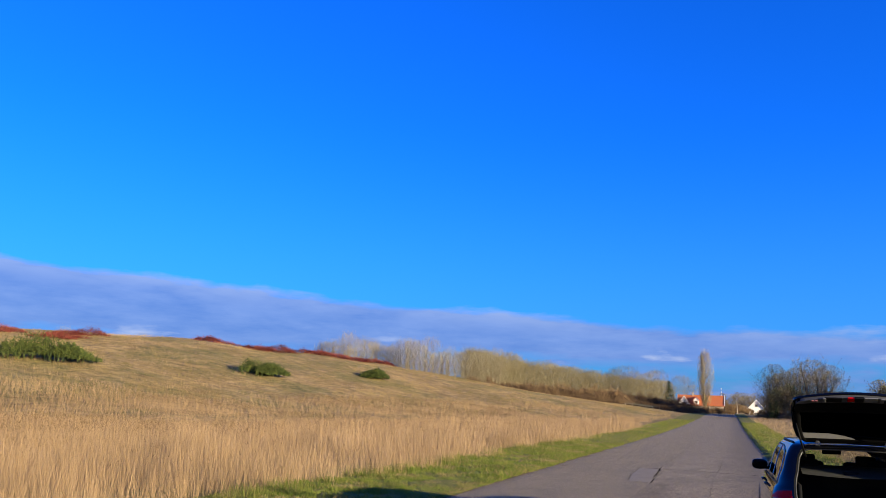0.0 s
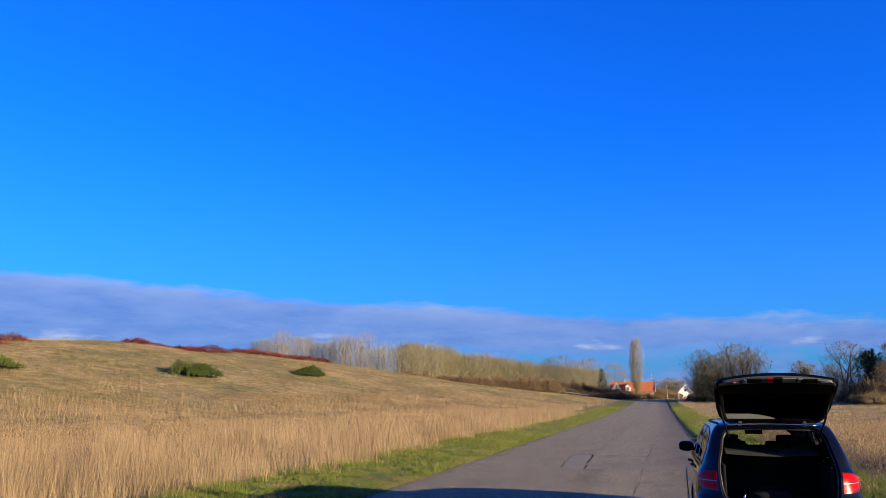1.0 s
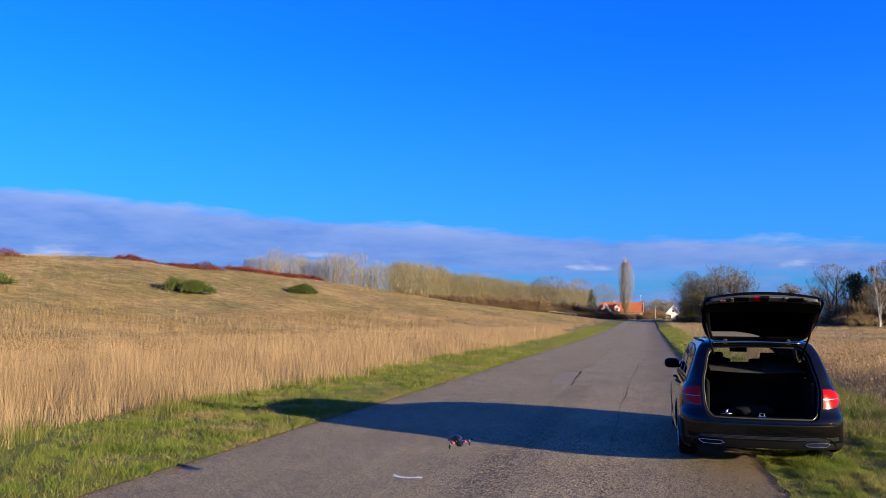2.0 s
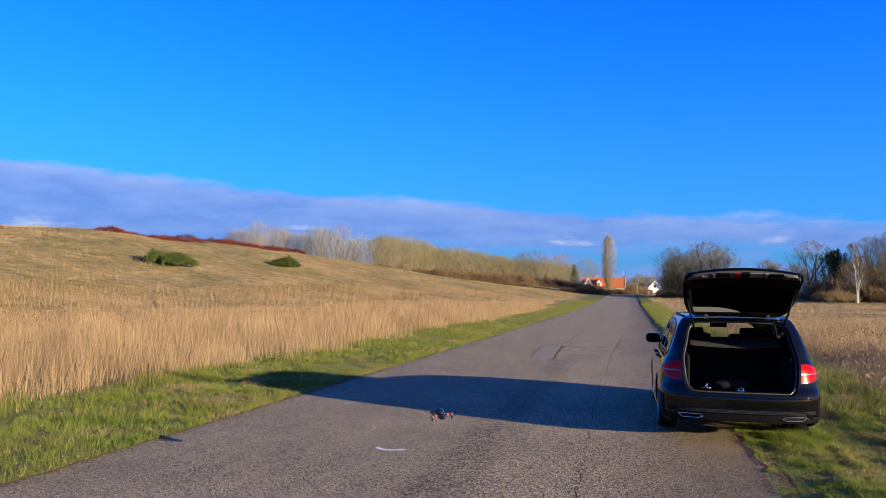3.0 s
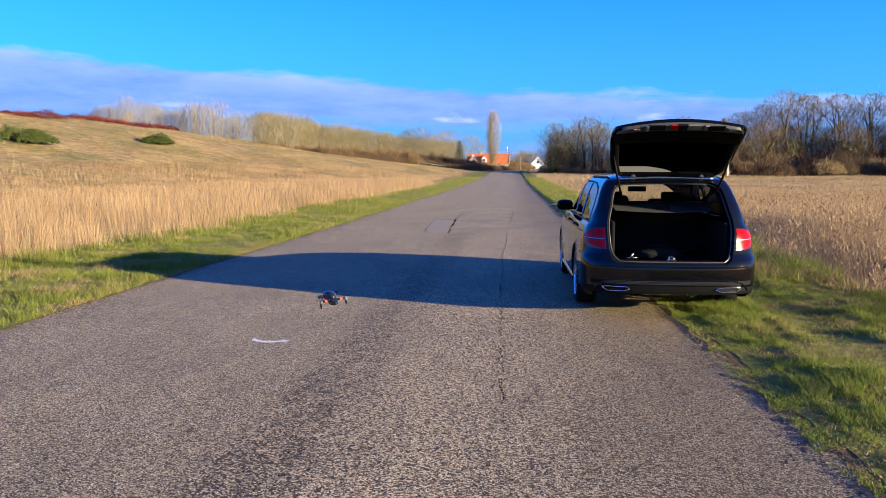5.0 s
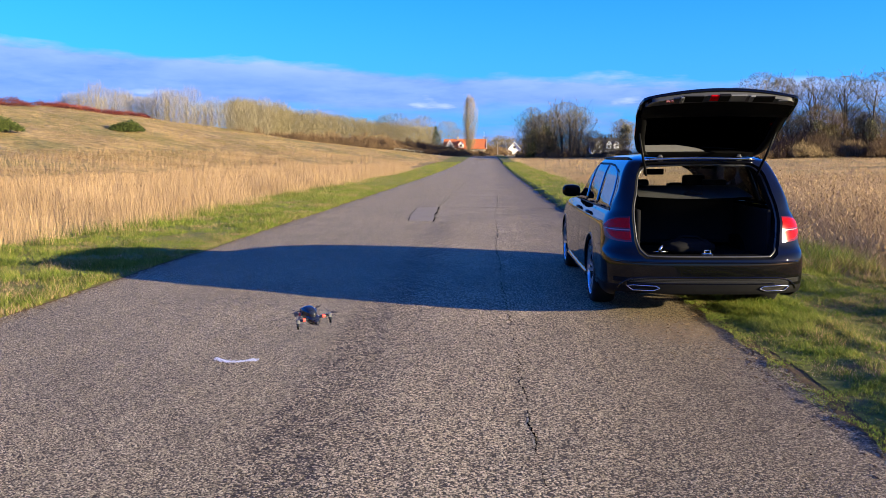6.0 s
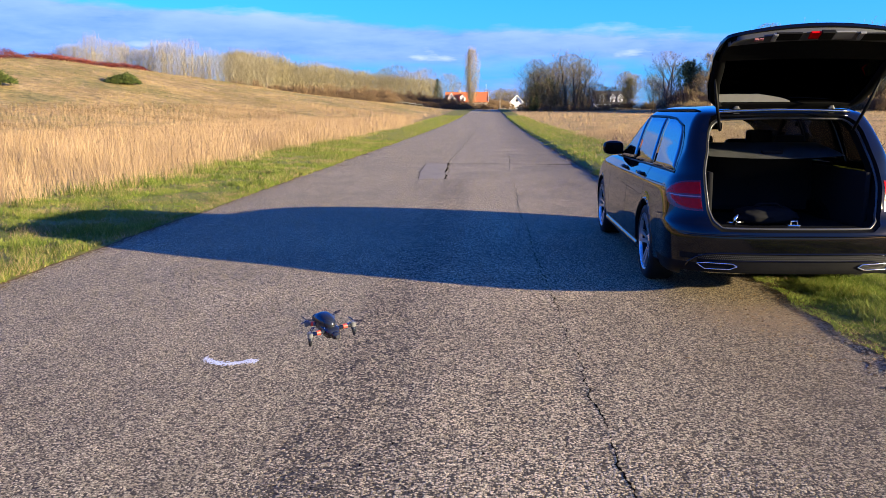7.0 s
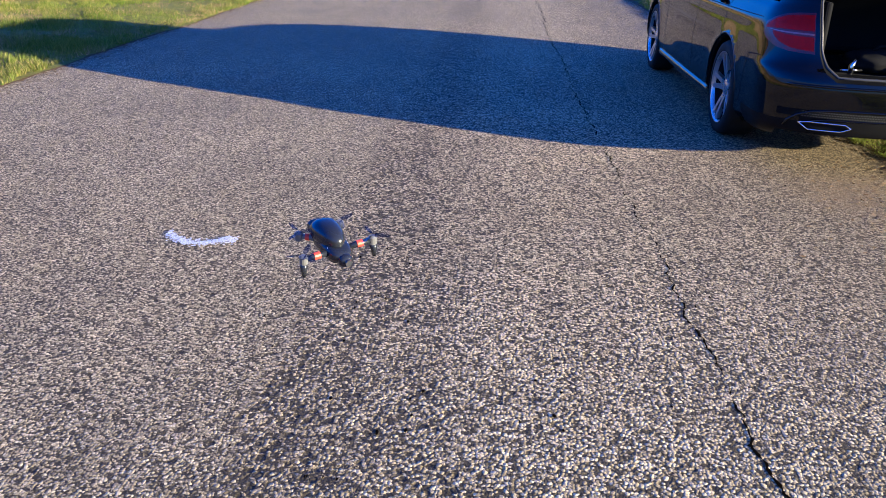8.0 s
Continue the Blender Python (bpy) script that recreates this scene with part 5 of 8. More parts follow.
def wheel_parts(car, x, y, side, mesh_cache={}):
    """Tyre and ten-spoke light-alloy rim; the outer face looks along side * x."""
    w = under(new("wheel"), car)
    w.matrix_basis = pose(x, y, HUB_Z, 0, 0, 0 if side > 0 else 180)
    if not mesh_cache:
        R, r0, half = 0.329, 0.250, 0.115
        bm = bmesh.new()
        prof = [(-half, r0), (-half - 0.004, 0.28), (-half + 0.006, 0.314), (-half + 0.035, R), (half - 0.035, R), (half - 0.006, 0.314), (half + 0.004, 0.28), (half, r0)]
        rings = []
        for k in range(64):
            a = 2 * math.pi * k / 64
            rings.append([bm.verts.new((px, pr * math.cos(a), pr * math.sin(a))) for px, pr in prof])
        for k in range(64):
            u, v = rings[k], rings[(k + 1) % 64]
            for q in range(len(prof) - 1):
                bm.faces.new((u[q], u[q + 1], v[q + 1], v[q]))
        mesh_cache["tyre"] = bm_mesh("tyre", bm, M_RUBBER, True)
        bm = bmesh.new()
        prof = [(-0.10, 0.232), (0.085, 0.234), (0.112, 0.244), (0.114, 0.252), (0.104, 0.254)]
        rings = []
        for k in range(64):
            a = 2 * math.pi * k / 64
            rings.append([bm.verts.new((px, pr * math.cos(a), pr * math.sin(a))) for px, pr in prof])
        for k in range(64):
            u, v = rings[k], rings[(k + 1) % 64]
            for q in range(len(prof) - 1):
                bm.faces.new((u[q], u[q + 1], v[q + 1], v[q]))
        mesh_cache["rim"] = bm_mesh("rim", bm, M_RIM, True)
        # barrel faces in black: the shade behind the spokes is put into their colour
        mesh_cache["rim"].materials.append(M_RUBBER)
        for p in mesh_cache["rim"].polygons:
            p.material_index = int(max(mesh_cache["rim"].vertices[k].co.x for k in p.vertices) < 0.10)
        bm = bmesh.new()                                     # one twin spoke, of five
        for s in (-1, 1):
            for (r_a, r_b, w_a, w_b) in ((0.045, 0.240, 0.020, 0.015),):
                vs = []
                for rr, ww, off, dx in ((r_a, w_a, 0.012, 0.072), (0.13, 0.0165, 0.026, 0.086), (r_b, w_b, 0.045, 0.104)):
                    for sx, sy in ((0, -1), (0, 1), (-0.03, 1), (-0.03, -1)):
                        vs.append(bm.verts.new((dx + sx, s * off + sy * ww, rr)))
                for a in (0, 4):
                    for q in range(4):
                        bm.faces.new((vs[a + q], vs[a + (q + 1) % 4], vs[a + 4 + (q + 1) % 4], vs[a + 4 + q]))
                bm.faces.new(vs[0:4])
                bm.faces.new(vs[8:12])
        mesh_cache["spoke"] = bm_mesh("spoke", bm, M_RIM)
        bm = bmesh.new()
        add_tube(bm, [(0.03, 0, 0), (0.078, 0, 0), (0.084, 0, 0)], [0.06, 0.058, 0.034], 24)
        mesh_cache["hub_cap"] = bm_mesh("hub_cap", bm, M_RIM)
        bm = bmesh.new()
        add_tube(bm, [(-0.02, 0, 0), (0.005, 0, 0)], [0.165, 0.165], 40)
        mesh_cache["brake_disc"] = bm_mesh("brake_disc", bm, M_MESHDARK)
    part_me("tyre", mesh_cache["tyre"], w, "black low-profile tyre")
    part_me("rim", mesh_cache["rim"], w, "silver alloy rim")
    part_me("hub_cap", mesh_cache["hub_cap"], w)
    part_me("brake_disc", mesh_cache["brake_disc"], w)
    for k in range(5):
        s = part_me("spoke", mesh_cache["spoke"], w)
        s.matrix_basis = pose(0, 0, 0, 72 * k + 14, 0, 0)
    return w


def arch_liner(car, x, y, side):
    bm = bmesh.new()
    n = 28
    a, b, c = [], [], []
    for k in range(n + 1):
        t = math.radians(-28 + 236 * k / n)
        q = (y + (ARCH + 0.004) * math.cos(t), HUB_Z + (ARCH + 0.004) * math.sin(t))
        o = side_point(q[0], max(0.18, q[1]))
        a.append(bm.verts.new(((o.x - 0.004) * side, q[0], q[1])))
        b.append(bm.verts.new(((o.x - 0.02) * side, y + (ARCH - 0.012) * math.cos(t), HUB_Z + (ARCH - 0.012) * math.sin(t))))
        c.append(bm.verts.new((0.52 * side, y + ARCH * math.cos(t), HUB_Z + ARCH * math.sin(t))))
    lip = bmesh.new()
    edge = []
    for k in range(41):
        t = math.radians(-6 + 192 * k / 40)
        py, pz = y + (ARCH + 0.006) * math.cos(t), HUB_Z + (ARCH + 0.006) * math.sin(t)
        edge.append(Vector(((side_point(py, pz).x - 0.007) * side, py, pz)))
    add_tube(lip, edge, 0.010, 8)
    part("wheel_arch_lip", lip, M_PAINT, car, "glossy black rounded wheel arch edge", True)
    hub = bm.verts.new((0.52 * side, y, HUB_Z))
    for k in range(n):
        bm.faces.new((a[k], a[k + 1], b[k + 1], b[k]))
        bm.faces.new((b[k], b[k + 1], c[k + 1], c[k]))
        bm.faces.new((c[k], c[k + 1], hub))
    part("wheel_arch_liner", bm, M_PLASTIC, car)


def tailgate(car):
    """The raised tailgate, hinged at the roof's rear edge. Profile from the hinge to the lower lip, and half widths."""
    gate = under(new("tailgate"), car)
    tagged(gate, "raised black tailgate seen from its lined inner side")
    prof = [(0.565, 1.495, 0.50), (0.49, 1.560, 0.59), (0.36, 1.665, 0.632), (0.20, 1.798, 0.648), (0.13, 1.845, 0.660), (0.05, 1.891, 0.664), (-0.05, 1.937, 0.660), (-0.135, 1.973, 0.640), (-0.165, 1.985, 0.61)]
    us = np.linspace(0, len(prof) - 1, 33)
    keys = np.array(prof)

    def at(u, s, depth):
        """s: -1..1 across; depth: towards the inside (down and back)."""
        y, z, w = (float(np.interp(u, range(len(prof)), keys[:, c])) for c in range(3))
        e = 0.05
        y2, z2 = (float(np.interp(min(u + e, len(prof) - 1), range(len(prof)), keys[:, c])) for c in (0, 1))
        y1, z1 = (float(np.interp(max(u - e, 0), range(len(prof)), keys[:, c])) for c in (0, 1))
        d = Vector((0, y2 - y1, z2 - z1)).normalized()
        nrm = Vector((0, -d.z, d.y))
        if nrm.z > 0:
            nrm = -nrm
        bow = 0.085 * (1 - s * s) * (u / 8) ** 2             # crowned across towards the lip
        p = Vector((w * s, y, z)) + Vector((0, -bow * 0.5, bow * 0.75)) + nrm * depth
        return p
    ss = np.linspace(-1, 1, 25)

    def slab(name, u_lo, u_hi, s_hw, d0, d1, mat, label="", nu=20, ns=24, smooth=True, s_lo=-1.0, s_hi=1.0):
        bm = bmesh.new()
        top, bot = [], []
        for i in range(nu + 1):
            u = u_lo + (u_hi - u_lo) * i / nu
            ta, ba = [], []
            for k in range(ns + 1):
                s = (s_lo + (s_hi - s_lo) * k / ns) * s_hw(u)
                ta.append(bm.verts.new(at(u, s, d0)))
                ba.append(bm.verts.new(at(u, s, d1)))
            top.append(ta)
            bot.append(ba)
        for i in range(nu):
            for k in range(ns):
                bm.faces.new((top[i][k], top[i + 1][k], top[i + 1][k + 1], top[i][k + 1]))
                bm.faces.new((bot[i][k], bot[i][k + 1], bot[i + 1][k + 1], bot[i + 1][k]))
        for i in range(nu):
            bm.faces.new((top[i][0], bot[i][0], bot[i + 1][0], top[i + 1][0]))
            bm.faces.new((top[i][ns], top[i + 1][ns], bot[i + 1][ns], bot[i][ns]))
        for k in range(ns):
            bm.faces.new((top[0][k], top[0][k + 1], bot[0][k + 1], bot[0][k]))
            bm.faces.new((top[nu][k], bot[nu][k], bot[nu][k + 1], top[nu][k + 1]))
        ob = part(name, bm, mat, gate, label, smooth)
        ed = ob.modifiers.new("edges", "EDGE_SPLIT")
        ed.split_angle = radians(40)
        return ob
    slab("outer_panel", 4.0, 8.0, lambda u: 1.0, 0.0, 0.022, M_PAINT, "glossy black outer skin", 18, 26)
    slab("spoiler", 0.0, 0.82, lambda u: 1.0, 0.0, 0.022, M_PAINT, "glossy black roof spoiler", 6, 26)
    for a, b in ((-1.0, -0.865), (0.865, 1.0)):
        slab("window_pillar", 0.82, 4.0, lambda u: 1.0, 0.0, 0.022, M_PAINT, "glossy black window surround", 16, 3, True, a, b)
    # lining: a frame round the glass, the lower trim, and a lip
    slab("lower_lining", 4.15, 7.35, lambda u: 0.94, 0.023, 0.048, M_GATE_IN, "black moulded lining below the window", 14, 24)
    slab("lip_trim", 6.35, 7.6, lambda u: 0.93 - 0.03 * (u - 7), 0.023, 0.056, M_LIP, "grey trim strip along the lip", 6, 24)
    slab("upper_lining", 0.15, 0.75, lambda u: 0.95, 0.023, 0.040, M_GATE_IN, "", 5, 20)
    pane = slab("rear_window", 0.80, 4.05, lambda u: 0.868, 0.012, 0.018, M_DARK_PANE, "dark tinted rear window glass", 16, 20)
    pane.visible_shadow = False
    for s in (-1, 1):
        bm = bmesh.new()
        rows = []
        for i in range(25):
            u = 0.5 + 3.7 * i / 24
            rows.append([bm.verts.new(at(u, s * k, d)) for k, d in ((0.855, 0.024), (0.87, 0.042), (0.965, 0.045), (0.985, 0.023))])
        for a, b in zip(rows, rows[1:]):
            for q in range(3):
                bm.faces.new((a[q], a[q + 1], b[q + 1], b[q]))
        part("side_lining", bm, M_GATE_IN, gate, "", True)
    # sunlight on the lining by the hinge put in as a pale panel, wipers' cover, latch, handles, small lamps, warning
    # triangle
    bm = bmesh.new()
    rows = []
    for i in range(9):
        u = 0.86 + 0.62 * i / 8
        rows.append([bm.verts.new(at(u, -0.86 + 0.92 * k / 12 * (1 - 0.5 * (i / 8) ** 2), 0.032)) for k in range(13)])
    for a, b in zip(rows, rows[1:]):
        for q in range(12):
            bm.faces.new((a[q], a[q + 1], b[q + 1], b[q]))
    part("lining_sun_patch", bm, M_SUN_PATCH, gate, "pale sheet for the sunlit patch on the tailgate lining", True)

    def on_lip(name, s, u, size, mat, label, d=0.057):
        p, p2 = at(u, s, d), at(u - 0.3, s, d)
        bm = bmesh.new()
        add_box(bm, (0, 0, 0), size, min(size) * 0.2)
        ob = part(name, bm, mat, gate, label)
        tilt = math.atan2((p - p2).z, (p - p2).y)
        ob.matrix_basis = Matrix.Translation(p) @ Matrix.Rotation(tilt, 4, "X")
    on_lip("warning_triangle", -0.10, 7.0, (0.075, 0.075, 0.014), M_RED, "red plastic triangle marker")
    on_lip("latch", 0.02, 7.0, (0.09, 0.09, 0.026), M_PLASTIC, "black latch housing")
    on_lip("pull_recess", -0.38, 7.0, (0.17, 0.085, 0.012), M_PLASTIC, "dark recessed pull grip")
    on_lip("pull_recess", 0.53, 7.0, (0.17, 0.085, 0.012), M_PLASTIC, "dark recessed pull grip")
    # light on the grips' edges, put in as blocks of paler grey
    on_lip("grip_lit_edge", -0.52, 7.0, (0.03, 0.085, 0.020), M_TRIM, "paler block for the lit edge of the pull grip")
    on_lip("grip_lit_edge", 0.38, 7.0, (0.04, 0.080, 0.018), M_TRIM, "paler block for the lit edge of the pull grip")
    on_lip("courtesy_lamp", -0.70, 6.95, (0.030, 0.030, 0.016), M_LAMP_CLEAR, "small white courtesy lamp")
    on_lip("courtesy_lamp", -0.65, 6.95, (0.030, 0.030, 0.016), M_LAMP_CLEAR, "small white courtesy lamp")
    on_lip("close_button", 0.78, 6.95, (0.08, 0.035, 0.016), M_SEAL, "grey closing button")
    on_lip("lock_plate", 0.20, 7.0, (0.13, 0.085, 0.012), M_TRIM, "grey lock plate")
    # bump stops, hinges, gas struts
    for s in (-1, 1):
        bm = bmesh.new()
        add_tube(bm, [(0.50 * s, 0.43, 1.31), (0.555 * s, 0.34, 1.50), (0.60 * s, 0.26, 1.69)], [0.012, 0.012, 0.007], 10)
        part("gas_strut", bm, M_PLASTIC, gate, "black gas strut holding the tailgate", True)
        bm = bmesh.new()
        add_box(bm, (0.36 * s, 0.56, 1.462), (0.05, 0.12, 0.05), 0.01)
        add_box(bm, (0.36 * s, 0.53, 1.49), (0.035, 0.06, 0.06), 0.01)
        part("hinge", bm, M_SEAL, gate, "metal hinge arm")
    return gate


def car_interior(car):
    # frame inside the load opening
    zs = list(np.linspace(0.575, 1.415, 34))
    ring = [outline(1, z) for z in zs]
    path = [Vector((p.x, p.y, p.z)) for p in ring] + [Vector((ring[-1].x * (1 - k / 8), outline(1 - k / 8, zs[-1]).y, zs[-1] + 0.012 * math.sin(k / 8 * math.pi / 2))) for k in range(1, 9)]
    path += [Vector((-p.x, p.y, p.z)) for p in path[-2::-1]]
    base = [Vector((-ring[0].x * (1 - k / 8), outline(1 - k / 8, zs[0]).y, zs[0])) for k in range(1, 9)]
    base += [Vector((-p.x, p.y, p.z)) for p in base[-2::-1]]
    loop = path + base
    bm = bmesh.new()
    c = Vector((0, 0, 1.0))
    outer = [bm.verts.new(p + Vector((0, 0.003, 0))) for p in loop]
    mid = [bm.verts.new(Vector((p.x * 0.965, p.y + 0.045, p.z + (c.z - p.z) * 0.05))) for p in loop]
    inn = [bm.verts.new(Vector((p.x * 0.93, p.y + 0.13, p.z + (c.z - p.z) * 0.08))) for p in loop]
    for u, w in ((outer, mid), (mid, inn)):
        for k in range(len(loop)):
            q = (k + 1) % len(loop)
            bm.faces.new((u[k], u[q], w[q], w[k]))
    part("opening_frame", bm, M_PLASTIC, car, "black lining round the load opening", True)
    bm = bmesh.new()
    pts = [Vector((p.x * 0.965, p.y + 0.040, p.z + (c.z - p.z) * 0.05)) for p in loop]
    add_tube(bm, pts + [pts[0]], 0.009, 8, False)
    part("opening_seal", bm, M_SEAL, car, "grey rubber seal round the load opening", True)
    bm = bmesh.new()
    add_box(bm, (0, 0.17, 0.592), (0.94, 0.10, 0.016), 0.006)
    part("sill_plate", bm, M_SEAL, car, "scuffed metal loading sill plate")
    bm = bmesh.new()
    add_box(bm, (0, 0.150, 0.61), (0.09, 0.04, 0.02), 0.006)
    add_tube(bm, [(-0.025, 0.14, 0.615), (-0.025, 0.14, 0.645), (0.025, 0.14, 0.645), (0.025, 0.14, 0.615)], 0.006, 8)
    part("latch_striker", bm, M_CHROME, car, "steel latch striker")
    bm = bmesh.new()
    add_box(bm, (0, 0.80, 0.545), (1.14, 1.15, 0.03), 0.01)
    part("cargo_floor", bm, M_CARPET, car, "black carpeted cargo floor")
    for s in (-1, 1):
        bm = bmesh.new()
        add_box(bm, (0.585 * s, 0.82, 0.77), (0.04, 1.05, 0.46), 0.015)
        part("cargo_side_lining", bm, M_CARPET, car, "black cargo side lining")
    bm = bmesh.new()
    add_box(bm, (0, 1.36, 0.84), (1.16, 0.14, 0.52), 0.04, Matrix.Translation((0, 1.36, 0.6)) @ Matrix.Rotation(radians(-10), 4, "X") @ Matrix.Translation((0, -1.36, -0.6)))
    part("rear_seat_back", bm, M_CARPET, car, "black rear seat back")
    for x in (-0.40, 0.0, 0.40):
        bm = bmesh.new()
        add_box(bm, (x, 1.47, 1.17 if x else 1.13), (0.25 if x else 0.2, 0.09, 0.15 if x else 0.09), 0.035)
        part("headrest", bm, M_CARPET, car, "black headrest")
    for x in (-0.37, 0.37):
        bm = bmesh.new()
        add_box(bm, (x, 2.35, 0.88), (0.50, 0.15, 0.62), 0.05, Matrix.Translation((0, 2.35, 0.6)) @ Matrix.Rotation(radians(-14), 4, "X") @ Matrix.Translation((0, -2.35, -0.6)))
        add_box(bm, (x, 2.22, 1.20), (0.25, 0.09, 0.15), 0.035)
        part("front_seat", bm, M_CARPET, car, "black front seat")
    bm = bmesh.new()
    n = 12
    g = [[bm.verts.new((-0.53 + 1.06 * i / n, 0.60 + 0.04 * math.sin(math.pi * i / n) * -1 + 0.62 * j / 6, 1.105 - 0.02 * math.sin(math.pi * i / n) * (1 - j / 6) + 0.085 * (j / 6) ** 0.8)) for j in range(7)] for i in range(n + 1)]
    for i in range(n):
        for j in range(6):
            bm.faces.new((g[i][j], g[i + 1][j], g[i + 1][j + 1], g[i][j + 1]))
    bmesh.ops.solidify(bm, geom=bm.faces[:], thickness=0.012)
    cover = part("load_cover", bm, M_CLOTH, car, "grey load cover drawn over the cargo space")
    bm = bmesh.new()
    add_box(bm, (0.0, 0.72, 1.128), (0.16, 0.05, 0.03), 0.006)
    part("cover_handle", bm, M_PLASTIC, cover, "black handle recess")
    bm = bmesh.new()
    add_box(bm, (0, 1.75, 1.432), (1.05, 2.0, 0.012), 0.004)
    part("headliner", bm, M_CARPET, car, "dark headliner")
    bm = bmesh.new()
    add_box(bm, (0, 3.2, 0.90), (1.35, 0.45, 0.16), 0.05)
    part("dashboard", bm, M_CARPET, car, "black dashboard")
    bm = bmesh.new()
    add_box(bm, (0, 2.62, 1.30), (0.24, 0.03, 0.07), 0.012)
    part("interior_mirror", bm, M_PLASTIC, car)
    bm = bmesh.new()
    g = []
    for j in range(9):
        z = 1.025 + 0.385 * j / 8
        right = [outline(c, z) for c in np.linspace(3.25, 4, 9)]
        full = right + [Vector((-p.x, p.y, p.z)) for p in right[-2::-1]]
        g.append([bm.verts.new(p) for p in full])
    for a, b in zip(g, g[1:]):
        for k in range(len(a) - 1):
            bm.faces.new((a[k], a[k + 1], b[k + 1], b[k]))
    ws = part("windscreen", bm, M_CLEAR, car, "clear windscreen glass", True)
    ws.visible_shadow = False


def car_details(car):
    for s in (-1, 1):
        belt = lambda u: 1.002 - 0.012 * u
        for nm, args, rt in (("front_window", (2.16, 3.22, 2.17, 2.72), 0.0), ("rear_window", (1.34, 2.09, 1.42, 2.10), 0.0), ("quarter_window", (0.50, 1.27, 0.70, 1.35), 0.10)):
            part(nm, glass_quad(*args, belt, 1.398, s, round_top=rt), M_SIDE, car, "dark side window glass", True)
        part("window_moulding", flank_line([(0.48, 0.992), (1.3, 0.99), (2.1, 0.985), (3.3, 0.98)], 0.014, s, 0.007), M_PLASTIC, car)
        part("window_moulding", flank_line([(0.48, 0.995), (0.545, 1.14), (0.625, 1.262), (0.76, 1.345), (1.08, 1.398), (1.4, 1.412), (2.1, 1.412), (2.7, 1.402)], 0.014, s, 0.007), M_PLASTIC, car)
        for y0 in (2.125, 1.30):
            part("door_gap", flank_line([(y0 - 0.02 if y0 < 2 else y0, 0.30 if y0 > 2 else 0.62), (y0, 0.62 if y0 > 2 else 0.70), (y0, 0.985)], 0.007, s), M_RUBBER, car)
        part("door_gap", flank_line([(3.26, 0.32), (3.27, 0.65), (3.24, 0.95)], 0.007, s), M_RUBBER, car)
        part("bumper_gap", flank_line([(0.70, 0.33), (0.66, 0.50), (0.62, 0.655), (0.40, 0.672)], 0.006, s), M_RUBBER, car)
        part("fuel_flap" if s > 0 else "body_crease", flank_line([(0.75, 0.80), (0.75, 0.92), (0.92, 0.92), (0.92, 0.80), (0.75, 0.80)] if s > 0 else [(0.55, 0.885), (2.0, 0.872), (3.4, 0.86)], 0.004, s), M_RUBBER, car)
        # handles
        for y0 in (1.42, 2.30):
            bm = bmesh.new()
            p = side_point(y0 + 0.1, 0.905)
            add_tube(bm, [((p.x - 0.012) * s, y0, 0.905), ((p.x + 0.030) * s, y0 + 0.03, 0.908), ((p.x + 0.034) * s, y0 + 0.11, 0.910), ((p.x + 0.028) * s, y0 + 0.19, 0.908), ((p.x - 0.012) * s, y0 + 0.225, 0.905)], [0.012, 0.014, 0.014, 0.014, 0.010], 10)
            part("door_handle", bm, M_PAINT, car, "black door handle", True)
        # sill strip
        bm = bmesh.new()
        rows = []
        for k in range(41):
            y = 1.50 + (3.47 - 1.50) * k / 40
            p = side_point(y, 0.25)
            rows.append([bm.verts.new((px * s, y, pz)) for px, pz in ((p.x - 0.005, 0.285), (p.x + 0.020, 0.270), (p.x + 0.030, 0.245), (p.x + 0.015, 0.215), (p.x - 0.01, 0.205))])
        for a, b in zip(rows, rows[1:]):
            for q in range(4):
                bm.faces.new((a[q], a[q + 1], b[q + 1], b[q]))
        part("sill_blade", bm, M_PAINT, car, "black side sill blade", True)
        # mirrors
        bm = bmesh.new()
        bmesh.ops.create_icosphere(bm, subdivisions=3, radius=1)
        for v in bm.verts:
            q = v.co.copy()
            f = 0.55 if q.y < 0 else 1.0
            v.co = Vector(((0.925 + 0.112 * math.copysign(abs(q.x) ** 0.75, q.x)) * s, 3.02 + 0.09 * math.copysign(abs(q.y) ** 0.8, q.y) * f, 1.065 + 0.075 * math.copysign(abs(q.z) ** 0.75, q.z)))
        mirror = part("door_mirror", bm, M_PAINT, car, "black door mirror housing", True)
        bm = bmesh.new()
        add_box(bm, (0.85 * s, 3.05, 1.015), (0.12, 0.06, 0.035), 0.012)
        part("mirror_arm", bm, M_PLASTIC, mirror)
        bm = bmesh.new()
        add_box(bm, (0.925 * s, 2.968, 1.065), (0.185, 0.012, 0.105), 0.02)
        part("mirror_glass", bm, M_TINT, mirror, "mirror glass")
        # roof rails
        bm = bmesh.new()
        pts = [side_point(y, 1.44) for y in np.linspace(0.66, 2.55, 14)]
        add_tube(bm, [((p.x - 0.03) * s, p.y, 1.452 + 0.014 * min(1, k, 13 - k)) for k, p in enumerate(pts)], 0.013, 8)
        part("roof_rail", bm, M_PLASTIC, car, "black roof rail", True)
        # tail lamps: upper red, pale stripe, lower bright red, in a dark housing
        c0, c1 = 1.06, 1.85
        up = lambda t: 0.935 - 0.01 * t - 0.07 * t ** 3
        dn = lambda t: 0.722 + 0.012 * t + 0.075 * t ** 3
        lampf = lambda a, b: (lambda t: dn(t) + (up(t) - dn(t)) * a, lambda t: dn(t) + (up(t) - dn(t)) * b)
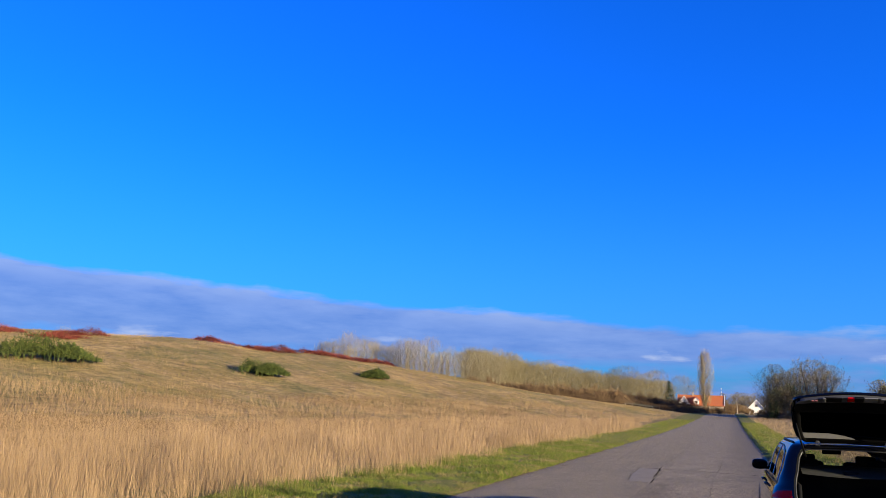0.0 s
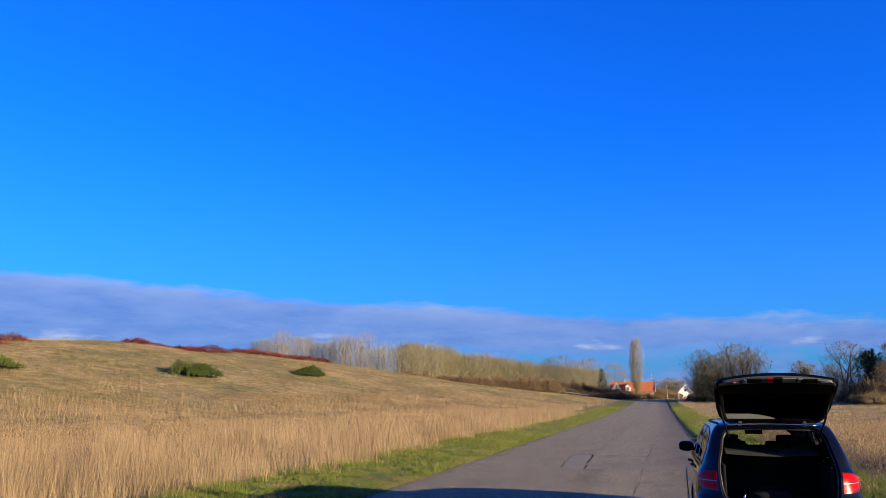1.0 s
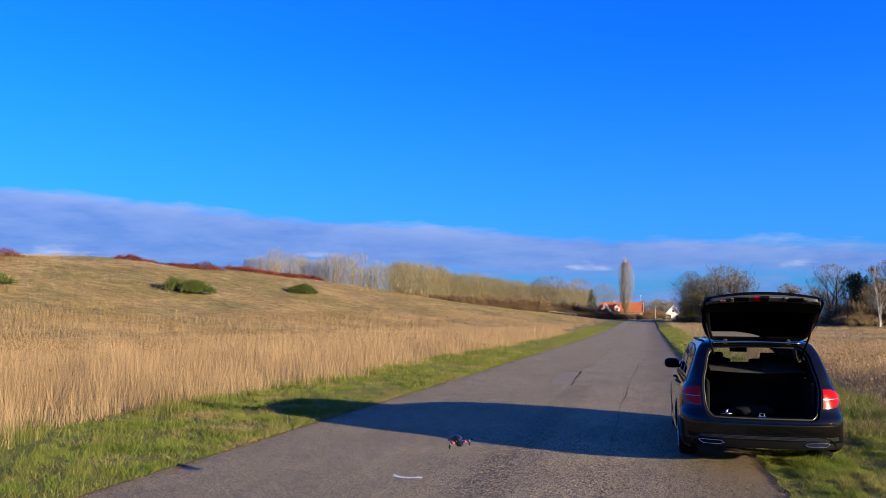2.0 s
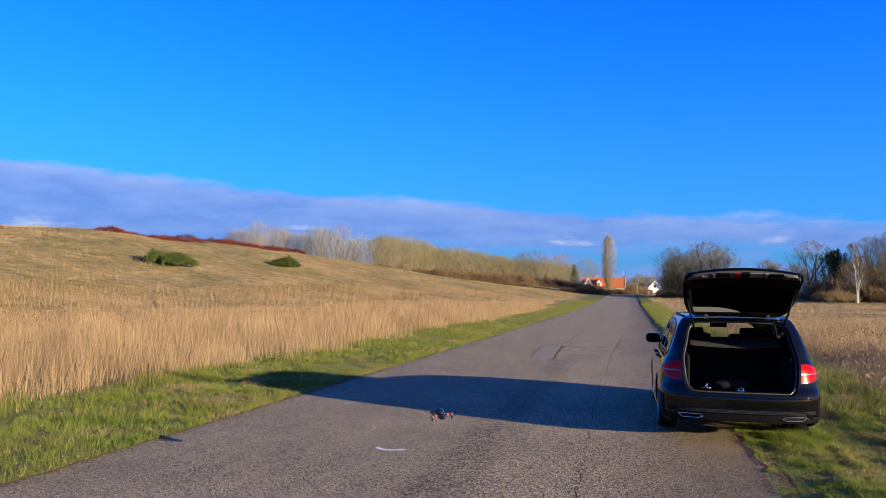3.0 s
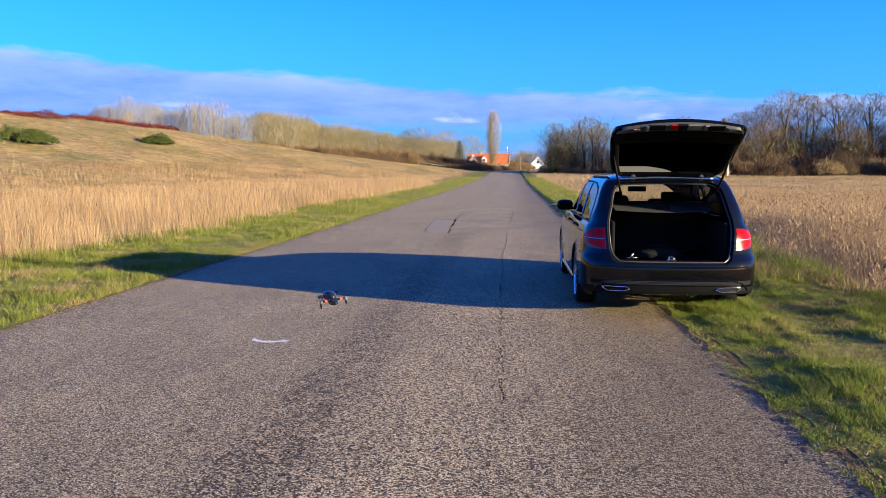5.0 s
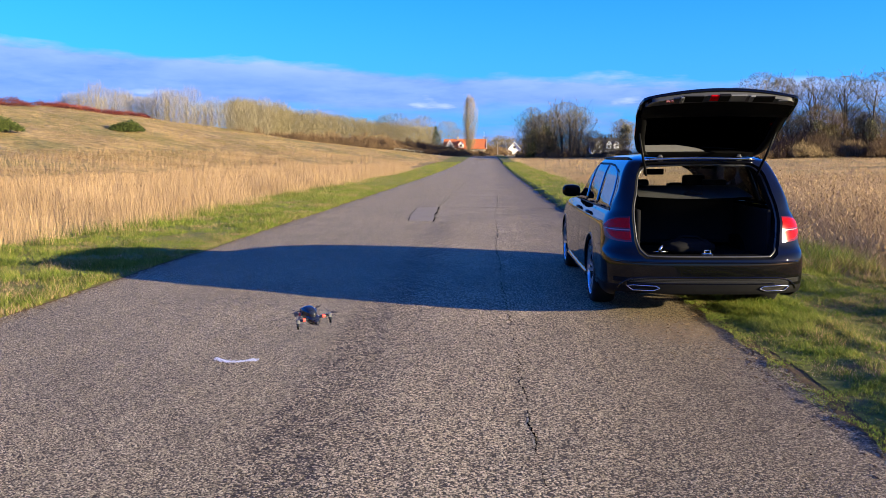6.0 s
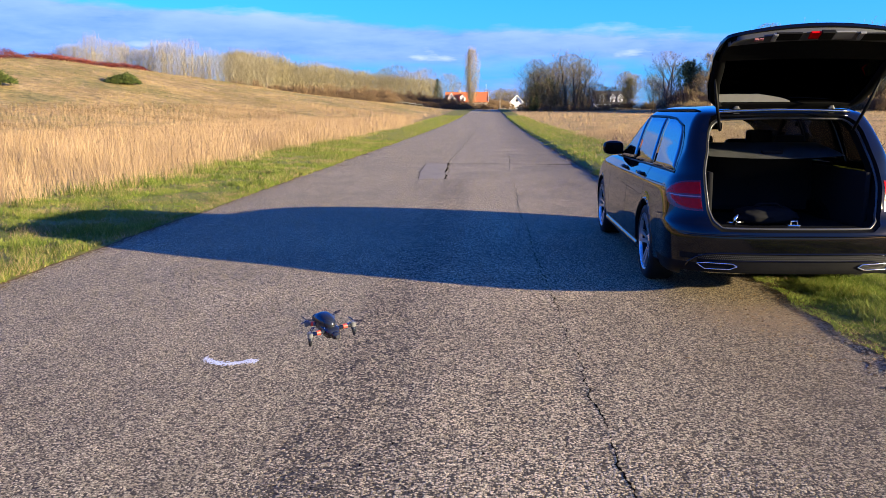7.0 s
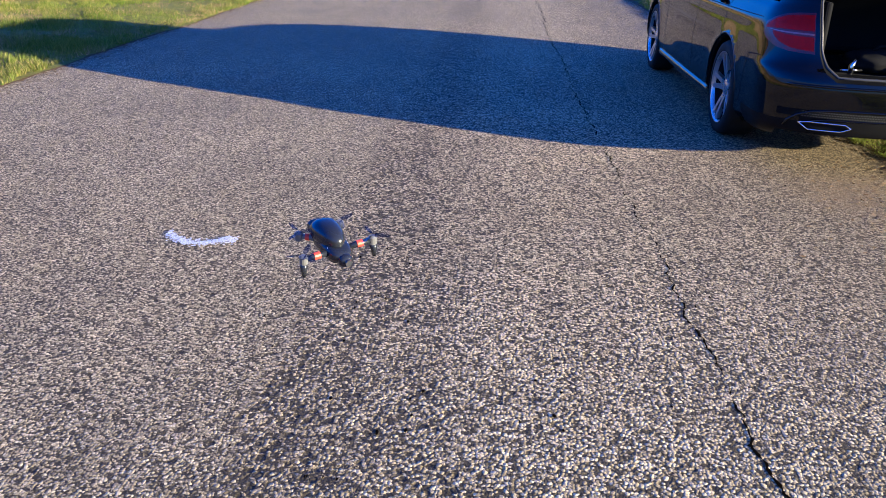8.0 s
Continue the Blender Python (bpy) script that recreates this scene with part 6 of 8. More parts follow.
        lamp = part("tail_lamp", patch(outline, c0 - 0.01, c1 + 0.02, lambda t: dn(t) - 0.008, lambda t: up(t) + 0.006, 22, 6, 0.0015, s), M_RED_DARK, car, "red tail lamp cluster", True)
        lo, hi = lampf(0.56, 0.97)
        part("upper_lens", patch(outline, c0, c1 - 0.03, lo, hi, 22, 4, 0.003, s), M_RED, lamp, "red upper lens", True)
        lo, hi = lampf(0.45, 0.495)
        part("indicator_strip", patch(outline, c0, c1 - 0.12, lo, hi, 20, 3, 0.0032, s), M_LAMP_CLEAR, lamp, "pale indicator strip", True)
        lo, hi = lampf(0.04, 0.40)
        part("lower_lens", patch(outline, c0, c1 - 0.20, lo, hi, 20, 4, 0.003, s), M_RED, lamp, "bright red brake lens", True)
        # exhaust trims
        bm = bmesh.new()
        o = lambda x, z: Vector((x * s, 0.0, z))
        cx, cz = 0.575, 0.318
        shape = [(-0.14, 0.000), (-0.105, 0.021), (0.08, 0.024), (0.14, 0.016), (0.085, -0.022), (-0.085, -0.021)]
        pts = []
        for k in range(len(shape)):
            (x0, z0), (x1, z1) = shape[k], shape[(k + 1) % len(shape)]
            for q in range(4):
                pts.append((cx + x0 + (x1 - x0) * q / 4, cz + z0 + (z1 - z0) * q / 4))
        ringpts = [Vector((x * s, rear_y(x, z) - 0.012, z)) for x, z in pts]
        add_tube(bm, ringpts + [ringpts[0]], 0.0042, 8, False)
        trim = part("exhaust_trim", bm, M_CHROME, car, "chrome exhaust trim", True)
        bm = bmesh.new()
        bm.faces.new([bm.verts.new(p + Vector((0, 0.008, 0))) for p in ringpts])
        bmesh.ops.solidify(bm, geom=bm.faces[:], thickness=0.01)
        part("exhaust_insert", bm, M_PLASTIC, trim)
    # honeycomb strip across the bumper
    bm = bmesh.new()
    rows = []
    full = [(-1, c) for c in np.linspace(1.55, 0, 24)] + [(1, c) for c in np.linspace(0, 1.55, 24)[1:]]
    for z in (0.366, 0.408):
        rows.append([bm.verts.new((outline(c, z).x * sd, outline(c, z).y - 0.003, z)) for sd, c in full])
    for k in range(len(full) - 1):
        bm.faces.new((rows[0][k], rows[0][k + 1], rows[1][k + 1], rows[1][k]))
    bmesh.ops.solidify(bm, geom=bm.faces[:], thickness=0.004)
    grille = part("bumper_grille", bm, M_RUBBER, car, "black honeycomb strip across the bumper")
    bm = bmesh.new()
    for row in range(3):
        z = 0.374 + 0.013 * row
        for k in range(96):
            x = -0.70 + 1.40 * (k + 0.5 * (row % 2)) / 96
            y = rear_y(x, z) - 0.008
            vs = [bm.verts.new((x + dx, y, z + dz)) for dx, dz in ((-0.0060, 0), (0, -0.0045), (0.0060, 0), (0, 0.0045))]
            bm.faces.new(vs)
    part("grille_mesh", bm, M_MESHDARK, grille)
    arcs = [(0.785, 0.305), (0.765, 0.340), (0.72, 0.378), (0.65, 0.403), (0.55, 0.414), (0.40, 0.416), (0.2, 0.416), (0.0, 0.416)]
    sweep = arcs + [(-x, z) for x, z in arcs[-2::-1]]
    for drop, rad in ((0.0, 0.009), (0.055, 0.006)):
        bm = bmesh.new()
        line = [(x, z - drop) for x, z in sweep if drop == 0 or abs(x) < 0.70]
        add_tube(bm, [Vector((x, rear_y(x, z) - 0.003, z)) for x, z in line], rad, 8)
        part("grille_frame", bm, M_PAINT, grille, "", True)
    bm = bmesh.new()
    add_tube(bm, [Vector((x, rear_y(x, 0.548) - 0.002, 0.548)) for x in np.linspace(-0.80, 0.80, 40)], 0.008, 8)
    part("bumper_edge", bm, M_PAINT, car, "glossy black edge along the bumper's top", True)
    bm = bmesh.new()
    add_box(bm, (0, 0.20, 0.285), (0.62, 0.16, 0.04), 0.015)
    part("diffuser_insert", bm, M_PLASTIC, car, "black diffuser insert")
    bm = bmesh.new()
    add_box(bm, (0, 2.55, 0.19), (1.25, 3.5, 0.05), 0.02)
    part("underbody", bm, M_PLASTIC, car)
    # the car's roof edge, made bright metal to carry the sky's blue sheen
    bm = bmesh.new()
    add_tube(bm, [(x, 0.485 + 0.03 * (x / 0.5) ** 2, 1.452 + 0.014 * (1 - (x / 0.5) ** 2)) for x in np.linspace(-0.5, 0.5, 16)], 0.015, 8)
    part("roof_edge", bm, M_ROOF_SHEEN, car, "roof edge under the tailgate, in bright metal for its sheen", True)


def estate_car():
    car = thing("car", (0.035, 0, 0), "glossy black estate car with open tailgate, parked half on the verge", "car")
    build_shell(car)
    for s in (-1, 1):
        for y in (HUB_R, HUB_F):
            wheel_parts(car, 0.795 * s, y, s)
            arch_liner(car, 0.78 * s, y, s)
    car_interior(car)
    car_details(car)
    tailgate(car)
    return car


estate_car()


def cargo_items():
    # metal clamp and a folded dark bag lying in the load space
    th = thing("metal_clamp", (-0.34, 0.34, 0.561), "small shiny metal clamp lying on the cargo floor", "clamp")
    bm = bmesh.new()
    add_tube(bm, [(0, 0, 0.0), (0, 0, 0.075), (0.02, 0, 0.11)], [0.018, 0.016, 0.010], 12)
    add_tube(bm, [(-0.06, 0, 0.045), (0.07, 0.01, 0.05)], 0.008, 8)
    part("stem", bm, M_CHROME, th, "chrome stem", True)
    bm = bmesh.new()
    add_tube(bm, [(0, 0, 0), (0, 0, 0.012)], 0.035, 16)
    part("foot", bm, M_PLASTIC, th)
    bag = thing("bag", (-0.02, 0.62, 0.561), "soft black carry bag lying in the cargo space", "bag")
    bm = bmesh.new()
    bmesh.ops.create_icosphere(bm, subdivisions=4, radius=1)
    for v in bm.verts:
        q = v.co.copy()
        k = 1 + 0.12 * noise.noise(q * 2.2)
        v.co = Vector((0.24 * math.copysign(abs(q.x) ** 0.6, q.x) * k, 0.15 * math.copysign(abs(q.y) ** 0.6, q.y) * k, max(0, 0.07 + 0.07 * q.z * k)))
    part("bag_body", bm, M_CARPET, bag, "", True)
    bm = bmesh.new()
    add_tube(bm, [(-0.12, -0.05, 0.13), (-0.08, -0.07, 0.17), (0.06, -0.07, 0.17), (0.12, -0.05, 0.13)], 0.009, 8)
    part("bag_handle", bm, M_CARPET, bag, "dark carry handle", True)


cargo_items()
# ---- trees and shrubs ----
EYE_X, EYE_Y = -1.6, -8.5


def spot(az, dist):
    """A place on the land by bearing (degrees from +y towards +x) and distance from the lane's start."""
    x, y = EYE_X + dist * math.sin(radians(az)), EYE_Y + dist * math.cos(radians(az))
    return x, y, float(height(x, y)) - 0.05


def tube_list(V, F, pts, r0, r1, n=5):
    base = len(V)
    m = len(pts)
    for i, p in enumerate(pts):
        d = (pts[min(i + 1, m - 1)] - pts[max(i - 1, 0)]).normalized()
        a = d.orthogonal().normalized()
        b = d.cross(a)
        r = r0 + (r1 - r0) * i / (m - 1)
        for k in range(n):
            V.append(p + (a * math.cos(2 * math.pi * k / n) + b * math.sin(2 * math.pi * k / n)) * r)
    for i in range(m - 1):
        for k in range(n):
            F.append((base + i * n + k, base + i * n + (k + 1) % n, base + (i + 1) * n + (k + 1) % n, base + (i + 1) * n + k))


def tree_meshes(h, reach, seed, bark_mat, twig_material, trunk_r=0.2, first=0.22, rise=0.55, limbs=22, subs=5, twigs=9, twig_len=0.9, twig_w=0.03, stems=1, droop=0.0, leaf=None, leaf_n=0, leaf_size=0.12, crown_shape=None):
    """Bare tree: tapered stem with limbs and side branches (one mesh), fine twigs (another). rise: how steeply limbs climb."""
    r = random.Random(seed)
    V, F, TV, TF = [], [], [], []
    shape = crown_shape or (lambda t: math.sin(math.pi * min(1, 0.12 + 0.88 * t) ** 0.8) ** 0.7)

    def bent(p, d, L, n, wob, lift):
        pts = [p.copy()]
        for _ in range(n):
            d = (d + Vector((r.uniform(-wob, wob), r.uniform(-wob, wob), r.uniform(-wob, wob) + lift))).normalized()
            p = p + d * (L / n)
            pts.append(p.copy())
        return pts, d

    def twig(p, d, L, w):
        d = d.normalized()
        a = d.orthogonal().normalized()
        a = (Matrix.Rotation(r.uniform(0, 6.28), 3, d) @ a) * w * 0.5
        k = len(TV)
        q = p + d * L * 0.55 + Vector((r.uniform(-.1, .1), r.uniform(-.1, .1), r.uniform(-.05, .1))) * L
        TV.extend((p - a, p + a, q + a * 0.7, p + d * L + Vector((0, 0, -droop * L))))
        TF.append((k, k + 1, k + 2))
        TF.append((k, k + 2, k + 3))
    for s in range(stems):
        lean = Vector((r.uniform(-.12, .12), r.uniform(-.12, .12), 1)) if stems > 1 else Vector((r.uniform(-.04, .04), r.uniform(-.04, .04), 1))
        start = Vector((r.uniform(-.5, .5), r.uniform(-.5, .5), 0)) * (reach * 0.25 if stems > 1 else 0)
        hh = h * (r.uniform(0.75, 1.0) if stems > 1 else 1.0)
        stem, _ = bent(start, lean.normalized(), hh * 0.93, 9, 0.07, 0.03)
        tube_list(V, F, stem, trunk_r, trunk_r * 0.12, 7)
        for b in range(limbs):
            t = first + (0.97 - first) * ((b + r.random()) / limbs)
            f = t * (len(stem) - 1)
            i = min(len(stem) - 2, int(f))
            p = stem[i].lerp(stem[i + 1], f - i)
            az = b * 2.4 + r.uniform(-.5, .5)
            u = shape((t - first) / (1 - first))
            L = max(0.4, reach * u * r.uniform(0.75, 1.1))
            d = Vector((math.cos(az), math.sin(az), rise * r.uniform(0.7, 1.4) + 0.6 * t)).normalized()
            lim, dd = bent(p, d, L, 5, 0.18, 0.05)
            r0 = trunk_r * (1 - 0.75 * t) * 0.46 + 0.012
            tube_list(V, F, lim, r0, 0.008, 3)
            for q in range(subs):
                g = r.uniform(0.25, 1.0) * 4.99
                k = int(g)
                pp = lim[k].lerp(lim[k + 1], g - k)
                sd = (dd + Vector((r.uniform(-1, 1), r.uniform(-1, 1), r.uniform(-.4, .9)))).normalized()
                sub, sdd = bent(pp, sd, L * r.uniform(0.25, 0.5), 2, 0.25, 0.05)
                tube_list(V, F, sub, r0 * 0.28 + 0.005, 0.004, 3)
                for _ in range(twigs):
                    e = r.uniform(0.1, 1.0) * 1.99
                    m = int(e)
                    tp = sub[m].lerp(sub[m + 1], e - m)
                    td = sdd + Vector((r.uniform(-1, 1), r.uniform(-1, 1), r.uniform(-.5, .9)))
                    twig(tp, td, twig_len * r.uniform(0.5, 1.2), twig_w)
    trunk = mesh_of("trunk", V, F, bark_mat, True)
    crown = mesh_of("crown", TV, TF, twig_material)
    leaves = None
    if leaf:
        LV, LF = [], []
        tips = TV[3::4]
        for _ in range(leaf_n):
            c = r.choice(tips) + Vector((r.gauss(0, .25), r.gauss(0, .25), r.gauss(0, .25)))
            n = Vector((r.uniform(-1, 1), r.uniform(-1, 1), r.uniform(-1, 1))).normalized()
            a = n.orthogonal().normalized() * leaf_size * r.uniform(0.6, 1.4)
            b = n.cross(a) * r.uniform(0.5, 0.9)
            k = len(LV)
            LV.extend((c - a, c + b, c + a, c - b))
            LF.append((k, k + 1, k + 2, k + 3))
        leaves = mesh_of("leaves", LV, LF, leaf)
    return trunk, crown, leaves


def hazy_tree(h, w, seed, bark_mat, twig_material, n, twig_len, twig_w, upright, limbs=14, base=0.12, full=0.5, stems=1, trunk_r=0.14):
    """A finely branched bare tree seen from afar: stem, thin limbs, and twigs spread evenly through the crown.
    full: the height at which the crown is widest, as a part of its own height."""
    r = random.Random(seed)
    V, F, TV, TF = [], [], [], []

    def wide(t):
        return 0.5 * w * (math.sin(math.pi * 0.5 * min(1, (t + 0.06) / full)) if t < full else math.cos(math.pi * 0.5 * (t - full) / (1.04 - full))) ** 0.75
    for sidx in range(stems):
        a = r.uniform(0, 6.28)
        off = Vector((math.cos(a), math.sin(a), 0)) * (w * 0.22 if stems > 1 else 0.0)
        stem = [Vector((0, 0, 0)) + off * (k / 8) ** 0.7 + Vector((r.gauss(0, .1), r.gauss(0, .1), h * 0.95 * k / 8)) for k in range(9)]
        tube_list(V, F, stem, trunk_r, 0.015, 5)
        for b in range(limbs):
            t = base + (0.9 - base) * (b + r.random()) / limbs
            f = t * 8
            i = min(7, int(f))
            p = stem[i].lerp(stem[i + 1], f - i)
            tt = min(0.97, t + r.uniform(0.12, 0.3) * (0.4 + upright))
            az = b * 2.4 + r.uniform(-.4, .4)
            ww = wide((tt - base) / (1 - base)) * r.uniform(0.6, 1.0)
            q = Vector((math.cos(az) * ww, math.sin(az) * ww, h * tt))
            m = p.lerp(q, 0.5) + Vector((math.cos(az), math.sin(az), -0.3)) * ww * 0.15
            tube_list(V, F, [p, m, q], trunk_r * 0.35 * (1 - 0.6 * t), 0.008, 3)
    for _ in range(n):
        t = r.random() ** 0.85
        ww = wide(t) * math.sqrt(r.uniform(0.02, 1.0)) * r.uniform(0.85, 1.08)
        az = r.uniform(0, 6.283)
        c = Vector((math.cos(az) * ww, math.sin(az) * ww, h * (base + (1 - base) * t)))
        d = (Vector((math.cos(az), math.sin(az), 0)) * (1 - upright) + Vector((0, 0, upright)) + Vector((r.gauss(0, .3), r.gauss(0, .3), r.gauss(0, .2)))).normalized()
        L = twig_len * r.uniform(0.5, 1.2)
        s = (d.orthogonal().normalized() @ Matrix.Rotation(r.uniform(0, 6.28), 3, d)) * twig_w * 0.5
        k = len(TV)
        TV.extend((c - s - d * L * 0.5, c + s - d * L * 0.5, c + d * L * 0.5))
        TF.append((k, k + 1, k + 2))
    return mesh_of("trunk", V, F, bark_mat, True), mesh_of("crown", TV, TF, twig_material), None


def plant(name, meshes, at, label, category, group="", turn=0.0, scale=1.0):
    th = thing(name, at, label, category, group, turn)
    th.scale = (scale, scale, scale) if isinstance(scale, (int, float)) else scale
    for nm, me in zip(("trunk", "crown", "leaves"), meshes):
        if me:
            part_me(nm, me, th)
    return th


def conifer_meshes(h, reach, seed, needle, bark_mat, whorls=26, dens=60, fan=0.9):
    r = random.Random(seed)
    V, F, NV, NF = [], [], [], []
    stem = [Vector((0, 0, h * k / 8)) for k in range(9)]
    tube_list(V, F, stem, 0.02 * h, 0.01, 7)
    for wv in range(whorls):
        t = 0.06 + 0.92 * wv / whorls
        L = reach * (1 - t) ** 0.8 + 0.12
        for b in range(7):
            az = wv * 1.1 + b * 0.9 + r.uniform(-.25, .25)
            d = Vector((math.cos(az), math.sin(az), -0.18 + 0.5 * t))
            p0 = Vector((0, 0, h * t))
            LL = L * r.uniform(0.7, 1.1)
            tip = p0 + d * LL
            tube_list(V, F, [p0, p0.lerp(tip, 0.5) + Vector((0, 0, -0.05 * LL)), tip], 0.02, 0.006, 3)
            for _ in range(max(4, int(dens * LL / reach / 7 * 2.2))):
                e = r.uniform(0.12, 1.0)
                c = p0.lerp(tip, e) + Vector((r.gauss(0, .08), r.gauss(0, .08), r.gauss(0, .05))) * fan
                q = (d + Vector((r.uniform(-1, 1), r.uniform(-1, 1), r.uniform(-.7, .3)))).normalized() * r.uniform(0.22, 0.5) * fan
                s = q.cross(Vector((0, 0, 1))).normalized() * 0.09 * fan
                k = len(NV)
                NV.extend((c - s, c + s, c + q + s * 0.4, c + q - s * 0.4))
                NF.append((k, k + 1, k + 2, k + 3))
    return mesh_of("trunk", V, F, bark_mat, True), mesh_of("crown", NV, NF, needle), None


def clump_meshes(w, d, h, seed, mat, n, stem_mat, blade=(0.35, 0.07), spread=1.0):
    """A low dense shrub: many stems from the ground that end in tufts, with an uneven top."""
    r = random.Random(seed)
    NV, NF = [], []
    V, F = NV, NF
    for _ in range(max(10, n // 60)):
        x, y = r.uniform(-1, 1), r.uniform(-1, 1)
        if x * x + y * y > 1:
            continue
        top = h * (1 - 0.75 * (x * x + y * y)) * r.uniform(0.6, 1.0)
        p0 = Vector((x * w * 0.5, y * d * 0.5, 0))
        tube_list(V, F, [p0, p0 + Vector((r.uniform(-.2, .2), r.uniform(-.2, .2), top * 0.55)), p0 + Vector((r.uniform(-.35, .35), r.uniform(-.35, .35), top))], 0.03, 0.008, 4)
    humps = [(r.uniform(-.8, .8), r.uniform(-.7, .7), r.uniform(0.25, 0.55), r.uniform(0.6, 1.0)) for _ in range(12)]
    for _ in range(n):
        hx, hy, hr, hz = r.choice(humps)
        a, rad = r.uniform(0, 6.283), hr * math.sqrt(r.random())
        x, y = hx + rad * math.cos(a), hy + rad * math.sin(a)
        edge = x * x + y * y
        if edge > 1.15:
            continue
        top = h * hz * max(0.12, 1 - 0.7 * edge) * (1 - 0.45 * (rad / hr) ** 2)
        z = top * r.uniform(0.15, 1.0) ** 0.6
        c = Vector((x * w * 0.5, y * d * 0.5, z))
        q = Vector((r.uniform(-1, 1) * spread, r.uniform(-1, 1) * spread, r.uniform(0.1, 1.2))).normalized() * blade[0] * r.uniform(0.5, 1.3)
        s = q.orthogonal().normalized() * blade[1] * 0.5
        k = len(NV)
        NV.extend((c - s, c + s, c + q))
        NF.append((k, k + 1, k + 2))
    return None, mesh_of("crown", NV, NF, mat), None


def left_side():
    r = random.Random(41)
    # pines creeping over the slope
    pines = "low dark-green creeping pine on the grassy slope"
    for k, (x, y, w, d, h) in enumerate(((-60.3, 48.7, 10.0, 5.6, 3.0), (-52.9, 73.1, 7.4, 4.4, 2.1), (-48.6, 96.3, 4.7, 3.4, 1.7))):
        m = clump_meshes(w, d, h, 60 + k, M_NEEDLE, 5200, M_BARK, (0.42, 0.10))
        plant("pine_shrub", m, (x, y, float(height(x, y)) - 0.1), pines, "shrub", "creeping pines on the slope", 52)
    # red-stemmed shrubs along the ridge
    reds = [clump_meshes(7.0, 3.2, hh, 70 + k, M_RED_TWIG, 1900, M_BROWN_TWIG, (0.45, 0.05), 0.7) for k, hh in enumerate((1.15, 0.95, 1.3))]
    first = [None] * 3
    for s0, s1, n, dd, down in ((-36, 0, 14, 4.0, 8.0), (23, 48, 13, 3.0, 2.2), (51, 71, 9, 2.5, 2.2)):
        for i in range(n):
            s = s0 + (s1 - s0) * (i + r.uniform(-.3, .3)) / (n - 1)
            d = dd + r.uniform(-2.2, 3.0) + down * (i / n)
            x, y = RIDGE.x + RIDGE_U.x * s + RIDGE_U.y * d, RIDGE.y + RIDGE_U.y * s - RIDGE_U.x * d
            k = r.randrange(3)
            m = pose(x, y, float(height(x, y)) - 0.08, 0, 0, 76 + r.uniform(-25, 25)) @ Matrix.Scale(r.uniform(0.75, 1.1), 4)
            if first[k] is None:
                first[k] = plant("red_shrub", reds[k], (x, y, float(height(x, y)) - 0.08), "leafless shrub with dark red twigs on the ridge", "shrub", "red shrubs along the ridge", 76)
            else:
                copy_thing(first[k], m)
    # bare poplars behind the ridge and the long belt beyond the field
    tall = [hazy_tree(15.4, w, 80 + k, M_TAN_BARK, M_TAN_TWIG, 1500, 2.2, 0.024, 0.84, 16, 0.10, 0.80, 4) for k, w in enumerate((8.5, 9.5, 7.5, 10.0))]
    bushy = [hazy_tree(14.6, w, 90 + k, M_TAN_BARK, M_OLIVE_TWIG, 2000, 1.9, 0.046, 0.80, 6, 0.02, 0.84, 3, 0.10) for k, w in enumerate((11.5, 12.5, 10.5))]
    src = {}

    def put(kind, pool, name, label, group, x, y, sc, sink=0.1):
        k = r.randrange(len(pool))
        z = float(height(x, y)) - sink
        turn = r.uniform(0, 360)
        if (kind, k) not in src:
            src[(kind, k)] = plant(name, pool[k], (x, y, z), label, "tree", group, turn, sc)
        else:
            o = src[(kind, k)]
            c = copy_thing(o, pose(x, y, z, 0, 0, turn))
            c.scale = (sc, sc, sc * r.uniform(0.92, 1.08))
    lab_t, lab_b = "tall bare poplar with pale tan branches behind the ridge", "bare olive-tan tree in the long shelter belt"
    for i in range(27):
        az = -27.6 + 9.4 * i / 26 + r.uniform(-.2, .2)
        x, y, _ = spot(az, r.uniform(228, 250))
        put("t", tall, "poplar_tree", lab_t, "poplars behind the ridge", x, y, r.uniform(0.93, 1.05) * (1.0 if az < -20 else 0.96))
    for az in (-16.9, -16.2, -15.4):
        x, y, _ = spot(az, 236)
        put("t", tall, "poplar_tree", lab_t, "poplars behind the ridge", x, y, 0.95)
    for az, dist in ((-44.2, 262), (-43.0, 266), (-41.6, 264), (-40.6, 268), (-39.6, 264)):
        x, y, _ = spot(az, dist)
        put("t", tall, "poplar_tree", lab_t, "poplars behind the ridge", x, y, r.uniform(0.90, 0.98))
    for i in range(96):
        t = (i + r.random()) / 96
        az = -17.3 + 13.6 * t ** 1.15
        dist = 245 + 150 * t + r.uniform(-5, 22)
        x, y, _ = spot(az, dist)
        put("b", bushy, "tree", lab_b, "shelter belt", x, y, r.uniform(0.97, 1.03) * (1.10 - 0.16 * t))
    for az, dist, sc in ((-7.3, 265, 0.72), (-6.6, 262, 0.82), (-6.0, 266, 0.74), (-5.2, 300, 0.9), (-4.6, 310, 0.92), (-2.9, 320, 0.9), (-2.3, 300, 0.6)):
        x, y, _ = spot(az, dist)
        put("b", bushy, "tree", lab_b, "shelter belt", x, y, sc)
    # brown thicket at the field's far edge
    hedge = [clump_meshes(8.5, 5.0, hh, 100 + k, M_THICKET, 1750, M_THICKET, (0.9, 0.09), 0.6) for k, hh in enumerate((4.6, 5.2, 4.0))]
    h0 = {}
    for i in range(46):
        t = i / 45
        az = -19.2 + 16.6 * t
        x, y, z = spot(az, 226 - 10 * math.sin(t * 3) + r.uniform(-5, 5))
        k = r.randrange(3)
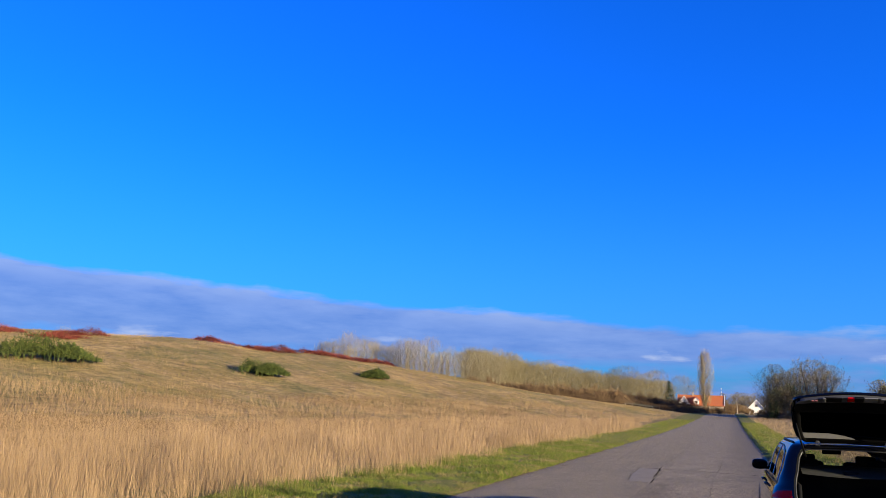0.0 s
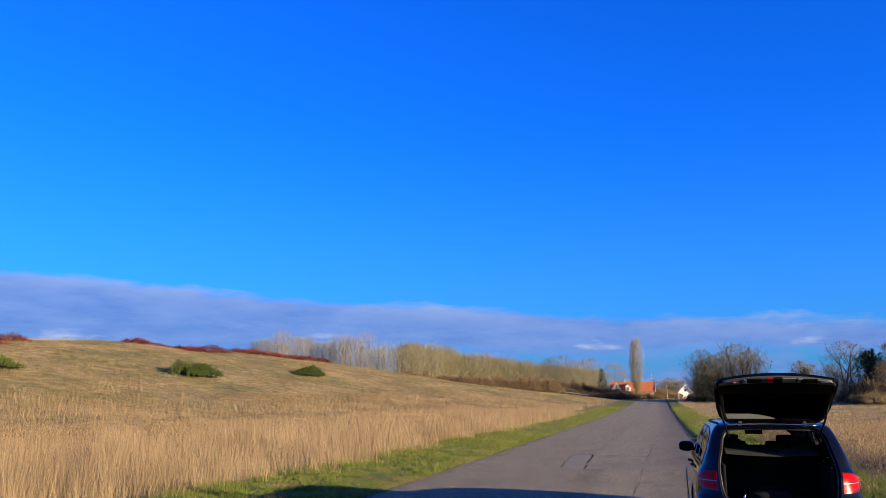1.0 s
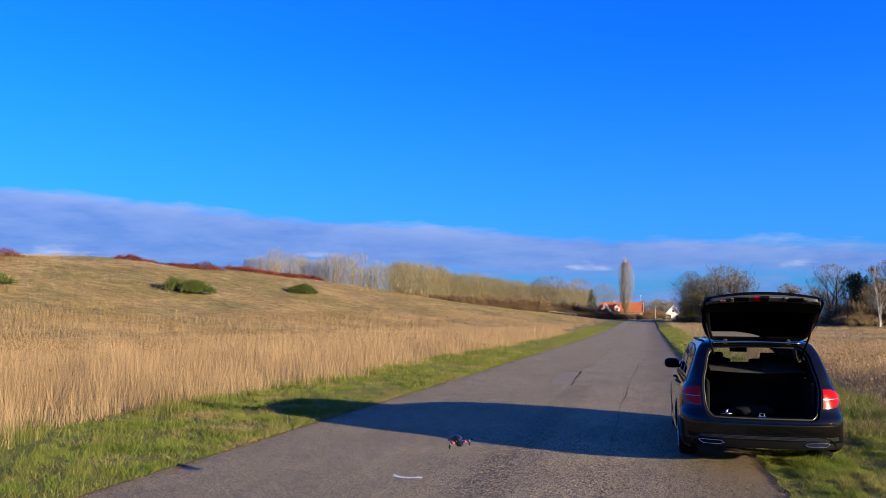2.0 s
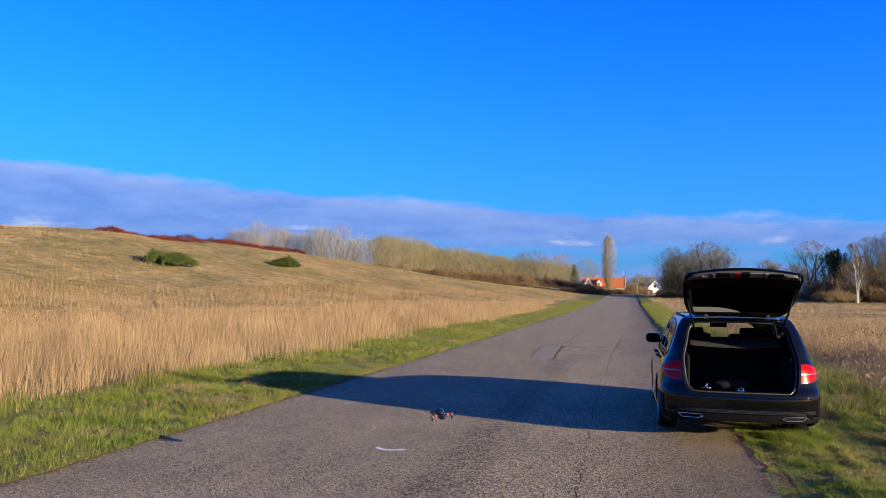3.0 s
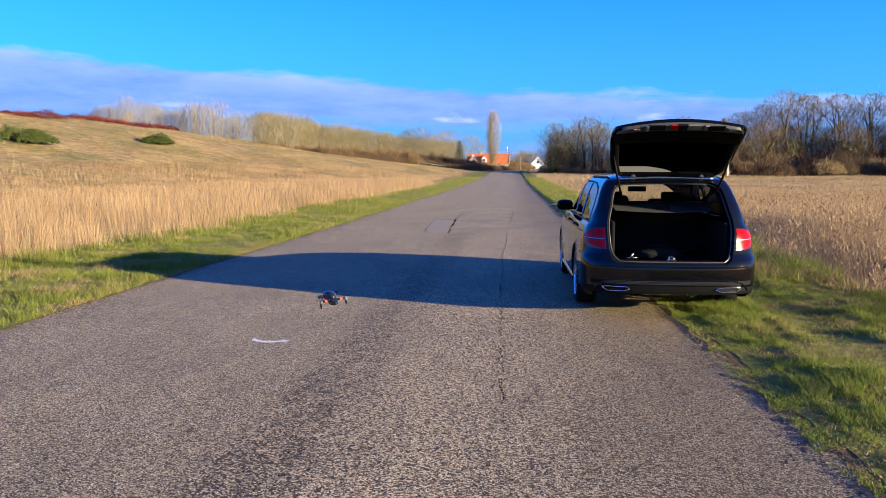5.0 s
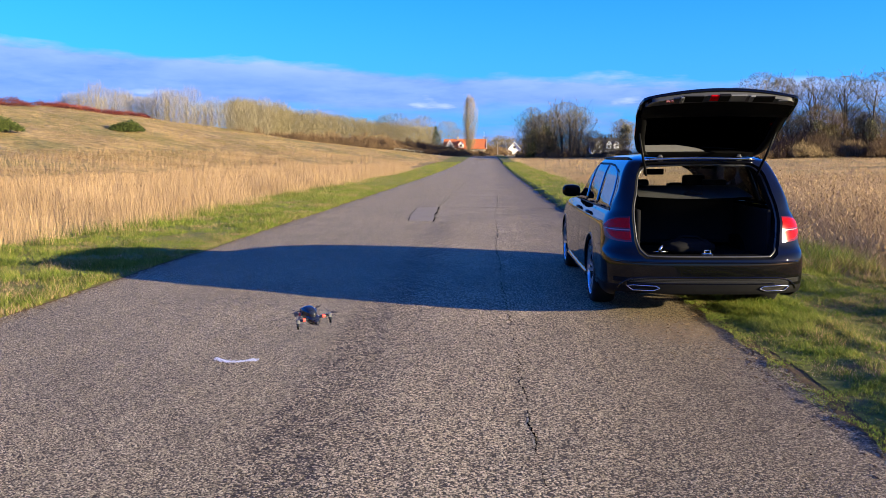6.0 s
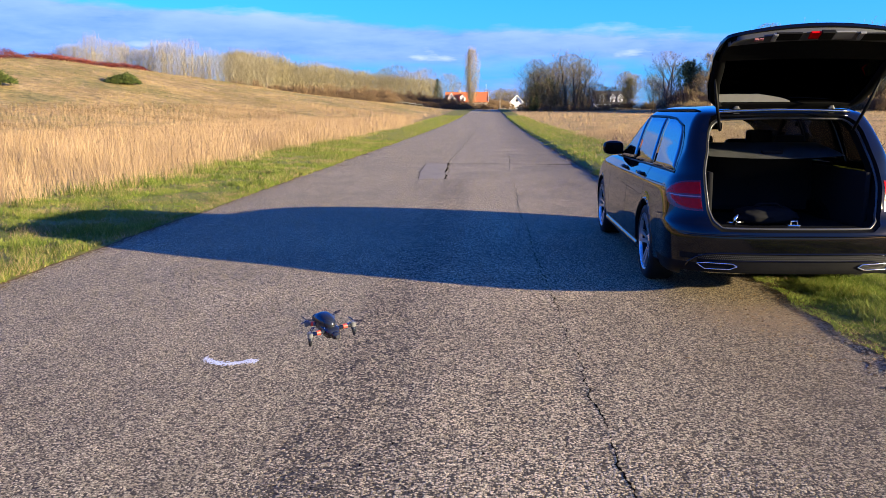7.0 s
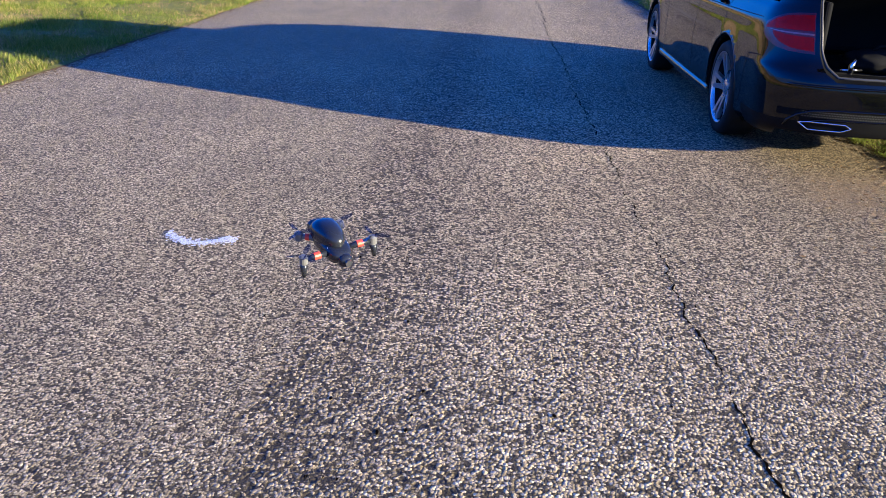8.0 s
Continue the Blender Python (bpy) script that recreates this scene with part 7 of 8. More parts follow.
        sc = r.uniform(0.9, 1.25) * (1.0 if t < 0.75 else 0.85)
        if k not in h0:
            h0[k] = plant("thicket_shrub", hedge[k], (x, y, z), "leafless dark-brown shrub at the far field edge", "shrub", "thicket along the field edge", 5, sc)
        else:
            c = copy_thing(h0[k], pose(x, y, z, 0, 0, r.uniform(-30, 30)))
            c.scale = (sc, sc, sc)
    for i in range(9):
        x, y, z = spot(-10.5 + 8.2 * i / 8, 205 + r.uniform(-4, 4))
        c = copy_thing(h0[i % 3], pose(x, y, z, 0, 0, r.uniform(-30, 30)))
        c.scale = (1.0, 0.7, 0.42)
    # garden hedge before the house, and dark woods far beyond
    for az, dist, sc in [(-3.5 + 0.42 * k, 236 + r.uniform(-2, 2), r.uniform(0.5, 0.68)) for k in range(9)] + [(az, 292 + r.uniform(-6, 6), r.uniform(0.9, 1.2) if not 0.9 < az < 2.5 else 0.32) for az in np.arange(-0.5, 3.0, 0.45)]:
        x, y, z = spot(float(az), dist)
        copy_thing(h0[r.randrange(3)], pose(x, y, z, 0, 0, r.uniform(-30, 30))).scale = (sc, sc, sc)
    for az in np.arange(-4, 8.5, 1.3):
        x, y, z = spot(float(az), 430 + r.uniform(-15, 15))
        sc = r.uniform(1.7, 2.4)
        copy_thing(h0[r.randrange(3)], pose(x, y, z - 0.5, 0, 0, r.uniform(-30, 30))).scale = (sc, sc, sc)
    # lombardy poplar and spruce by the house
    x, y, z = spot(-1.38, 252)
    plant("lombardy_poplar", hazy_tree(18.0, 5.4, 120, M_TAN_BARK, M_POPLAR_TWIG, 1500, 2.6, 0.034, 0.88, 70, 0.03, 0.72, 3, 0.22), (x, y, z), "tall slender bare lombardy poplar beside the house", "tree")
    x, y, z = spot(-3.72, 246)
    plant("spruce_tree", conifer_meshes(8.6, 2.6, 121, M_DARK_NEEDLE, M_BARK, 24, 70, 1.3), (x, y, z), "dark green spruce beside the orange-roofed house", "tree")


def beyond(az):
    """The right-hand wood stands farther off than the clump at the lane's end."""
    return (1.45 if az > 8.3 else 1.0) * (1 + max(0.0, az - 14) * 0.012)


def right_side():
    r = random.Random(43)
    def lacy(h, reach, seed, limbs, stems, tr, n, w):
        """Visible limbs from one, fine outer twigs from the other."""
        a = tree_meshes(h, reach, seed, M_BARK, M_GREY_TWIG, tr, 0.16, 0.62, limbs, 6, 6, 0.6, 0.018, stems=stems)
        b = hazy_tree(h * 1.0, reach * 1.75, seed + 500, M_BARK, M_GREY_TWIG, n, 0.65, w, 0.25, 2, 0.10, 0.55, 1, 0.02)
        bm = bmesh.new()
        bm.from_mesh(a[1])
        bm.from_mesh(b[1])
        return a[0], bm_mesh("crown", bm, M_GREY_TWIG), None
    rounds = [lacy(13.4, 6.6, 140 + k, 12, 3, 0.32, 5400, 0.030) for k in range(3)]
    smalls = [lacy(9.0, 4.0, 150 + k, 13, 3, 0.13, 2700, 0.024) for k in range(2)]
    lab = "wide bare deciduous tree with grey-brown twigs"
    src = {}

    def put(pool, key, az, dist, sc, label=lab, group="bare trees by the lane"):
        k = r.randrange(len(pool))
        away = beyond(az)
        x, y, z = spot(az, dist * away)
        sc *= away
        if (key, k) not in src:
            src[(key, k)] = plant("tree", pool[k], (x, y, z), label, "tree", group, r.uniform(0, 360), sc)
        else:
            copy_thing(src[(key, k)], pose(x, y, z, 0, 0, r.uniform(0, 360))).scale = (sc, sc, sc)
    # clump at the end of the lane
    for az, dist, sc in ((2.9, 205, 0.92), (4.2, 215, 0.9), (5.2, 203, 1.0), (6.1, 212, 0.95), (3.6, 222, 0.85), (3.2, 210, 0.78), (4.7, 222, 0.86), (5.7, 218, 0.9), (2.7, 214, 0.66)):
        put(rounds, "r", az, dist, sc)
    for az, dist, sc in ((2.9, 196, 0.75), (3.3, 194, 0.8), (6.7, 200, 0.6), (7.4, 230, 0.55), (1.6, 352, 0.95), (0.9, 348, 0.95), (0.3, 300, 0.75), (0.6, 330, 0.9), (-0.3, 320, 0.8), (1.2, 340, 0.9), (2.3, 345, 0.85)):
        put(smalls, "s", az, dist, sc, "small bare many-stemmed tree")
    # middle and right-hand trees
    for az, dist, sc in ((11.5, 142, 0.70), (15.0, 124, 0.66), (16.4, 132, 0.78), (17.6, 122, 0.86), (19.0, 128, 0.84), (20.8, 120, 0.80), (22.6, 122, 0.8), (24.5, 118, 0.8), (26.5, 120, 0.78), (28.5, 118, 0.8), (31, 120, 0.8)):
        put(rounds, "r", az, dist, sc)
    for az, dist, sc in ((8.9, 165, 0.80), (9.4, 170, 0.75), (10.6, 150, 0.68), (11.2, 150, 0.6), (13.4, 140, 0.7), (14.6, 130, 0.72), (15.6, 126, 0.6), (17.0, 135, 0.7), (18.4, 130, 0.6), (20, 126, 0.65), (21.6, 126, 0.6), (23.6, 122, 0.65), (25.5, 122, 0.6), (27.5, 122, 0.6), (30, 122, 0.6)):
        put(smalls, "s", az, dist, sc, "small bare many-stemmed tree")
    # evergreens, ivy and yellow-green crowns
    ivy = tree_meshes(7.0, 2.6, 160, M_BARK, M_GREY_TWIG, 0.12, 0.1, 0.8, 16, 4, 6, 0.7, 0.03, stems=2, leaf=M_IVY, leaf_n=900, leaf_size=0.12)
    o = None
    for az, dist, sc in ((2.75, 190, 0.8), (3.1, 192, 0.95), (3.9, 196, 1.1), (9.1, 152, 0.8), (15.4, 118, 0.7), (17.9, 118, 0.75), (21.2, 115, 0.7), (24, 114, 0.7)):
        x, y, z = spot(az, dist * beyond(az))
        sc *= beyond(az)
        if o is None:
            o = plant("ivy_tree", ivy, (x, y, z), "small tree overgrown with dull green ivy", "tree", "ivy-grown trees", 0, sc)
        else:
            copy_thing(o, pose(x, y, z, 0, 0, r.uniform(0, 360))).scale = (sc, sc, sc)
    yel = tree_meshes(8.5, 2.5, 161, M_BARK, M_GREY_TWIG, 0.14, 0.12, 1.1, 20, 4, 6, 0.8, 0.03, leaf=M_YELLOW_LEAF, leaf_n=2200, leaf_size=0.13)
    x, y, z = spot(12.7, 136 * 1.45)
    o = plant("ivy_tree", yel, (x, y, z), "tree covered in sunlit yellow-green leaves", "tree", "ivy-grown trees", 0, 1.23)
    for az, dist, sc in ((13.1, 139, 0.78), (16.9, 119, 0.5), (22.0, 116, 0.5)):
        x, y, z = spot(az, dist * beyond(az))
        sc *= beyond(az)
        copy_thing(o, pose(x, y, z, 0, 0, 77)).scale = (sc, sc, sc)
    spr = conifer_meshes(9.0, 2.4, 162, M_DARK_NEEDLE, M_BARK, 24, 70, 1.2)
    o = None
    for az, dist, sc in ((13.15, 134, 0.88), (13.55, 137, 0.84), (2.62, 187, 0.42), (2.95, 188, 0.50), (4.0, 200, 0.85)):
        x, y, z = spot(az, dist * beyond(az))
        sc *= beyond(az)
        if o is None:
            o = plant("spruce_tree", spr, (x, y, z), "dark spruce among bare trees", "tree", "spruces", 0, sc)
        else:
            copy_thing(o, pose(x, y, z, 0, 0, r.uniform(0, 360))).scale = (sc, sc, sc)
    x, y, z = spot(14.25, 108 * 1.45)
    plant("birch_tree", tree_meshes(11.0, 2.4, 163, M_BIRCH, M_BROWN_TWIG, 0.11, 0.25, 1.3, 16, 4, 7, 0.9, 0.02, stems=2), (x, y, z), "white-stemmed birch in front of the brown thicket", "tree")
    # a dense second storey of brown saplings
    saplings = [hazy_tree(6.4, w, 180 + k, M_BARK, M_BROWN_TWIG, 1500, 0.9, 0.034, 0.55, 8, 0.02, 0.7, 3, 0.05) for k, w in enumerate((5.0, 6.0))]
    for i in range(12):
        put(saplings, "b", 2.5 + 5.6 * i / 11, 192 + r.uniform(-3, 8), r.uniform(0.75, 1.05), "low brown sapling thicket below the tall trees", "saplings below the trees")
    for i in range(34):
        az = 13.9 + 19.5 * i / 33 + r.uniform(-.25, .25)
        put(saplings, "b", az, 116 + r.uniform(-3, 12), r.uniform(0.75, 1.15), "low brown sapling thicket below the tall trees", "saplings below the trees")
    # brown undergrowth under the trees
    brush = [clump_meshes(7.0, 4.0, hh, 170 + k, m, 1900, M_BROWN_TWIG, (0.8, 0.06), 0.6) for k, (hh, m) in enumerate(((3.0, M_THICKET), (3.6, M_THICKET), (2.4, M_BROWN_TWIG)))]
    b0 = {}
    line = [(az, 188 + r.uniform(-3, 3), 0.75) for az in np.arange(2.4, 8.2, 0.62)] + [(az, 150 + r.uniform(-3, 3), 0.7) for az in np.arange(8.4, 12.9, 0.75)] + [(az, 111 + r.uniform(-3, 3), 0.85) for az in np.arange(12.9, 33, 1.0)] + [(az, 115 + r.uniform(-2, 2), 1.2) for az in np.arange(12.5, 33, 1.0)] + [(az, 119 + r.uniform(-2, 2), 1.35) for az in np.arange(12.2, 34, 1.1)]
    for az, dist, sc in line:
        away = beyond(az)
        sc *= away
        x, y, z = spot(az, dist * away)
        k = r.randrange(3)
        if k not in b0:
            b0[k] = plant("undergrowth_shrub", brush[k], (x, y, z), "tangled brown leafless undergrowth", "shrub", "undergrowth below the trees", 0, sc)
        else:
            copy_thing(b0[k], pose(x, y, z, 0, 0, r.uniform(0, 360))).scale = (sc, sc, sc * r.uniform(0.8, 1.15))


left_side()
right_side()


# ---- houses ----
def roof_tiles(name, a, b):
    n = Nodes(name, 0.75)
    w = n.t.nodes.new("ShaderNodeTexWave")
    w.bands_direction = "Z"
    w.inputs["Scale"].default_value, w.inputs["Distortion"].default_value = 1.2, 0.3
    n.link(n.co, w.inputs[0])
    n.color(n.mix(n.math("MULTIPLY_ADD", n.noise(1.6, 5), 0.8, n.math("MULTIPLY", w.outputs[1], 0.2)), a, b))
    n.bump(w.outputs[1], 0.05, 0.6)
    return n.m


M_ORANGE = roof_tiles("orange_tiles", (0.32, 0.075, 0.022), (0.56, 0.165, 0.045))
M_SLATE = roof_tiles("dark_roof", (0.035, 0.032, 0.032), (0.09, 0.085, 0.08))
M_WHITE = plain("white_render", (0.80, 0.78, 0.74), 0.8, 0, 3, 0.10, 0.01)
M_WALL_DIM = plain("weathered_boards", (0.30, 0.25, 0.20), 0.8, 0, 4, 0.2, 0.01)
M_PALE_RAIL = plain("pale_rail", (0.05, 0.048, 0.045), 0.6, 0, 4, 0.2)
M_PANE = plain("window_pane", (0.02, 0.025, 0.03), 0.08, 0, 5, 0.2)


def prism(bm, x0, x1, y0, y1, z_eave, z_ridge, along, thick=0.18, over=0.35):
    """Two roof slopes with thickness; the ridge runs along 'x' or 'y'."""
    if along == "x":
        ym = (y0 + y1) / 2
        for ys in (y0 - over, y1 + over):
            s = (z_ridge - z_eave) / (ym - y0)
            ze = z_eave - s * over
            q = [(x0 - over, ys, ze), (x1 + over, ys, ze), (x1 + over, ym, z_ridge), (x0 - over, ym, z_ridge)]
            lo = [bm.verts.new(p) for p in q]
            hi = [bm.verts.new((p[0], p[1], p[2] + thick)) for p in q]
            for f in ((0, 1, 2, 3),):
                bm.faces.new([lo[i] for i in f])
                bm.faces.new([hi[i] for i in f])
            for i in range(4):
                bm.faces.new((lo[i], lo[(i + 1) % 4], hi[(i + 1) % 4], hi[i]))
    else:
        xm = (x0 + x1) / 2
        for xs in (x0 - over, x1 + over):
            s = (z_ridge - z_eave) / (xm - x0)
            ze = z_eave - s * over
            q = [(xs, y0 - over, ze), (xs, y1 + over, ze), (xm, y1 + over, z_ridge), (xm, y0 - over, z_ridge)]
            lo = [bm.verts.new(p) for p in q]
            hi = [bm.verts.new((p[0], p[1], p[2] + thick)) for p in q]
            bm.faces.new(lo)
            bm.faces.new(hi)
            for i in range(4):
                bm.faces.new((lo[i], lo[(i + 1) % 4], hi[(i + 1) % 4], hi[i]))
    return bm


def gabled(bm, x0, x1, y0, y1, z0, ze, zr, along):
    """Walls with gable ends."""
    if along == "x":
        ym = (y0 + y1) / 2
        ends = [[(x, y0, z0), (x, y1, z0), (x, y1, ze), (x, ym, zr), (x, y0, ze)] for x in (x0, x1)]
    else:
        xm = (x0 + x1) / 2
        ends = [[(x0, y, z0), (x1, y, z0), (x1, y, ze), (xm, y, zr), (x0, y, ze)] for y in (y0, y1)]
    a, b = ([bm.verts.new(p) for p in e] for e in ends)
    bm.faces.new(a)
    bm.faces.new(b)
    for i in range(5):
        if i in (2, 3):
            continue
        bm.faces.new((a[i], a[(i + 1) % 5], b[(i + 1) % 5], b[i]))
    return bm


def window_on(parent, x, y, z, w, h, frame_mat=None):
    """A window in a wall that faces -y: frame, sill, pane."""
    bm = bmesh.new()
    t = 0.08
    for c, s in (((x, y, z + h / 2), (w + t, 0.1, t)), ((x, y, z - h / 2), (w + t, 0.1, t)), ((x - w / 2, y, z), (t, 0.1, h)), ((x + w / 2, y, z), (t, 0.1, h)), ((x, y, z), (t * 0.7, 0.09, h))):
        add_box(bm, c, s)
    win = part("window", bm, frame_mat or M_WHITE, parent)
    bm = bmesh.new()
    add_box(bm, (x, y + 0.01, z), (w, 0.03, h))
    part("pane", bm, M_PANE, win)
    bm = bmesh.new()
    add_box(bm, (x, y - 0.06, z - h / 2 - 0.06), (w + 0.25, 0.2, 0.06))
    part("sill", bm, M_WHITE, win)


def verge_boards(parent, x0, x1, y, ze, zr, over=0.35):
    xm = (x0 + x1) / 2
    for sx in (x0 - over, x1 + over):
        bm = bmesh.new()
        s = (zr - ze) / (xm - x0)
        a, b = Vector((sx, y, ze - s * over)), Vector((xm, y, zr))
        up = Vector((0, 0, 0.34))
        q = [a, b, b + up, a + up]
        lo = [bm.verts.new(p) for p in q]
        hi = [bm.verts.new(p + Vector((0, -0.12, 0))) for p in q]
        bm.faces.new(lo)
        bm.faces.new(hi)
        for i in range(4):
            bm.faces.new((lo[i], lo[(i + 1) % 4], hi[(i + 1) % 4], hi[i]))
        part("verge_board", bm, M_WHITE, parent, "white verge board")


def orange_house():
    x, y, z = spot(-1.75, 262)
    h = thing("house", (x, y, z - 0.2), "low house with bright orange tiled roof and white gable", "house")
    bm = bmesh.new()
    gabled(bm, -6.4, 6.6, 0, 8, 0, 2.4, 5.2, "x")
    part("wall", bm, M_WALL_DIM, h, "dim rendered wall")
    bm = bmesh.new()
    prism(bm, -6.4, 6.6, 0, 8, 2.45, 5.3, "x")
    roof = part("roof", bm, M_ORANGE, h, "orange pantile roof")
    bm = bmesh.new()
    add_box(bm, (-2.2, 4.0, 5.7), (0.6, 0.6, 1.0), 0.02)
    part("chimney", bm, M_WALL_DIM, roof)
    bm = bmesh.new()
    gabled(bm, -6.2, -2.8, -2.6, 3.0, 0, 2.3, 4.6, "y")
    part("gable_wall", bm, M_WHITE, h, "white rendered gable")
    bm = bmesh.new()
    prism(bm, -6.2, -2.8, -2.6, 3.2, 2.3, 4.7, "y")
    part("gable_roof", bm, M_ORANGE, h, "orange pantile roof")
    verge_boards(h, -6.2, -2.8, -2.97, 2.3, 4.75)
    window_on(h, -4.5, -2.63, 2.6, 1.0, 1.1)
    bm = bmesh.new()
    gabled(bm, -1.9, -0.3, -0.1, 3.0, 2.6, 3.9, 4.8, "y")
    dormer = part("dormer", bm, M_WHITE, h, "white dormer with a small window")
    bm = bmesh.new()
    prism(bm, -1.9, -0.3, -0.1, 3.0, 3.9, 4.85, "y", 0.12, 0.2)
    part("dormer_roof", bm, M_ORANGE, dormer)
    window_on(h, -1.1, -0.14, 3.35, 0.7, 0.8)
    window_on(h, 2.0, -0.04, 1.4, 1.2, 1.1)
    window_on(h, 4.8, -0.04, 1.4, 1.2, 1.1)
    bm = bmesh.new()
    for sy in (0,):
        a, b = Vector((6.98, -0.35, 2.35)), Vector((6.98, 4.0, 5.3))
        q = [a, b, b + Vector((0, 0, 0.3)), a + Vector((0, 0, 0.3))]
        lo = [bm.verts.new(p) for p in q]
        hi = [bm.verts.new(p + Vector((0.12, 0, 0))) for p in q]
        bm.faces.new(lo)
        bm.faces.new(hi)
        for i in range(4):
            bm.faces.new((lo[i], lo[(i + 1) % 4], hi[(i + 1) % 4], hi[i]))
    part("verge_board", bm, M_WHITE, h, "white verge board")
    fx, fy, fz = spot(-0.40, 270)
    f = thing("flagpole", (fx, fy, fz), "slim white flagpole behind the house", "flagpole")
    bm = bmesh.new()
    add_tube(bm, [(0, 0, 0), (0, 0, 4), (0, 0, 7.6)], [0.05, 0.04, 0.025], 8)
    part("pole", bm, M_WHITE, f)
    bm = bmesh.new()
    bmesh.ops.create_icosphere(bm, subdivisions=2, radius=0.13, matrix=Matrix.Translation((0, 0, 7.68)))
    part("knob", bm, M_WHITE, f)


def white_house():
    x, y, z = spot(1.72, 322)
    h = thing("house", (x, y, z), "small white gabled house with dark roof", "house")
    bm = bmesh.new()
    gabled(bm, -2.7, 2.7, 0, 8, -0.5, 2.2, 5.0, "y")
    part("wall", bm, M_WHITE, h, "white rendered wall")
    bm = bmesh.new()
    prism(bm, -2.7, 2.7, 0, 8, 2.25, 5.1, "y")
    part("roof", bm, M_SLATE, h, "dark slate roof")
    verge_boards(h, -2.7, 2.7, -0.37, 2.25, 5.1)
    for xx, zz, w, hh in ((-1.3, 1.2, 0.9, 1.1), (1.3, 1.2, 0.9, 1.1), (0, 3.3, 0.8, 0.9)):
        window_on(h, xx, -0.04, zz, w, hh, M_WALL_DIM)
    bm = bmesh.new()
    add_box(bm, (-4.6, 3.0, 0.9), (3.6, 5.0, 2.8), 0.02)
    part("garage", bm, M_WALL_DIM, h, "low dark garage")
    bm = bmesh.new()
    add_box(bm, (-4.6, 3.0, 2.42), (4.0, 5.5, 0.24), 0.03)
    part("garage_roof", bm, M_SLATE, h)


def dormer_house():
    x, y, z = spot(8.05, 268)
    h = thing("house", (x, y, z), "white house with dark roof and three white dormers", "house")
    bm = bmesh.new()
    gabled(bm, -5.2, 5.2, 0, 8, -0.5, 1.9, 5.6, "x")
    part("wall", bm, M_WHITE, h, "white rendered wall")
    bm = bmesh.new()
    prism(bm, -5.2, 5.2, 0, 8, 1.95, 5.6, "x")
    part("roof", bm, M_SLATE, h, "dark slate roof")
    for xx in (-3.0, 0.3, 2.7):
        bm = bmesh.new()
        gabled(bm, xx - 0.75, xx + 0.75, 0.2, 3.0, 2.1, 3.5, 4.4, "y")
        d = part("dormer", bm, M_WHITE, h, "white dormer")
        bm = bmesh.new()
        prism(bm, xx - 0.75, xx + 0.75, 0.2, 3.2, 3.5, 4.45, "y", 0.12, 0.22)
        part("dormer_roof", bm, M_SLATE, d)
        verge_boards(h, xx - 0.75, xx + 0.75, -0.02, 3.5, 4.45, 0.22)
        window_on(h, xx, 0.16, 2.9, 0.7, 0.9)
    for xx in (-3.6, -1.2, 1.2, 3.6):
        window_on(h, xx, -0.04, 0.9, 1.1, 1.1, M_WALL_DIM)


def field_fence():
    """A long low fence with a pale top rail along the far field."""
    p0, p1 = spot(-6.6, 196), spot(-3.1, 206)
    f = thing("fence", (p0[0], p0[1], p0[2]), "long low post fence with one pale rail", "fence")
    d = Vector((p1[0] - p0[0], p1[1] - p0[1], p1[2] - p0[2]))
    L = d.length
    rz = math.atan2(d.y, d.x)
    f.matrix_world = Matrix.Translation(p0) @ Matrix.Rotation(rz, 4, "Z")
    me_post = me_rail = None
    n = 8
    for i in range(n + 1):
        bm = bmesh.new()
        add_box(bm, (0, 0, 0.24), (0.10, 0.10, 0.48), 0.01)
        if me_post is None:
            me_post = bm_mesh("post", bm, M_WALL_DIM)
        o = part_me("post", me_post, f)
        o.location = (L * i / n, 0, d.z * i / n)
    for i in range(n):
        if me_rail is None:
            bm = bmesh.new()
            add_box(bm, (L / n / 2, -0.08, 0.43), (L / n, 0.05, 0.12), 0.01)
            me_rail = bm_mesh("rail", bm, M_PALE_RAIL)
        o = part_me("rail", me_rail, f)
        o.location = (L * i / n, 0, d.z * i / n)


def poles():
    for az, dist, h, lean in ((2.35, 225, 7.0, 4.0), (0.55, 262, 4.2, 0.0)):
        x, y, z = spot(az, dist)
        p = thing("utility_pole" if lean else "street_lamp", (x, y, z), "pale leaning wooden pole by the lane" if lean else "slim grey street lamp at the end of the lane", "pole" if lean else "lamp")
        bm = bmesh.new()
        add_tube(bm, [(0, 0, 0), (-math.tan(radians(lean)) * h, 0, h)], [0.12, 0.08], 8)
        part("pole", bm, M_WALL_DIM if not lean else M_BIRCH, p)
        if not lean:
            bm = bmesh.new()
            add_box(bm, (0.15, 0, h), (0.6, 0.2, 0.12), 0.03)
            part("lamp_head", bm, M_WALL_DIM, p)


orange_house()
white_house()
dormer_house()
field_fence()
poles()
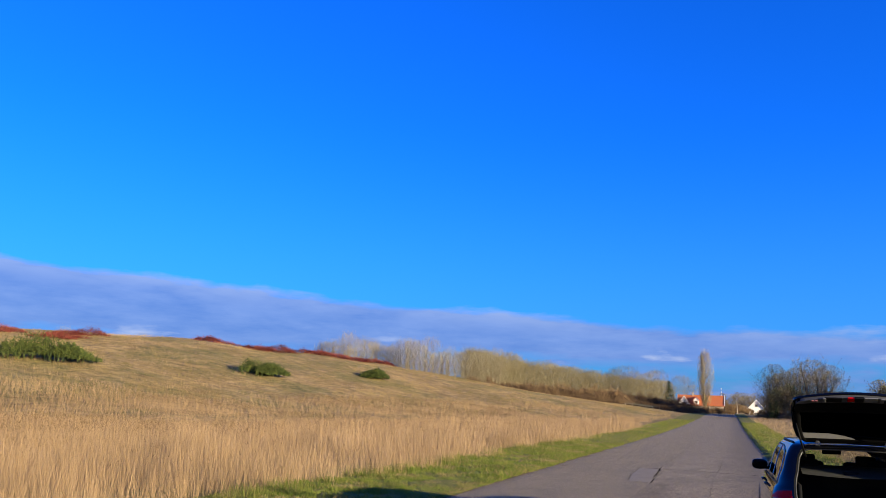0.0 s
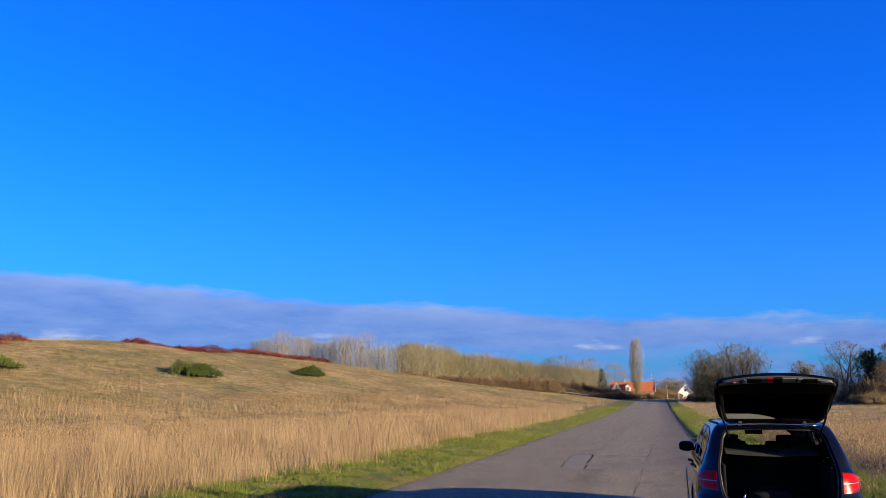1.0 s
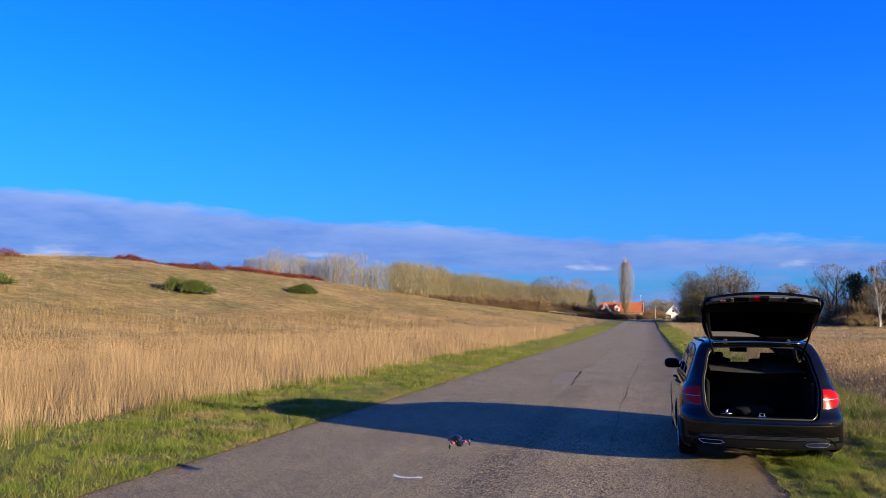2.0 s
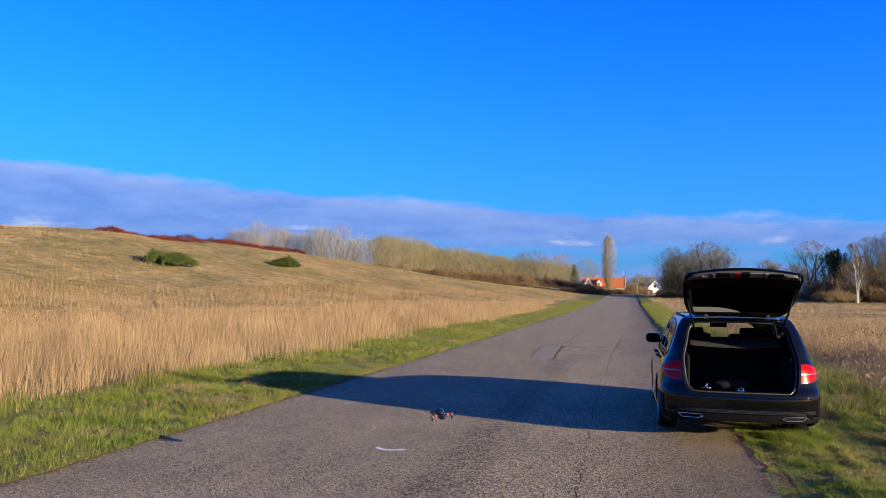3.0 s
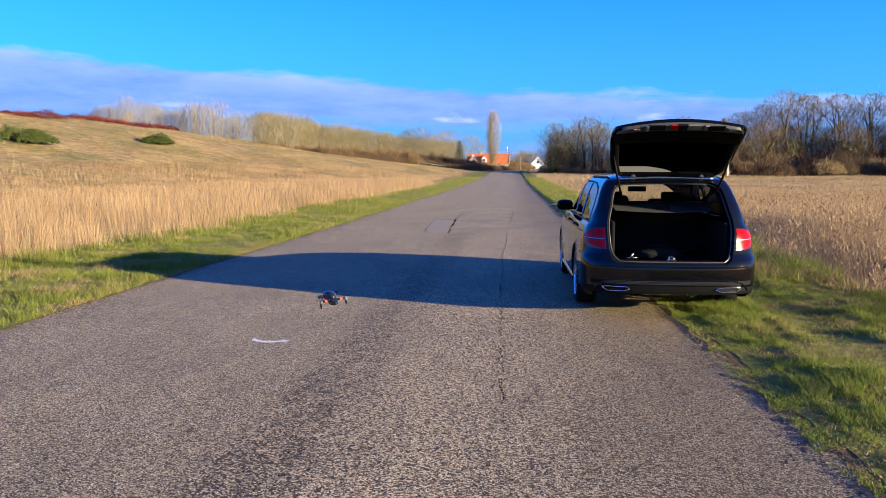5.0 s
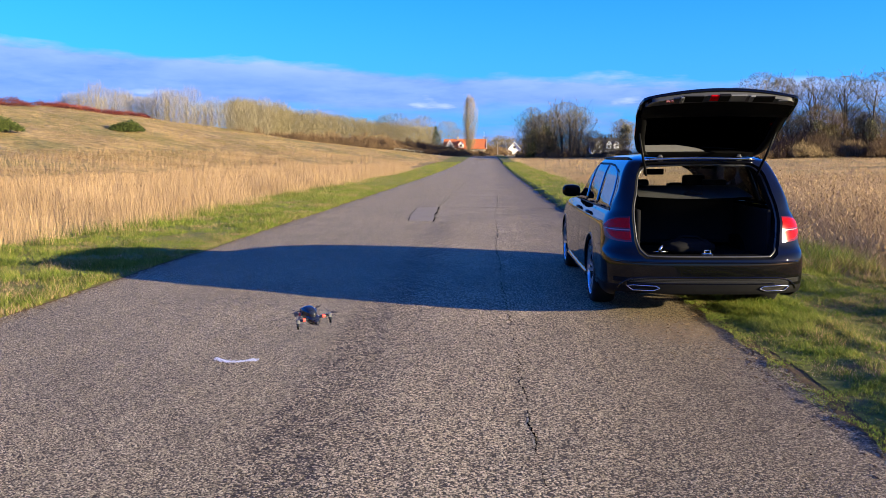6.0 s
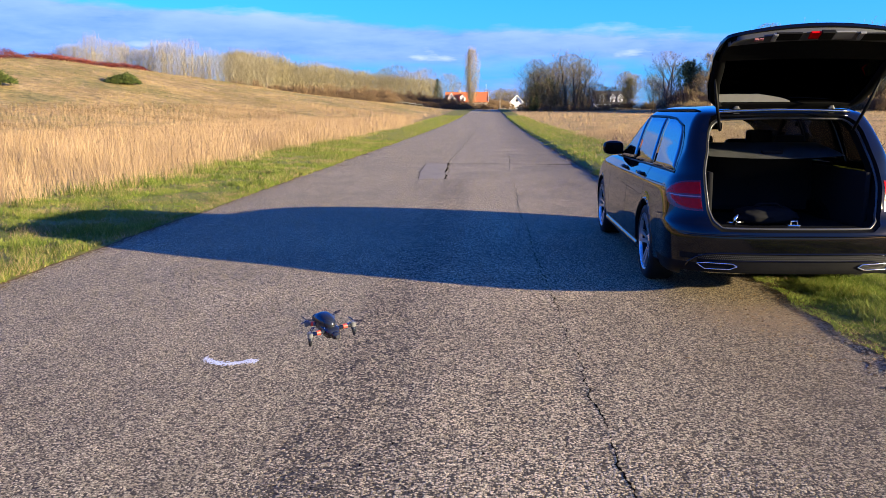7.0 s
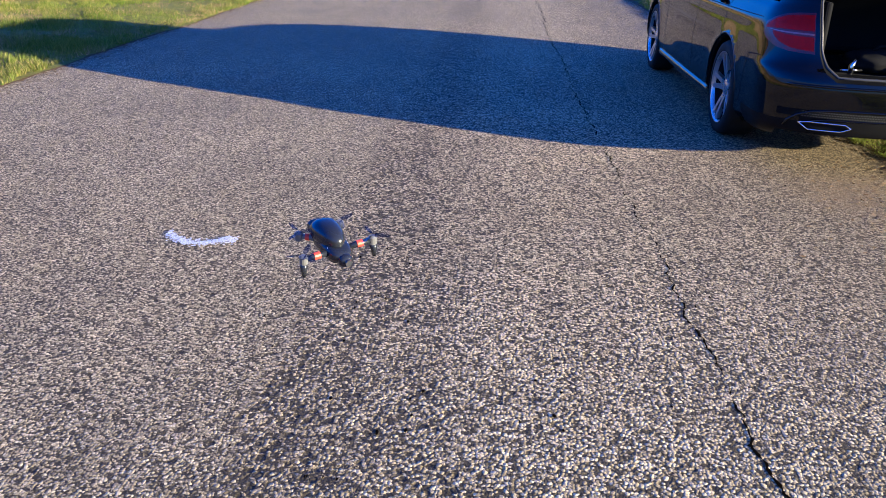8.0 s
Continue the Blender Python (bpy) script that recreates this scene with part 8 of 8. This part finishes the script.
# ---- the quadcopter hovering over the road ----
def drone():
    M_BODY = plain("drone_shell", (0.012, 0.014, 0.020), 0.22, 0, 120, 0.3)
    M_GREY = plain("drone_grey", (0.13, 0.13, 0.135), 0.35, 0.2, 120, 0.15)
    M_ORANGE_TAPE = plain("orange_tape", (0.72, 0.045, 0.022), 0.5, 0, 80, 0.15)
    M_LENS = plain("lens_glass", (0.03, 0.03, 0.035), 0.05, 0, 20, 0.2)
    M_PROP = see_through("smoky_prop", (0.35, 0.37, 0.42), (0.05, 0.3))
    d = thing("drone", (-2.85, -2.97, 0.655), "small black quadcopter with orange arm bands hovering over the road", "drone", rz=-64)
    d.matrix_world = pose(-2.872, -2.97, 0.642, 5, 10, -52) @ Matrix.Scale(0.67, 4)

    def blob(name, c, s, mat, parent, power=0.75, label="", cut=None):
        bm = bmesh.new()
        bmesh.ops.create_icosphere(bm, subdivisions=4, radius=1)
        for v in bm.verts:
            q = v.co.copy()
            w = [math.copysign(abs(k) ** power, k) for k in q]
            if cut:
                w = cut(w)
            v.co = Vector((c[0] + w[0] * s[0], c[1] + w[1] * s[1], c[2] + w[2] * s[2]))
        return part(name, bm, mat, parent, label, True)
    # x forward, y left
    body = blob("body", (0, 0, 0), (0.110, 0.050, 0.030), M_BODY, d, 0.7, "glossy black body shell")
    blob("canopy", (-0.018, 0, 0.030), (0.088, 0.052, 0.046), M_BODY, d, 0.85, "domed black battery canopy", lambda w: [w[0], w[1] * (1 - 0.25 * w[0]), w[2]])
    blob("belly", (0.01, 0, -0.028), (0.062, 0.032, 0.026), M_BODY, d, 0.7)
    for s in (-1, 1):
        bm = bmesh.new()
        add_box(bm, (0.02, 0.042 * s, 0.012), (0.055, 0.006, 0.010), 0.002)
        part("side_stripe", bm, M_GREY, d, "pale side stripe")
        bm = bmesh.new()
        add_box(bm, (0.048, 0.036 * s, 0.014), (0.006, 0.010, 0.016), 0.002)
        part("nose_stripe", bm, M_WHITE, d, "white nose stripe")
    cam_pod = blob("camera_pod", (0.105, 0, -0.008), (0.026, 0.026, 0.024), M_BODY, d, 0.8, "dark camera pod")
    bm = bmesh.new()
    add_tube(bm, [(0.122, 0, -0.006), (0.138, 0, -0.006)], [0.015, 0.013], 20)
    part("lens", bm, M_LENS, cam_pod, "dark camera lens")
    blob("battery", (-0.115, 0, 0.012), (0.025, 0.036, 0.026), M_BODY, d, 0.6, "black battery end")
    bm = bmesh.new()
    add_tube(bm, [(-0.132, 0, 0.014), (-0.142, 0, 0.014)], [0.014, 0.012], 18)
    part("power_button", bm, M_GREY, d)
    for ax, ay in ((1, 1), (1, -1), (-1, 1), (-1, -1)):
        hub = Vector((0.060, 0.138 * ay, 0.010)) if ax > 0 else Vector((-0.098, 0.084 * ay, 0.004))
        root = Vector((0.052 * ax, 0.032 * ay, 0.0))
        arm = under(new("arm"), d)
        bm = bmesh.new()
        add_tube(bm, [root, root.lerp(hub, 0.5) + Vector((0, 0, 0.004)), hub + Vector((0, 0, -0.004))], [0.013, 0.011, 0.010], 10)
        part("beam", bm, M_GREY if ax < 0 else M_BODY, arm, "", True)
        bm = bmesh.new()
        a, b = root.lerp(hub, 0.40) + Vector((0, 0, 0.003)), root.lerp(hub, 0.62) + Vector((0, 0, 0.002))
        add_tube(bm, [a, b], [0.0135, 0.0125], 12)
        part("orange_band", bm, M_ORANGE_TAPE, arm, "orange-red tape band")
        bm = bmesh.new()
        add_tube(bm, [hub + Vector((0, 0, -0.016)), hub + Vector((0, 0, 0.012)), hub + Vector((0, 0, 0.018))], [0.015, 0.016, 0.009], 16)
        part("motor", bm, M_GREY, arm, "grey motor")
        if ax > 0:
            bm = bmesh.new()
            add_tube(bm, [hub + Vector((0, 0, -0.014)), hub + Vector((0.004, 0.003 * ay, -0.04)), hub + Vector((0.006, 0.004 * ay, -0.068))], [0.015, 0.012, 0.007], 10)
            part("landing_leg", bm, M_BODY, arm, "tapered black landing leg", True)
        # three thin blades at rest
        for k in range(3):
            bm = bmesh.new()
            r0, r1 = 0.008, 0.066
            vs = []
            for rr, w, tw in ((r0, 0.006, 0.004), (0.03, 0.009, 0.003), (0.052, 0.008, 0.002), (r1, 0.003, 0.001)):
                vs.append((bm.verts.new((rr, -w, -tw)), bm.verts.new((rr, w, tw))))
            for u, v in zip(vs, vs[1:]):
                bm.faces.new((u[0], u[1], v[1], v[0]))
            bmesh.ops.solidify(bm, geom=bm.faces[:], thickness=0.0012)
            p = part("propeller_blade", bm, M_PROP, arm, "thin dark propeller blade")
            p.matrix_basis = Matrix.Translation(hub + Vector((0, 0, 0.021))) @ Matrix.Rotation(radians(120 * k + 35 * ax + 20 * ay), 4, "Z")


drone()
